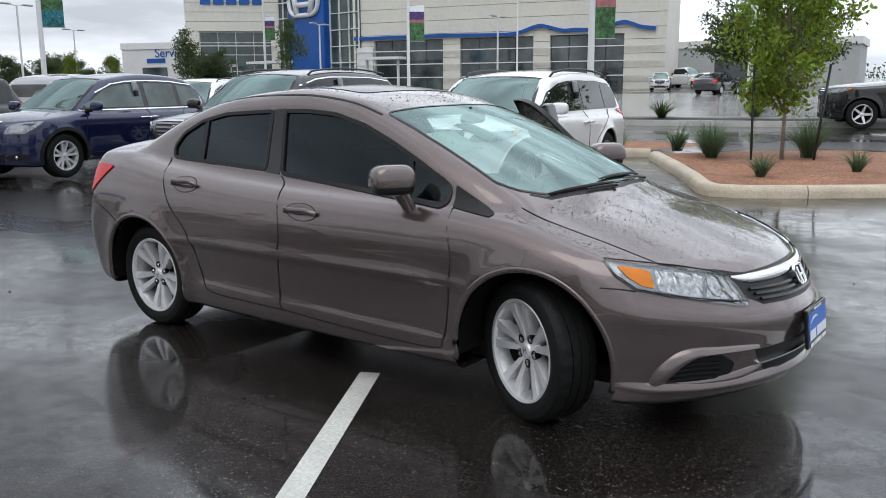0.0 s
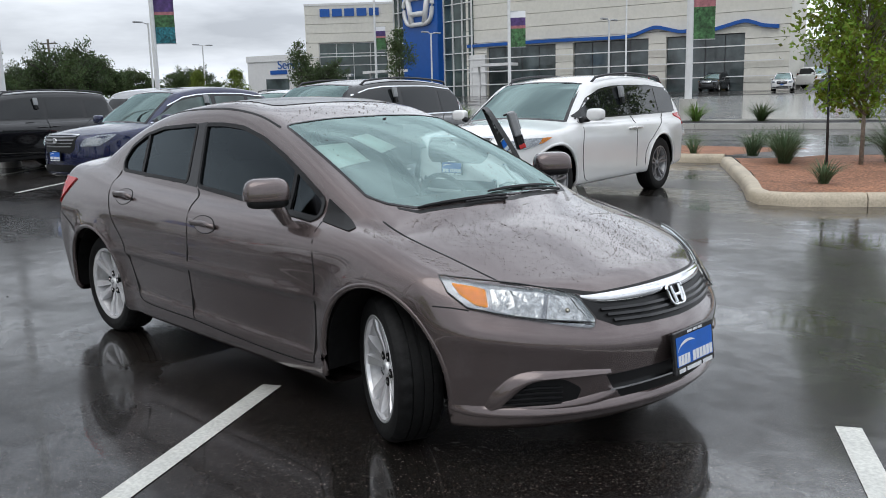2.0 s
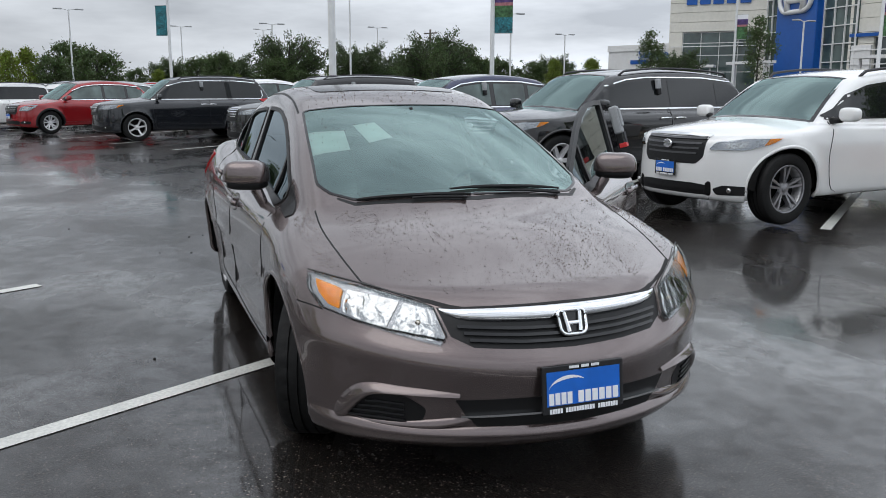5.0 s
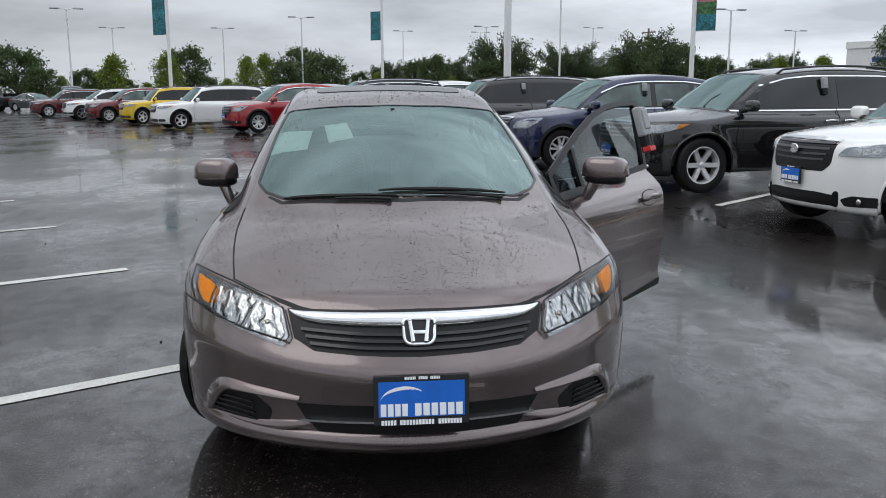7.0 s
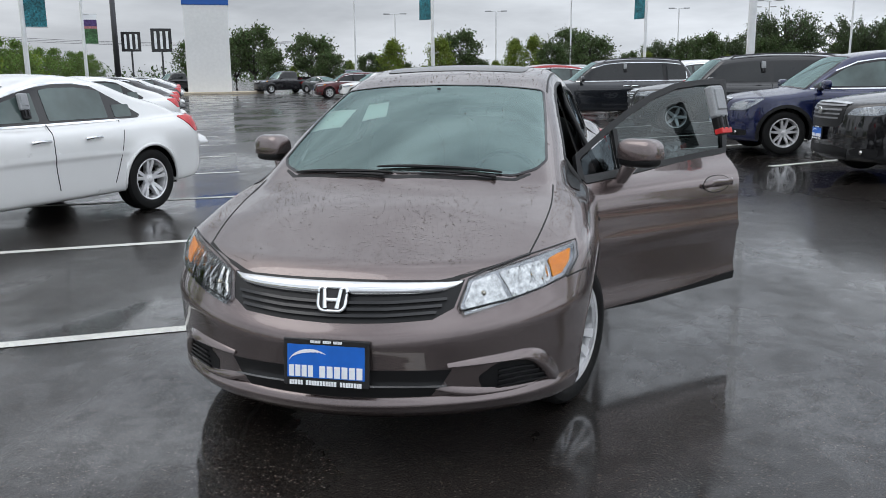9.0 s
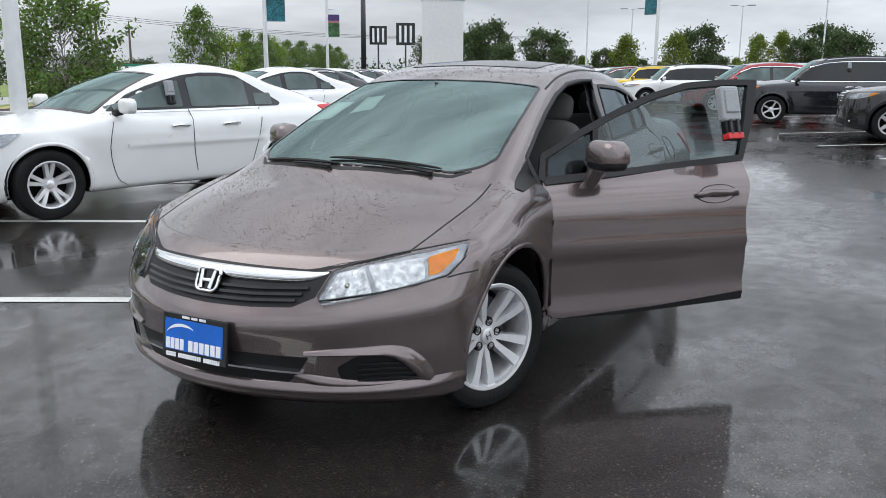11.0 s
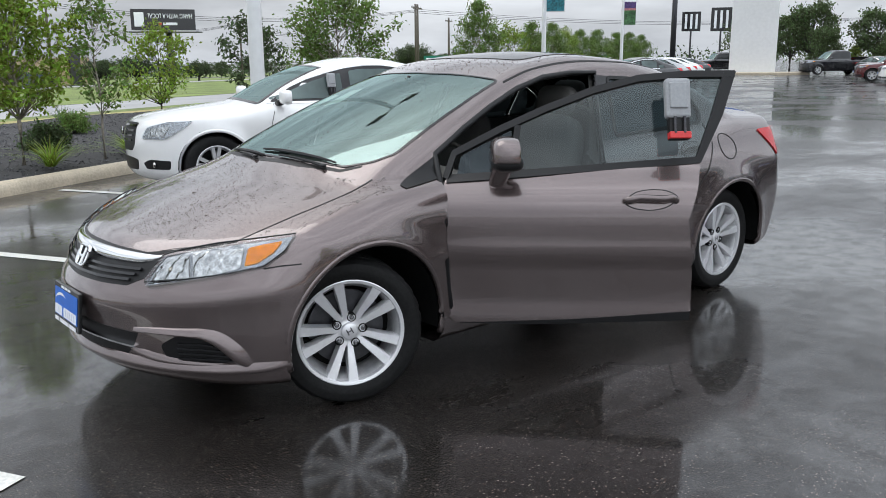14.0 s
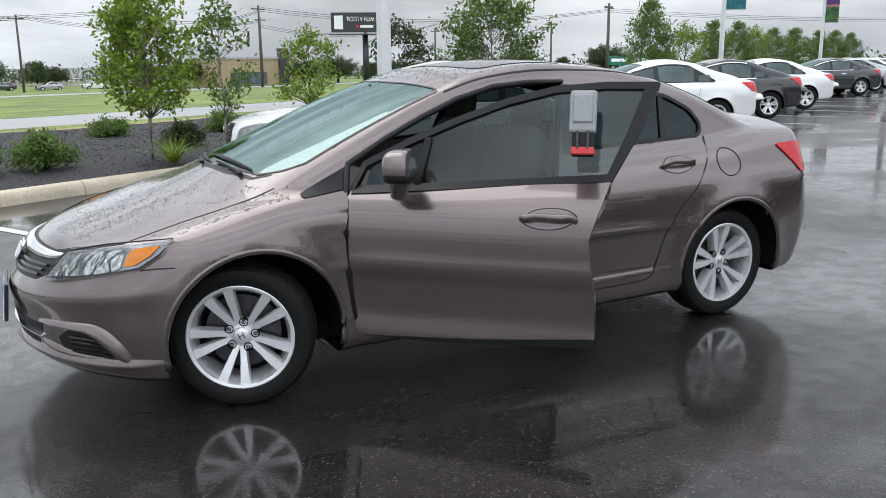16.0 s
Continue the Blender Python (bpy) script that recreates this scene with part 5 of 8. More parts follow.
def sheet(name, outline, material, lift, label, category, step=2.0, mound=None):
    """A patch of ground cover that follows the land."""
    bm = bmesh.new()
    bm.faces.new([bm.verts.new((x, y, 0)) for x, y in outline])
    for a in (0, 1):
        lo_, hi_ = min(p[a] for p in outline), max(p[a] for p in outline)
        st = max(step, (hi_ - lo_) / 60)
        for c in np.arange(lo_ + st, hi_, st):
            bmesh.ops.bisect_plane(bm, geom=bm.verts[:] + bm.edges[:] + bm.faces[:], plane_co=(c, 0, 0) if a == 0 else (0, c, 0), plane_no=(1, 0, 0) if a == 0 else (0, 1, 0))
    for v in bm.verts:
        v.co.z = float(land(v.co.x, v.co.y)) + lift + (mound(v.co.x, v.co.y) if mound else 0)
    bm.normal_update()
    for f in bm.faces:
        if f.normal.z < 0:
            f.normal_flip()
    me = bpy.data.meshes.new(name)
    bm.to_mesh(me)
    bm.free()
    me.materials.append(material)
    me.polygons.foreach_set("use_smooth", [True] * len(me.polygons))
    return tagged(new(name, me), label, category, kind="structure")


LD = Vector((0.49, -0.872))     # along a stall
LR = Vector((-0.872, -0.49))    # along the row


def stripe(a, b, w=0.105):
    """A painted line on the ground."""
    a, b = Vector(a), Vector(b)
    t = (b - a).normalized()
    no = Vector((-t.y, t.x)) * w / 2
    n = max(1, int((b - a).length / 1.5))
    vs, fs = [], []
    for i in range(n + 1):
        p = a.lerp(b, i / n)
        for s in (-1, 1):
            q = p + s * no
            vs.append((q.x, q.y, float(land(q.x, q.y)) + 0.004))
        if i:
            fs.append((2 * i - 2, 2 * i - 1, 2 * i + 1, 2 * i))
    o = mesh_ob("bay_line", vs, fs, LINE_PAINT, None, smooth=False)
    return tagged(o, "white painted bay line on wet asphalt", "road marking", "bay lines", "structure")


A0 = Vector((0.30, -0.71))
for i in range(0, 12):
    e = A0 + LR * 2.70 * i
    stripe(e, e + LD * 5.0)
stripe((2.625, 0.60), (2.625 + 0.49 * 2.0, 0.60 - 0.872 * 2.0))
# bays of the facing row
for p in ((-5.0, 4.2), (-8.2, 3.0), (-11.0, 1.9), (-13.2, 0.8), (-16.3, -0.3), (-19.3, -1.7), (-22.3, -3.2), (-25.3, -4.8), (-28.3, -6.4), (-31.3, -8.0), (-34.3, -9.6), (-37.3, -11.2), (-1.9, 5.2)):
    e = Vector(p)
    stripe(e, e - Vector((0.62, -0.785)) * 4.8)


def kerb(points, label, width=0.16, height=0.15, name="kerb", material=None):
    """A kerb of real height along a line, with a rounded edge, in cast lengths."""
    pts = [Vector(p) for p in points]
    run = thing(name, label, "kerb", "", kind="structure")
    dense = [pts[0]]
    for a, b in zip(pts, pts[1:]):
        n = max(1, round((b - a).length / 0.6))
        dense += [a.lerp(b, i / n) for i in range(1, n + 1)]
    per = 5
    for s in range(0, len(dense) - 1, per):
        seg = dense[s:s + per + 1]
        vs, fs = [], []
        for i, p in enumerate(seg):
            k0 = s + i
            a, b = dense[max(0, k0 - 1)], dense[min(len(dense) - 1, k0 + 1)]
            t = (b - a).normalized()
            no = Vector((-t.y, t.x))
            pp = p + t * (0.006 if i == 0 else -0.006 if i == len(seg) - 1 else 0)
            z = float(land(p.x, p.y))
            for o, h in ((-width / 2, -0.05), (-width / 2 + 0.008, height * 0.45), (-width / 2 + 0.030, height * 0.82), (-width / 2 + 0.075, height), (width / 2 - 0.015, height * 1.0), (width / 2, -0.05)):
                q = pp + no * o
                vs.append((q.x, q.y, z + h))
            if i:
                for j in range(5):
                    fs.append((6 * i - 6 + j, 6 * i - 5 + j, 6 * i + 1 + j, 6 * i + j))
        n = len(vs)
        fs += [(0, 1, 2, 3, 4, 5), (n - 1, n - 2, n - 3, n - 4, n - 5, n - 6)]
        ks = mesh_ob("kerb_stone", vs, fs, material or CONCRETE, run)
        ks.data.set_sharp_from_angle(angle=radians(50))
    return run


# planting bed beside the highway: pale kerb, black bark, grass verge, roadway, meadow
K0 = Vector((1.45, -6.12))
kl = [K0 - LR * 9, K0 - LR * 5, K0 - LR * 2.0, K0, K0 + LR * 3, K0 + LR * 14, K0 + LR * 60]
kerb([(p.x, p.y) for p in kl], "pale concrete kerb along the bark bed", 0.17)


def band(s0, s1, r0, r1):
    """A strip between distances s0, s1 beyond the kerb and r0, r1 along it."""
    return [tuple(K0 + LR * r + LD * s) for r, s in ((r0, s0), (r1, s0), (r1, s1), (r0, s1))]


rise = lambda x, y: 0.11 + 0.10 * math.sin(0.8 * x + 0.5 * y) * 0.3 + 0.10 * min(1, max(0, (Vector((x, y)) - K0).dot(LD)) / 2)
sheet("bark_bed", band(0.07, 7.2, -9, 62), BARK, 0.0, "black bark mulch bed", "planting bed", 0.8, rise)
sheet("verge", band(7.2, 9.7, -60, 90), DRY_GRASS, 0.10, "dry mown grass verge beside the bark bed", "grass", 3)
sheet("grass_strip", band(9.7, 11.2, -90, 120), GRASS, 0.09, "mown grass strip", "grass", 3)
sheet("roadway", band(11.2, 19.5, -300, 400), ROADWAY, 0.02, "pale concrete roadway of the highway", "road", 8)
sheet("meadow", band(19.5, 75, -400, 500), GRASS, 0.03, "wide mown green field beyond the road", "grass", 12)
sheet("far_roadway", band(76, 90, -500, 600), ROADWAY, 0.05, "pale far roadway", "road", 20)
sheet("far_meadow", band(90, 1200, -1200, 1200), GRASS, 0.0, "distant green land", "grass", 60)
edge = kerb([tuple(K0 + LR * r + LD * 7.2) for r in (-9, 0, 10, 60)], "dark edging between bark and grass", 0.08, 0.2, "bed_edging", mat("steel_edging", (0.03, 0.03, 0.03), 0.6, grain=0.2, scale=30))

# island with a tree by the white people carrier, and the beds beyond it
isl = [(2.6, 9.0), (1.25, 8.05), (0.40, 7.45), (-0.25, 7.05), (-0.62, 7.0), (-0.85, 7.25), (-1.25, 8.0), (-1.75, 8.85), (-2.4, 9.9), (-3.1, 11.0)]
kerb(isl[::-1], "rounded concrete kerb of the tree island", 0.20)
isl2 = [(-3.35, 11.45), (-4.1, 11.2), (-5.2, 10.9), (-8.0, 10.4)]
kerb(isl2[::-1], "concrete kerb of the planted strip", 0.18)
sheet("island_earth", [(2.6, 9.05), (1.25, 8.12), (0.40, 7.52), (-0.25, 7.12), (-0.58, 7.08), (-0.78, 7.30), (-1.17, 8.05), (-1.67, 8.9), (-2.32, 9.95), (-3.0, 11.1), (-1.0, 12.6), (2.6, 14.2), (5.5, 15.5), (5.5, 10.9)], RED_EARTH, 0.13,
      "reddish crushed granite in the tree island", "planting bed", 0.7, lambda x, y: 0.03 * math.sin(3 * x) * math.sin(2.3 * y))
sheet("strip_earth", [(-3.3, 11.55), (-4.1, 11.3), (-5.2, 11.0), (-8.0, 10.5), (-8.4, 12.3), (-5.0, 13.2), (-2.6, 13.4)], RED_EARTH, 0.13, "reddish crushed granite strip", "planting bed", 0.7)
kerb([(14, 27.5), (8, 25.0), (0, 22.5), (-8, 20.2), (-16, 18.2), (-26, 16.5), (-40, 14.5)], "pale concrete kerb across the drive", 0.25, 0.16, "kerb", PALE_CONCRETE)
sheet("drive_bed", [(14, 27.8), (8, 25.3), (0, 22.8), (-8, 20.5), (-16, 18.5), (-26, 16.8), (-26.4, 18.4), (-16, 20.2), (-8, 22.3), (0, 24.7), (8, 27.3), (14, 29.8)], BARK, 0.12, "dark mulch bed along the drive", "planting bed", 1.2)
sheet("concrete_drive", [(14, 30.4), (8, 27.9), (0, 25.3), (-8, 22.9), (-16, 20.8), (-26, 19.0), (-31, 34), (-27, 52), (-12, 60), (14, 68)], mat("wet_pale_concrete", (0.36, 0.36, 0.345), 0.12, spec=0.7, grain=0.15, scale=8, big=0.25, big_scale=0.4), 0.02, "wet pale concrete drive before the showroom", "drive", 3.0)
kerb([(14, 30.0), (8, 27.5), (0, 24.9), (-8, 22.5), (-16, 20.4), (-26, 18.6)], "pale concrete kerb behind the drive bed", 0.25, 0.16, "kerb", PALE_CONCRETE)

# ---------------------------------------------------------------- the other vehicles


def long_shape(xf, xr, r, nose, tail, W, H, belt, cowl, top, end, bonnet, kind):
    """Profiles of a car from its main measures: axles, tyre, ends, half width, height, window line, screen and roof."""
    saloon = kind == "saloon"
    if kind == "pickup":
        roof = curve_of((end - 0.6, belt - 0.4), (end - 0.15, belt - 0.1), (end, H - 0.08), (end + 0.4, H), (top - 0.3, H), (top, H - 0.08), (cowl, belt + 0.03), (cowl + 0.35, belt - 0.3))
    elif saloon:
        roof = curve_of((tail + 0.1, belt - 0.15), (tail + 0.35, belt + 0.12), (end - 0.35, H - 0.19), (end, H - 0.07), ((end + top) / 2, H), (top, H - 0.085), ((top + cowl) / 2, (H - 0.085 + belt) / 2 + 0.06), (cowl, belt + 0.03), (cowl + 0.35, belt - 0.2))
    else:
        roof = curve_of((tail - 0.1, belt - 0.4), (tail + 0.06, belt), (tail + 0.28, H - 0.30), (end, H - 0.075), ((end + top) / 2, H), (top, H - 0.085), ((top + cowl) / 2, (H - 0.085 + belt) / 2 + 0.05), (cowl, belt + 0.03), (cowl + 0.35, belt - 0.25))
    deck = belt + (0.10 if saloon else 0.06 if kind == "suv" else 0.0)
    return dict(
        xf=xf, xr=xr, tyre=r, arch=r + (0.036 if saloon else 0.05), flare=0.022, well=W - 0.36, belt=belt, lean=0.40 if saloon else 0.30, ends=(tail + 0.02, cowl + 0.3),
        plan=curve_of((tail, W - 0.06), (tail + 0.7, W - 0.015), (0, W), (nose - 0.7, W - 0.012), (nose, W - 0.06)),
        prof=curve_of((0.15, 0.93), (0.30, 0.965), (0.50, 0.985), (belt - 0.22, 1.0), (belt - 0.10, 0.985), (belt, 0.945), (belt + 0.15, 0.88), (belt + 0.4, 0.75)),
        nose=curve_of((0.15, nose - 0.12), (0.30, nose - 0.01), (0.5, nose), (bonnet - 0.22, nose - 0.02), (bonnet - 0.07, nose - 0.07), (bonnet + 0.1, nose - 0.3)),
        nose2=0.42 if saloon else 0.34, nose6=0.70 if saloon else 0.52, tail=curve_of((0.2, -tail - 0.12), (0.45, -tail), (0.7, -tail), (belt, -tail - 0.05), (belt + 0.15, -tail - 0.10)),
        tail2=0.20, tail6=0.20,
        hood=curve_of((tail, deck - 0.02), (tail + 0.3, deck), (0, belt + 0.06), (cowl - 0.2, belt + 0.07), (cowl + 0.1, bonnet + 0.05), ((cowl + nose) / 2, bonnet), (nose - 0.25, bonnet - 0.06), (nose, bonnet - 0.15)),
        crown=0.11, floor=curve_of((tail, r - 0.02), (xr, r - 0.08), (xf, r - 0.12), (nose - 0.5, r - 0.15), (nose, r - (0.15 if saloon else 0.12))),
        bow=curve_of((end - 0.6, -0.16), (end, -0.10), ((end + top) / 2, 0.0), (top, 0.18), (cowl, 0.20)),
        roof=roof, rcrown=0.08, cab=curve_of((tail, W - 0.20), (end - 0.2, W - 0.125), (0, W - 0.11), (cowl, W - 0.14)), k_cab=0.025,
    )


def rim_of(t):
    return t * 0.66


def vehicle(name, label, group, m, color, spec, rims=None, cell=0.045, rails=False, chrome_line=False, cladding=False, spokes=(5, 0.0, 0.07, 0.05), mouth="slats", plate=False, box_on_door=True, grille_mat=None, metal=0.25, amber=True):
    """A parked car with its parts. spec: the arguments of long_shape."""
    c = long_shape(*spec)
    xf, xr, r, nose, tail, W, H, belt, cowl, top, end, bonnet, kind = spec
    solid = car_solid(c)
    body = paint(name + "_paint_" + "_".join(f"{int(v * 999):03d}" for v in color), color, metal)
    car = thing(name, label, "car" if kind != "pickup" else "pickup truck", group, m)
    sl, sr, ab = side_flat(solid, 1), side_flat(solid, -1), top_flat(solid)
    R = c["roof"]
    drop, cap_ = (0.095, 0.105) if kind == "saloon" else (0.135, 0.15)
    zt = lambda x: float(R(x)) - drop
    b0, b1 = belt + 0.035, belt + 0.045
    fr = cowl - 0.24
    back = end - 0.05 if kind == "saloon" else tail + 0.42 if kind == "suv" else end + 0.06
    xm = (fr + back) / 2 + 0.02
    xs = [x for x in np.linspace(fr, back, 9)]
    dlo = [(fr + 0.02, b0)] + [(x, max(min(zt(x), H - cap_), b0 + 0.03)) for x in xs[1:-1]]
    if kind == "suv":
        dlo += [(back + 0.05, H - 0.20), (back - 0.02, b1 + 0.10), (back + 0.06, b1)]
    elif kind == "saloon":
        dlo += [(back - 0.10, b1 + 0.15), (back - 0.30, b1 + 0.03), (back - 0.26, b1)]
    else:
        dlo += [(back, H - 0.16), (back, b1)]
    dlo = rounded(dlo, 0.03, 2)
    hw = W - 0.13
    scr = [(cowl - 0.02 - 0.20 * y * y, y) for y in np.linspace(-hw + 0.10, hw - 0.10, 9)] + [(top + 0.06 - 0.16 * y * y, y) for y in np.linspace(hw - 0.26, -hw + 0.26, 7)]
    hi_ = lambda p: p[:, 2] > belt + 0.02
    bl = View(solid, (0, -1, 0), (1, 0, 0), (0, 0, 1), 1.6)
    br = View(solid, (0, 1, 0), (1, 0, 0), (0, 0, 1), 1.6)
    vt_ = View(solid, (0, 0, -1), (1, 0, 0), (0, 1, 0), 2.6)
    vf_ = View(solid, (-1, 0, 0), (0, 1, 0), (0, 0, 1), 3.4)
    vk = View(solid, (1, 0, 0), (0, 1, 0), (0, 0, 1), 3.4)
    holes = arch_holes(c, sl, sr) + [(scr, ab, lambda p: p[:, 2] > belt - 0.05)]
    body_mesh("body", solid, ((tail - 0.1, -W - 0.1, 0.08), (nose + 0.1, W + 0.1, H + 0.08)), cell, body, car, holes)
    bm = bmesh.new()
    box(bm, ((xf + xr) / 2, 0, r), (nose - tail - 0.5, 2 * W - 0.85, 0.16), bevel=0.03)
    part("underbody", bm, UNDER, car)
    bm = bmesh.new()
    egg(bm, ((cowl + end) / 2 - 0.1, 0, belt - 0.27), (cowl - end + 0.5, 2 * W - 0.3, 0.38), power=0.4)
    part("cabin_floor", bm, LINING, car, smooth=True)
    for x, y, a in ((xf, -1, 0), (xf, 1, 180), (xr, -1, 0), (xr, 1, 180)):
        wheel("wheel", r, 0.225, rim_of(r), spokes, pose(x, y * (W - 0.135), r, 0, 0, a), car, rims, False)
        bm = bmesh.new()
        lathe(bm, [(0.02, y * (W - 0.40)), (r + 0.06, y * (W - 0.40)), (r + 0.058, y * (W - 0.06))], 32)
        bmesh.ops.delete(bm, geom=[v for v in bm.verts if v.co.z < -0.08], context="VERTS")
        o = part("wheel_arch_liner", bm, UNDER, car, smooth=True)
        o.location = (x, 0, r)
        pts = np.array([(x + (c["arch"] + 0.012) * math.cos(a), r + (c["arch"] + 0.012) * math.sin(a)) for a in np.linspace(-0.25, math.pi + 0.25, 25)])
        bm = bmesh.new()
        tube(bm, (bl if y > 0 else br).lay(pts, -0.008), 0.020, 6)
        part("arch_lip", bm, BLACK_PLASTIC if cladding else body, car, smooth=True)
    patch("windscreen", vt_, scr, GLASS_CLEAR, car, "greenish windscreen", 0.002, 0.005, 0.10)
    for q in ring(scr, 0.04):
        patch("window_seal", vt_, q, BLACK_GLOSS, car, "", 0.005, 0.012, 0.2)
    for v in (bl, br):
        patch("side_windows_surround", v, dlo, BLACK_GLOSS, car, "black window surround", 0.004, 0.01, 0.10)
        cuts = [fr + 0.03, xm + 0.03, xm - 0.03, back + (0.62 if kind == "suv" else 0.12), back + (0.57 if kind == "suv" else 0.07), back - (0.02 if kind == "suv" else 0.20)]
        for k in range(0, 6 if kind != "pickup" else 4, 2):
            x0, x1 = cuts[k], cuts[k + 1]
            if x0 - x1 < 0.08:
                continue
            ys = np.linspace(x0 - 0.02, x1 + 0.02, 6)
            lo_ = [(x, b0 + 0.025) for x in (ys[-1], ys[0])]
            up = []
            for x in ys:
                z = max(min(zt(x), H - cap_) - 0.035, b0 + 0.04)
                if x < back + 0.06:
                    z = min(z, H - 0.24 if kind == "suv" else b1 + 0.14)
                up.append((x, z))
            patch("side_window", v, rounded(lo_ + up, 0.02, 2), GLASS_SIDE if amber else GLASS_GREEN, car, "dark tinted glass", 0.008, 0.003, 0.12)
        if chrome_line:
            patch("window_trim", v, strip([(fr + 0.06, b0 - 0.012), (0, b0 - 0.010), (back + 0.02, b1 - 0.012)], 0.018), CHROME, car, "", 0.007, 0.01, 0.2)
            up = [(x, max(min(zt(x), H - cap_), b0 + 0.03) + 0.012) for x in xs[1:-1]]
            patch("window_trim", v, strip(up + ([(back + 0.03, H - 0.21), (back - 0.03, b1 + 0.08), (back + 0.03, b1 - 0.01)] if kind == "suv" else []), 0.016), CHROME, car, "", 0.007, 0.01, 0.2)
        for line in ([(xm, b0), (xm + 0.02, belt - 0.3), (xm - 0.02, r + 0.02)], [(fr - 0.02, b0 - 0.02), (fr + 0.06, belt - 0.3), (fr, r + 0.02), (fr - 0.1, r - 0.06)],
                     [(back + (0.45 if kind == "suv" else 0.02), b0), (xr + 0.42, belt - 0.35), (xr + 0.50, r + 0.02)]):
            patch("shut_line", v, strip(smooth_line(line, 3), 0.0045), SEAM, car, "", 0.006, 0.009, 0.12)
        for x in (xm + 0.16, (xr + 0.75) if kind != "pickup" else xm - 0.5):
            p = v.lay(np.array([(x - 0.1, belt - 0.12), (x, belt - 0.115), (x + 0.1, belt - 0.125)]), 0.02)
            bm = bmesh.new()
            tube(bm, p, 0.016, 6)
            part("door_handle", bm, CHROME if chrome_line else body, car, smooth=True)
        if cladding:
            patch("sill_cladding", v, [(xf - r - 0.07, r + 0.02), (xr + r + 0.07, r + 0.02), (xr + r + 0.05, r - 0.10), (xf - r - 0.05, r - 0.12)], BLACK_PLASTIC, car, "", 0.01, 0.02, 0.2)
        for x in ((xf, xr) if cladding else ()):
            ar = [(x + (r + 0.075) * math.cos(a), r + (r + 0.075) * math.sin(a)) for a in np.linspace(-0.25, math.pi + 0.25, 17)]
            patch("arch_trim", v, strip(ar, 0.05), BLACK_PLASTIC, car, "", 0.012, 0.016, 0.3)
    for s in (-1, 1):
        bm = bmesh.new()
        egg(bm, (fr - 0.10, s * (W + 0.075), belt + 0.09), (0.13, 0.23, 0.15), u=20, v=12, power=0.6)
        for w in bm.verts:
            w.co.x = max(w.co.x, fr - 0.135)
        mi = part("wing_mirror", bm, body, car, smooth=True, angle=50)
        bm = bmesh.new()
        tube(bm, [(fr - 0.08, s * (W + 0.0), belt + 0.04), (fr - 0.06, s * (W - 0.12), belt + 0.02)], 0.035, 8)
        part("mirror_foot", bm, BLACK_PLASTIC, mi, smooth=True)
        dv = View(solid, (-0.80, -s * 0.60, 0), (-0.60, s * 0.80, 0), (0, 0, 1), 3.6)
        zl = bonnet - 0.16
        zh, back_, inn = (0.75, 0.66, 0.49) if amber else (1.15, 0.54, 0.42)
        hl = [(nose - back_, s * (W - 0.03), zl + 0.05 * zh), (nose - 0.34, s * (W - 0.20), zl + 0.04 * zh), (nose - 0.18, s * (W - inn + 0.05), zl - 0.01 * zh), (nose - 0.12, s * (W - inn), zl - 0.11 * zh), (nose - 0.28, s * (W - 0.16), zl - 0.11 * zh), (nose - back_ + 0.18, s * (W - 0.03), zl - 0.03 * zh)]
        lamp = patch("headlight", dv, rounded(flat_in(dv, hl), 0.03, 2), LAMP_GREY, car, "clear headlight", 0.006, 0.016, 0.08)
        bowl = [(nose - 0.35, s * (W - 0.16), zl + 0.005), (nose - 0.22, s * (W - 0.33), zl - 0.02 * zh), (nose - 0.19, s * (W - 0.36), zl - 0.09 * zh), (nose - 0.29, s * (W - 0.18), zl - 0.08 * zh)]
        patch("reflector", dv, rounded(flat_in(dv, bowl), 0.02, 2), REFLECTOR, lamp, "bright reflector bowl", 0.012, 0.006, 0.06)
        am = [hl[0], (hl[0][0] * 0.65 + hl[1][0] * 0.35, hl[0][1] * 0.65 + hl[1][1] * 0.35, zl + 0.034), (hl[5][0] * 0.75 + hl[4][0] * 0.25, hl[5][1] * 0.75 + hl[4][1] * 0.25, zl - 0.032), hl[5]]
        if amber:
            patch("indicator", dv, rounded(flat_in(dv, am), 0.01, 2), AMBER, lamp, "amber indicator lens", 0.010, 0.006, 0.08)
        else:
            patch("side_marker", bl if s > 0 else br, rounded([(nose - 0.36, 0.405), (nose - 0.27, 0.405), (nose - 0.27, 0.445), (nose - 0.36, 0.445)], 0.008, 2), AMBER, lamp, "amber side marker", 0.006, 0.006, 0.08)
        patch("lens", dv, rounded(flat_in(dv, hl), 0.03, 2), CLEAR_LENS, lamp, "", 0.018, 0.012, 0.08)
        fg = [(nose - 0.30, s * (W - 0.12), 0.40), (nose - 0.14, s * (W - 0.30), 0.41), (nose - 0.10, s * (W - 0.40), 0.37), (nose - 0.12, s * (W - 0.36), 0.31), (nose - 0.28, s * (W - 0.12), 0.31)]
        fl = patch("fog_lamp_bezel", dv, rounded(flat_in(dv, fg), 0.02, 2), BLACK_PLASTIC, car, "", 0.005, 0.012, 0.06)
        q = dv.lay(np.array(flat_in(dv, [(nose - 0.17, s * (W - 0.25), 0.36)])), 0.012)[0]
        bm = bmesh.new()
        egg(bm, q, (0.04, 0.07, 0.06), power=1.0, u=12, v=8)
        part("fog_lamp", bm, REFLECTOR, fl, smooth=True)
        tv = View(solid, (0.70, -s * 0.71, 0), (0.71, s * 0.70, 0), (0, 0, 1), 3.6)
        zt_ = belt - 0.02
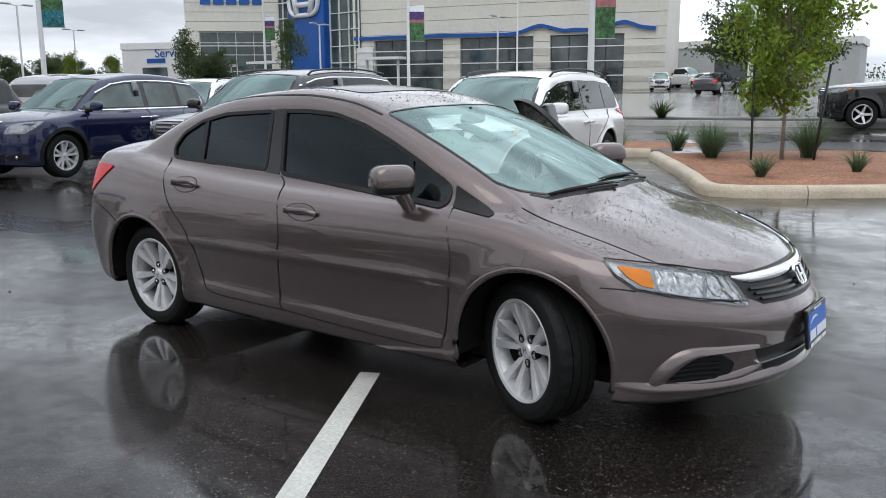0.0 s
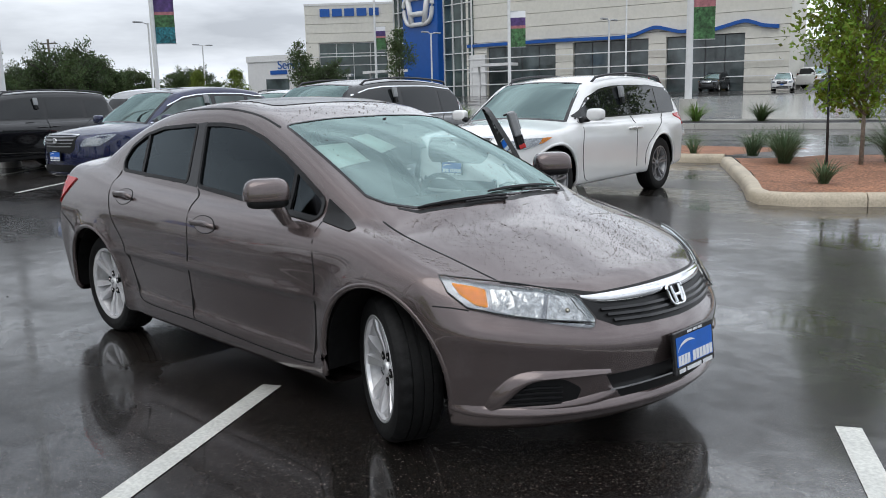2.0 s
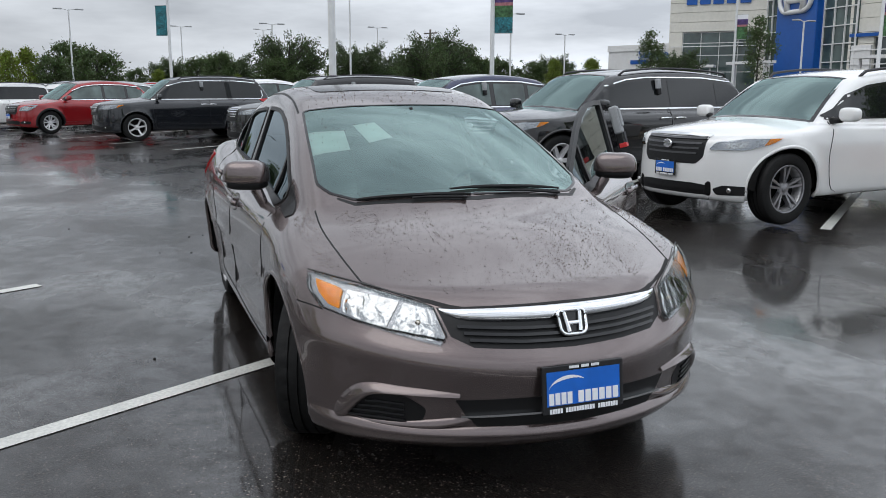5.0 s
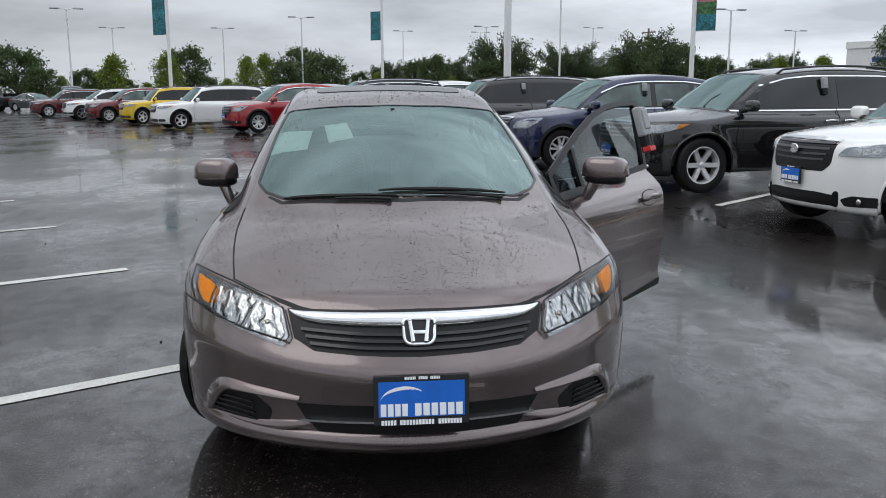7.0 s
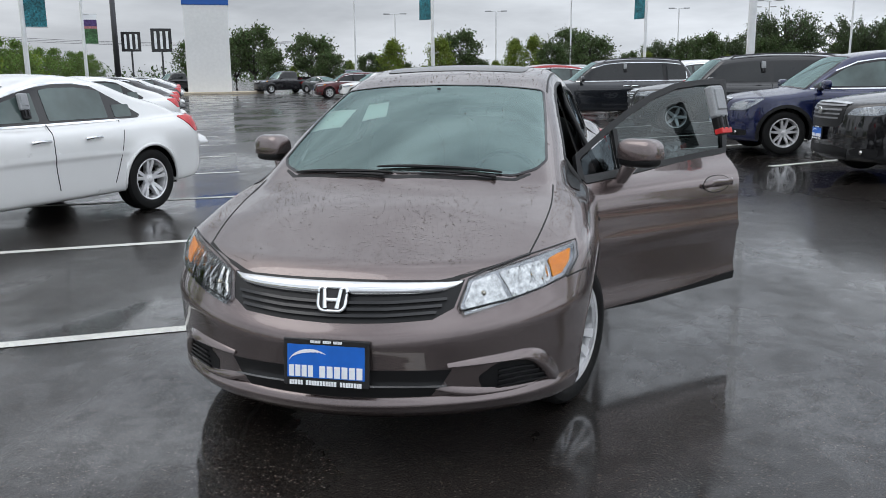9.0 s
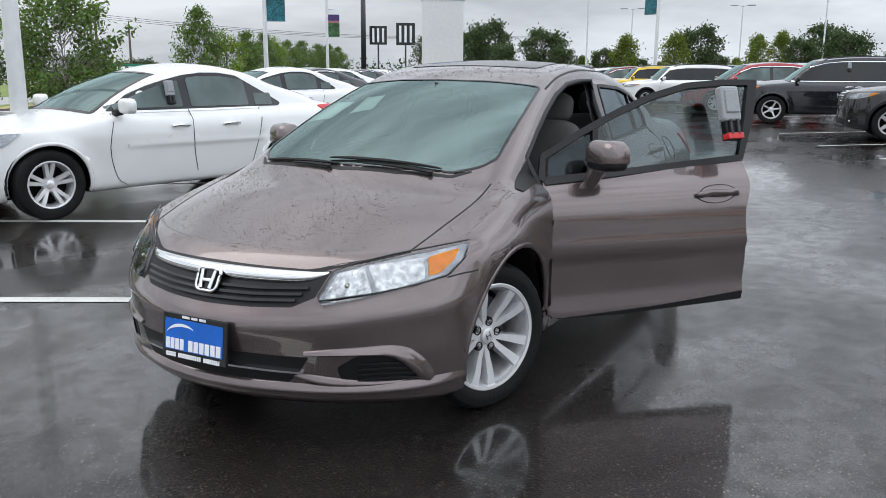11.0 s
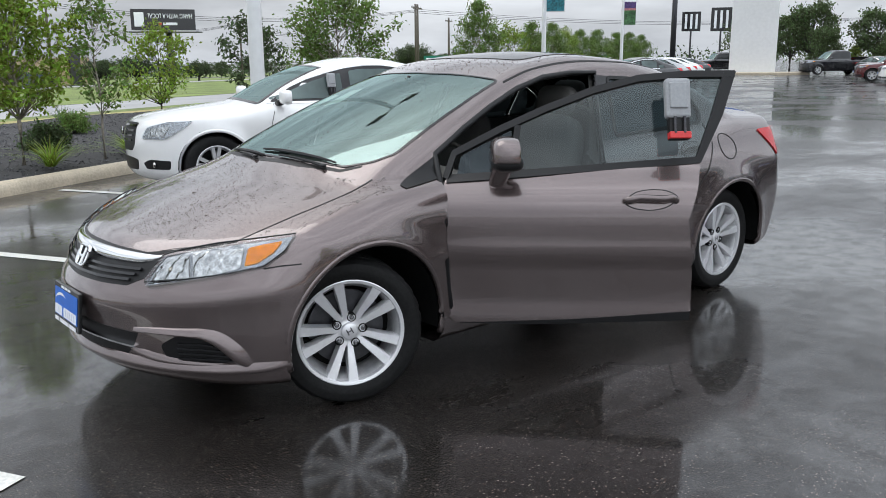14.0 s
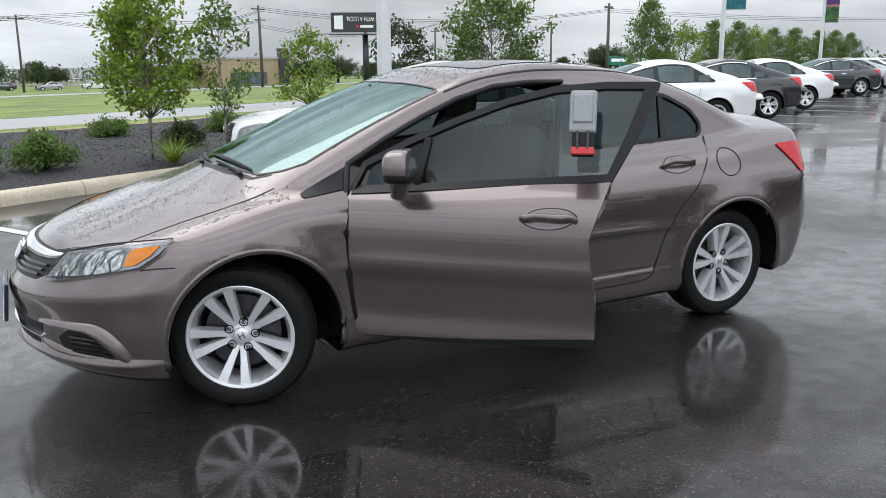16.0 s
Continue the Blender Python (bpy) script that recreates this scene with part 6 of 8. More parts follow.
        tl = [(tail + 0.42, s * (W - 0.03), zt_ + 0.05), (tail + 0.10, s * (W - 0.24), zt_ + 0.07), (tail + 0.05, s * (W - 0.28), zt_ - 0.12), (tail + 0.28, s * (W - 0.04), zt_ - 0.12)]
        patch("tail_light", tv, rounded(flat_in(tv, tl), 0.03, 2), RED_LENS, car, "red tail light", 0.010, 0.016, 0.08)
        if rails:
            bm = bmesh.new()
            p = vt_.lay(np.array([(x, s * (W - 0.33)) for x in np.linspace(top - 0.25, end + 0.05, 9)]), 0.045)
            g0 = vt_.lay(np.array([(top - 0.15, s * (W - 0.33)), (end, s * (W - 0.33))]), -0.01)
            tube(bm, [g0[0], *p, g0[1]], 0.017, 6)
            part("roof_rail", bm, DARK_METAL if rails == "dark" else ALLOY, car, smooth=True)
    # nose
    zg = bonnet - (0.15 if kind == "saloon" else 0.125)
    gw = W * (0.40 if kind == "saloon" else 0.47)
    gr = [(-gw, zg + 0.02), (gw, zg + 0.02), (gw * 0.97, zg - 0.20), (gw * 0.8, zg - 0.27), (-gw * 0.8, zg - 0.27), (-gw * 0.97, zg - 0.20)]
    g = patch("grille", vf_, rounded(gr, 0.025, 2), BLACK_PLASTIC, car, "dark grille", 0.004, 0.012, 0.04)
    if kind == "suv":
        patch("grille_trim", vf_, strip([(-gw * 1.02, zg + 0.012), (-gw * 0.5, zg + 0.022), (gw * 0.5, zg + 0.022), (gw * 1.02, zg + 0.012)], 0.020), CHROME, g, "bright trim along the top", 0.014, 0.012, 0.06)
    for k in range(4):
        z = zg - 0.01 - 0.05 * k
        w = gw * (0.95 - 0.05 * k)
        patch("grille_bar", vf_, strip([(-w, z), (0, z - 0.004), (w, z)], 0.020), grille_mat or CHROME, g, "", 0.013, 0.010, 0.06)
    lw = W * (0.45 if kind == "saloon" else 0.56)
    zl0 = 0.29 if kind == "saloon" else 0.25
    lo_ = [(-lw, 0.40), (-lw * 0.6, 0.42), (lw * 0.6, 0.42), (lw, 0.40), (lw * 0.94, zl0), (-lw * 0.94, zl0)]
    patch("lower_intake", vf_, rounded(lo_, 0.03, 2), BLACK_PLASTIC, car, "black lower intake", 0.004, 0.012, 0.06)
    q = vf_.lay(np.array([(0.0, zg - 0.08)]), 0.032)[0]
    bm = bmesh.new()
    lathe(bm, [(0.001, 0), (0.055, 0.0), (0.062, 0.008), (0.055, 0.014), (0.001, 0.014)], 24, "Z")
    bmesh.ops.transform(bm, matrix=Matrix.Translation(q) @ Matrix.Rotation(radians(90), 4, "Y") @ Matrix.Diagonal((0.75, 1.1, 1, 1)), verts=bm.verts[:])
    part("badge", bm, CHROME, g, "plain chrome badge", smooth=True, angle=40)
    if plate:
        q = vf_.lay(np.array([(0.0, 0.56)]), 0.03)[0]
        plate_of(car, Matrix.Translation(q))
    # tail
    rz = [(-W * 0.62, belt + 0.10), (W * 0.62, belt + 0.10), (W * 0.56, H - 0.26), (-W * 0.56, H - 0.26)]
    if kind == "suv":
        patch("rear_window", vk, rounded(rz, 0.05, 3), GLASS_DARKER, car, "dark rear window", 0.006, 0.012, 0.10)
    if kind == "saloon":
        bk = [(end - 0.10, -hw + 0.28), (end - 0.10, hw - 0.28), (tail + 0.50, hw - 0.18), (tail + 0.50, -hw + 0.18)]
        patch("rear_window", vt_, rounded(bk, 0.05, 3), GLASS_DARKER, car, "dark rear window", 0.004, 0.01, 0.10)
    if box_on_door:
        w_x = xm + 0.18
        q = bl.lay(np.array([(w_x, min(zt(w_x), H - 0.15) - 0.10)]), 0.045)[0]
        lockbox(m @ Matrix.Translation(q) @ Matrix.Rotation(radians(180), 4, "Z") @ Matrix.Rotation(radians(-12), 4, "X") @ Matrix.Scale(0.9, 4), "small grey key lockbox hung on a car window", False)
    if kind == "pickup":
        bm = bmesh.new()
        box(bm, ((tail + end) / 2 - 0.06, 0, belt + 0.02), (end - tail - 0.22, 2 * W - 0.34, 0.30))
        part("load_bed", bm, UNDER, car)
    return car


def recolour(car, color, label, metal=0.25):
    """Gives a copy its own paint."""
    pm_ = paint("car_paint_" + "_".join(f"{int(v * 999):03d}" for v in color), color, metal)
    for o in car.children_recursive:
        for s in o.material_slots:
            if s.material and "_paint_" in s.material.name:
                s.link = "OBJECT"
                s.material = pm_
    tagged(car, label)
    return car


GLASS_SIDE = mat("dark_side_glass", (0.010, 0.012, 0.013), 0.03, spec=0.45, grain=0.1, scale=2)
GLASS_GREEN = mat("green_side_glass", (0.075, 0.105, 0.100), 0.03, spec=0.5, grain=0.4, scale=1.5, big=0.3)
GLASS_DARKER = mat("dark_rear_glass", (0.010, 0.012, 0.013), 0.04, spec=0.6, grain=0.1, scale=2)
BLACK_RIM = mat("dark_alloy", (0.10, 0.10, 0.105), 0.3, 0.7, grain=0.1, scale=40)
MACHINED = mat("machined_alloy", (0.26, 0.26, 0.27), 0.30, 0.7, grain=0.2, scale=12)


def stand(x, y, yaw):
    """A car's place: the middle between its axles, on the ground."""
    return pose(x, y, float(land(x, y)), 0, 0, yaw)


def by_front_wheel(x, y, yaw, xf, W, side_=1):
    """Places a car by the ground point under its front wheel on one side."""
    a = radians(yaw)
    lx, ly = xf, side_ * (W - 0.1)
    return stand(x - lx * math.cos(a) + ly * math.sin(a), y - lx * math.sin(a) - ly * math.cos(a), yaw)


WHITE = (0.78, 0.78, 0.77)
BLACKC = (0.006, 0.006, 0.007)
# spec: xf, xr, r, nose, tail, W, H, belt, cowl, top, end, bonnet, kind
MPV = (1.395, -1.395, 0.372, 2.17, -2.50, 0.96, 1.625, 1.03, 1.02, 0.22, -1.95, 1.01, "suv")
BIG = (1.51, -1.51, 0.372, 2.42, -2.66, 0.99, 1.69, 1.06, 1.22, 0.40, -2.05, 1.04, "suv")
CROSS = (1.31, -1.31, 0.350, 2.20, -2.33, 0.91, 1.66, 1.02, 1.08, 0.22, -1.65, 1.00, "suv")
BOXY = (1.445, -1.445, 0.355, 2.36, -2.52, 0.92, 1.70, 1.05, 1.10, 0.42, -2.10, 1.05, "suv")
COMPACT = (1.34, -1.34, 0.328, 2.13, -2.33, 0.895, 1.440, 0.935, 0.95, 0.06, -1.00, 0.905, "saloon")
TRUCK = (1.80, -1.80, 0.39, 2.75, -3.05, 1.0, 1.92, 1.22, 1.15, 0.45, -0.95, 1.20, "pickup")
FACING = "cars parked in the facing row"
white_suv = vehicle("people_carrier", "white three-row people carrier with black and silver wheels, wet", FACING, by_front_wheel(-2.25, 4.93, -84, 1.395, 0.96), WHITE, MPV, MACHINED, 0.035, "dark", False, False, (10, 0.30, 0.026, 0.034), plate=True, metal=0.05, grille_mat=BLACK_RIM)
black_suv = vehicle("large_crossover", "black three-row crossover with bright wheels and chrome grille", FACING, by_front_wheel(-6.05, 4.40, -80, 1.51, 0.99), BLACKC, BIG, ALLOY, 0.045, "dark", True, False, (6, 0.0, 0.07, 0.06), plate=True, grille_mat=MACHINED)
blue_suv = vehicle("crossover", "dark blue crossover with chrome window line, rain-wet", FACING, by_front_wheel(-9.75, 3.40, -80, 1.31, 0.91), (0.006, 0.011, 0.055), CROSS, ALLOY, 0.04, False, True, True, (10, 0.16, 0.045, 0.04), plate=True, metal=0.4, amber=False, grille_mat=MACHINED)
journey = vehicle("crossover", "black boxy crossover with five-spoke wheels and roof rails", FACING, by_front_wheel(-14.6, 1.95, -81, 1.445, 0.92), BLACKC, BOXY, ALLOY, 0.045, "dark", False, True, (5, 0.0, 0.08, 0.05))
pilot = vehicle("large_crossover", "black three-row crossover with a chrome window line", FACING, by_front_wheel(-19.85, -0.98, -80, 1.41, 0.98), (0.012, 0.014, 0.018), (1.41, -1.41, 0.37, 2.40, -2.54, 0.98, 1.76, 1.09, 1.15, 0.36, -2.0, 1.09, "suv"), ALLOY, 0.05, "dark", True, False, (5, 0.3, 0.05, 0.04))


def again(src, label, x, y, yaw, color, scale=(1, 1, 1), group=FACING, metal=0.25):
    c = copy_thing(src, stand(x, y, yaw))
    c.scale = scale
    tagged(c, group=group)
    return recolour(c, color, label, metal)


a_ = radians(-62)
fx = lambda x, y, xf=1.31, W=0.91: (x - xf * math.cos(a_) + W * math.sin(a_), y - xf * math.sin(a_) - W * math.cos(a_))
again(blue_suv, "red crossover with dark wheels", *fx(-25.0, -3.4), -62, (0.28, 0.008, 0.012), (1.02, 1, 1.02))
again(journey, "white off-road crossover with black arch trims", *fx(-28.7, -6.7), -62, WHITE, (0.95, 1, 0.98), metal=0.05)
again(journey, "yellow boxy small crossover", *fx(-34.4, -9.6), -62, (0.62, 0.42, 0.01), (0.85, 0.95, 0.98))
again(blue_suv, "dark red crossover with bright wheels", *fx(-37.9, -11.95), -62, (0.14, 0.01, 0.014))
again(black_suv, "dark red estate crossover", *fx(-47.3, -17.8), -62, (0.09, 0.01, 0.012), (0.95, 0.95, 0.97))
again(white_suv, "white crossover seen across the car park", *fx(-41.7, -14.3), -62, WHITE, (0.98, 1, 1), metal=0.05)
# a second row behind the first
SECOND = "cars in the rows behind"
for i, (col, lab, src, sc) in enumerate((
        (WHITE, "white crossover in the second row", white_suv, (0.95, 0.95, 0.95)), ((0.30, 0.31, 0.32), "silver-grey crossover in the second row", blue_suv, (1, 1, 1)),
        ((0.35, 0.36, 0.38), "silver crossover in the second row", blue_suv, (1, 1, 1)), ((0.04, 0.04, 0.045), "dark grey crossover in the second row", pilot, (1, 1, 1)),
        (WHITE, "white crossover in the second row", blue_suv, (1, 1, 1)), ((0.38, 0.40, 0.42), "silver people carrier in the second row", white_suv, (1, 1, 1)),
        ((0.05, 0.05, 0.055), "dark crossover in the second row", journey, (1, 1, 1)), ((0.42, 0.43, 0.44), "pale grey crossover in the second row", blue_suv, (1, 1, 1)),
        (WHITE, "white people carrier in the second row", white_suv, (1, 1, 1)), ((0.16, 0.17, 0.18), "grey crossover in the second row", pilot, (1, 1, 1)),
        ((0.02, 0.03, 0.08), "blue crossover in the second row", blue_suv, (1, 1, 1)), ((0.40, 0.41, 0.42), "silver crossover in the second row", journey, (1, 1, 1)),
        ((0.26, 0.01, 0.015), "red people carrier in the second row", white_suv, (1, 1, 1)), (WHITE, "white crossover in the second row", blue_suv, (1, 1, 1)))):
    p = Vector((-14.5, 9.6)) + Vector((-0.87, -0.49)) * (3.0 * i)
    again(src, lab, p.x, p.y, 118 if i % 3 else -62, col, sc, SECOND)
for i, (col, lab, src) in enumerate(((WHITE, "white crossover far off", blue_suv), ((0.05, 0.05, 0.055), "dark crossover far off", journey), ((0.40, 0.41, 0.42), "silver people carrier far off", white_suv), ((0.3, 0.012, 0.016), "red crossover far off", blue_suv),
        (WHITE, "white people carrier far off", white_suv), ((0.10, 0.10, 0.11), "grey crossover far off", pilot), (WHITE, "white crossover far off", journey), ((0.03, 0.04, 0.09), "blue crossover far off", blue_suv), (WHITE, "white crossover far off", white_suv))):
    p = Vector((-40.0, 9.0)) + Vector((-0.87, -0.49)) * (5.2 * i)
    again(src, lab, p.x, p.y, 118, col, (1, 1, 1), SECOND)

# the white saloon and the row beyond it
cz = (Vector((-0.68, -4.68)) + Vector((-3.29, -4.04))) / 2
ha = radians(-13.8)
cz -= Vector((-math.sin(ha), math.cos(ha))) * 0.80
cruze = vehicle("saloon_car", "white four-door saloon with five-spoke wheels, parked at the kerb", "", stand(cz.x, cz.y, -13.8), WHITE, COMPACT, ALLOY, 0.035, False, True, False, (10, 0.26, 0.040, 0.042), metal=0.05, amber=False, grille_mat=BLACK_GLOSS)
ROW = "saloons parked beside the bark bed"
for i, (col, lab) in enumerate(((WHITE, "white saloon with red tail lights, rain-wet"), ((0.02, 0.02, 0.022), "black saloon with bright wheels"), (WHITE, "white saloon with multi-spoke wheels"), ((0.03, 0.03, 0.032), "dark grey four-door saloon, wet"),
                                 ((0.45, 0.46, 0.47), "silver four-door saloon, wet"), (WHITE, "white saloon at the row's far end"), (WHITE, "white coupe at the row's far end"), ((0.05, 0.05, 0.055), "dark saloon at the row's far end"))):
    d = (7.3, 11.8, 16.35, 27.2, 31.7, 36.2, 40.8, 49.0)[i]
    p = Vector((-3.11, -6.08)) + Vector((-0.872, -0.49)) * d
    again(cruze, lab, p.x, p.y, -22, col, (1.02, 1, 1.0), ROW)
# pickups and cars by the white pylon
pickup = vehicle("pickup_truck", "dark pickup truck standing side-on far off", "pickups by the pylon", stand(-66, -29, -35), (0.015, 0.015, 0.017), TRUCK, ALLOY, 0.06, False, False, False, box_on_door=False)
again(pickup, "dark blue pickup truck far off", -63, -21.5, 25, (0.015, 0.022, 0.06), (1, 1, 1), "pickups by the pylon")
again(pickup, "black pickup truck behind the pylon", -72, -43, -35, (0.012, 0.012, 0.014), (1, 1, 1), "pickups by the pylon")
again(cruze, "dark saloon far off beside the pickups", -66, -25.2, 60, (0.10, 0.11, 0.11), (1, 1, 1), "pickups by the pylon")

# ---------------------------------------------------------------- the showroom
CREAM = mat("cream_wall_panel", (0.70, 0.68, 0.61), 0.6, grain=0.05, scale=3, big=0.05, big_scale=0.2)
WHITE_WALL = mat("white_wall", (0.72, 0.72, 0.71), 0.55, grain=0.04, scale=4, big=0.04, big_scale=0.3)
BLUE_PANEL = mat("blue_panel", (0.005, 0.085, 0.36), 0.3, grain=0.05, scale=2, big=0.06, big_scale=0.3)
# showroom glass: base colour lightened to stand in for bright reflections
SHOP_GLASS = mat("showroom_glass", (0.075, 0.095, 0.098), 0.04, spec=0.9, grain=0.5, scale=0.25, big=0.5, big_scale=0.6)
GREEN_GLASS = mat("greenish_glass", (0.05, 0.075, 0.07), 0.04, spec=0.8, grain=0.4, scale=0.3, big=0.3, big_scale=0.8)
WHITE_FRAME = mat("white_frame", (0.75, 0.75, 0.74), 0.4, grain=0.05, scale=5)


class Facade:
    """A wall's own frame: u along it, out from it, z up from the world's level."""

    def __init__(self, a, b):
        a, b = Vector(a), Vector(b)
        d = (b - a).normalized()
        n = Vector((-d.y, d.x))
        if n.dot(-a) < 0:
            n = -n
        self.length = (b - a).length
        self.m = Matrix(((d.x, n.x, 0, a.x), (d.y, n.y, 0, a.y), (0, 0, 1, 0), (0, 0, 0, 1)))

    def block(self, name, u0, u1, z0, z1, o0, o1, material, parent, label="", bevel=0.0):
        bm = bmesh.new()
        box(bm, ((u0 + u1) / 2, (o0 + o1) / 2, (z0 + z1) / 2), (abs(u1 - u0), abs(o1 - o0), z1 - z0), self.m, bevel)
        return part(name, bm, material, parent, label)


showroom = thing("showroom_building", "cream panelled car showroom with a blue wave band and glass tower", "building")
FR, FT, FL_, FS = Facade((-27.9, 72.1), (-60.0, 65.2)), Facade((-60.0, 65.2), (-73.3, 66.8)), Facade((-73.3, 66.8), (-81.2, 59.7)), Facade((-82.3, 60.9), (-91.0, 57.5))
BAYS = ((3.7, 10.9), (12.6, 20.4), (22.3, 30.3))
wall = FR.block("wall", 0.0, FR.length, 0.6, 13.0, -8.0, -0.55, CREAM, showroom, "cream wall")
z = 7.05
while z < 12.9:
    FR.block("wall_panel", -0.15, FR.length, z, min(z + 1.27, 13.0), -0.55, 0.0, CREAM, showroom)
    z += 1.31
FR.block("parapet", -0.2, FR.length, 12.92, 13.2, -0.6, 0.06, WHITE_FRAME, showroom)
piers = (-0.15, 3.7), (10.9, 12.6), (20.4, 22.3), (30.3, FR.length)
for u0, u1 in piers:
    z = 0.8
    while z < 6.9:
        FR.block("wall_panel", u0, u1, z, min(z + 1.25, 7.0), -0.55, -0.02, CREAM, showroom)
        z += 1.29
for u0, u1 in BAYS:
    w = FR.block("window", u0, u1, 0.8, 6.5, -0.54, -0.42, DARK_METAL, showroom, "tall showroom window")
    FR.block("lintel", u0, u1, 6.5, 7.02, -0.55, -0.04, CREAM, showroom)
    n = 4
    for i in range(n):
        a, b = u0 + (u1 - u0) * i / n, u0 + (u1 - u0) * (i + 1) / n
        FR.block("pane", a + 0.05, b - 0.05, 0.9, 3.9, -0.41, -0.38, SHOP_GLASS, w, "dark reflecting glass")
        FR.block("pane", a + 0.05, b - 0.05, 4.0, 6.42, -0.41, -0.38, SHOP_GLASS, w, "dark reflecting glass")
for z in (2.6, 3.95, 5.3):
    FR.block("rail", 0.3, FR.length - 0.3, z, z + 0.10, 0.25, 0.37, WHITE_FRAME, showroom, "white sunshade rail")
FR.block("door_frame", 30.35, 32.3, 1.2, 5.8, -0.02, 0.3, WHITE_FRAME, showroom, "white entrance frame")
# the blue wave band
wave = [(32.6, 6.75), (27.0, 6.78), (22.2, 6.80), (17.3, 6.72), (15.2, 6.72), (14.0, 6.85), (12.1, 7.42), (10.9, 7.25), (9.6, 6.92), (8.3, 6.95), (6.6, 6.90), (5.2, 7.2), (3.8, 7.5), (2.9, 7.3), (2.1, 7.02), (0.8, 6.85)]
wl_ = smooth_line(wave, 5)
bm = bmesh.new()
last = None
for u, z in wl_:
    q = [bm.verts.new(FR.m @ Vector((u, o, z + h))) for o, h in ((0.03, -0.16), (0.30, -0.16), (0.30, 0.16), (0.03, 0.16))]
    if last:
        for j in range(4):
            bm.faces.new((last[j], last[(j + 1) % 4], q[(j + 1) % 4], q[j]))
    else:
        bm.faces.new(q)
    last = q
bm.faces.new(last)
part("wave_band", bm, BLUE_PANEL, showroom, "blue band that waves along the front")
# tower
FT.block("tower_core", 0.0, FT.length, 1.0, 14.6, -8, -0.7, CREAM, showroom)
blue = FT.block("blue_tower", 3.9, 10.4, 1.2, 15.4, -0.7, 0.9, BLUE_PANEL, showroom, "tall blue panel", 0.1)
bm = bmesh.new()
tube(bm, [FT.m @ Vector((u, 1.05, z)) for u, z in rounded([(4.3, 12.5), (10.0, 12.5), (9.5, 9.6), (4.8, 9.6)], 1.2, 6)], 0.26, 8, True)
part("emblem_ring", bm, WHITE_FRAME, blue, "plain white rounded ring", smooth=True)
bm = bmesh.new()
for u0, u1 in ((5.35, 5.95), (8.95, 8.35)):
    tube(bm, [FT.m @ Vector((u0, 1.05, 12.35)), FT.m @ Vector((u1, 1.05, 9.75))], 0.34, 8)
tube(bm, [FT.m @ Vector((5.9, 1.05, 10.75)), FT.m @ Vector((8.4, 1.05, 10.75))], 0.3, 8)
part("emblem_shape", bm, WHITE_FRAME, blue, "plain white shape", smooth=True)
for u0, u1 in ((-0.9, 3.85), (10.45, 13.4)):
    cw = FT.block("curtain_wall", u0, u1, 1.2, 13.6, -0.68, -0.1, GREEN_GLASS, showroom, "greenish glass curtain wall")
    n = 3
    for i in range(n + 1):
        u = u0 + (u1 - u0) * i / n
        FT.block("mullion", u - 0.05, u + 0.05, 1.2, 13.6, -0.1, 0.06, WHITE_FRAME, cw)
    for z in np.arange(2.6, 13.7, 1.75):
        FT.block("transom", u0, u1, z - 0.05, z + 0.05, -0.1, 0.05, WHITE_FRAME, cw)
# left block with lettering as plain blue bars
FL_.block("wall", 0.0, FL_.length, 1.2, 12.6, -8, -0.4, CREAM, showroom, "cream wall")
for z in np.arange(8.25, 12.5, 1.09):
    FL_.block("wall_panel", -0.1, FL_.length + 0.1, z, z + 1.05, -0.4, 0.0, CREAM, showroom)
FL_.block("parapet", -0.1, FL_.length + 0.15, 12.55, 12.8, -0.5, 0.06, WHITE_FRAME, showroom)
for u0, u1 in ((-0.1, 0.9), (9.2, FL_.length + 0.1)):
    FL_.block("wall_panel", u0, u1, 1.2, 8.22, -0.4, -0.02, CREAM, showroom)
w = FL_.block("window", 0.9, 9.2, 1.4, 8.2, -0.39, -0.3, WHITE_FRAME, showroom, "tall showroom window")
for i in range(4):
    for z0, z1 in ((1.5, 3.6), (3.7, 5.5), (5.6, 6.9), (7.0, 8.1)):
        FL_.block("pane", 0.95 + 2.06 * i, 2.93 + 2.06 * i, z0, z1, -0.3, -0.27, GREEN_GLASS, w, "greenish reflecting glass")
FL_.block("rail", 0.2, FL_.length - 0.2, 6.5, 6.6, 0.2, 0.3, WHITE_FRAME, showroom)
for i in range(5):
    u = 1.75 + 1.48 * i
    FL_.block("lettering_bar", u, u + 1.18, 11.25, 12.15, 0.02, 0.14, BLUE_PANEL, showroom, "blue sign bar")
# service wing
FS.block("wall", 0.0, FS.length, 1.2, 6.4, -9, 0.0, WHITE_WALL, showroom, "white wall of the service wing")
FS.block("parapet", -0.1, FS.length + 0.1, 6.35, 7.1, -9, 0.12, WHITE_FRAME, showroom)
FS.block("service_door", 3.2, 6.6, 1.3, 4.2, 0.0, 0.06, SHOP_GLASS, showroom, "dark service door")
FS.block("sign_bar", 3.4, 5.9, 4.75, 5.25, 0.0, 0.08, BLUE_PANEL, showroom)


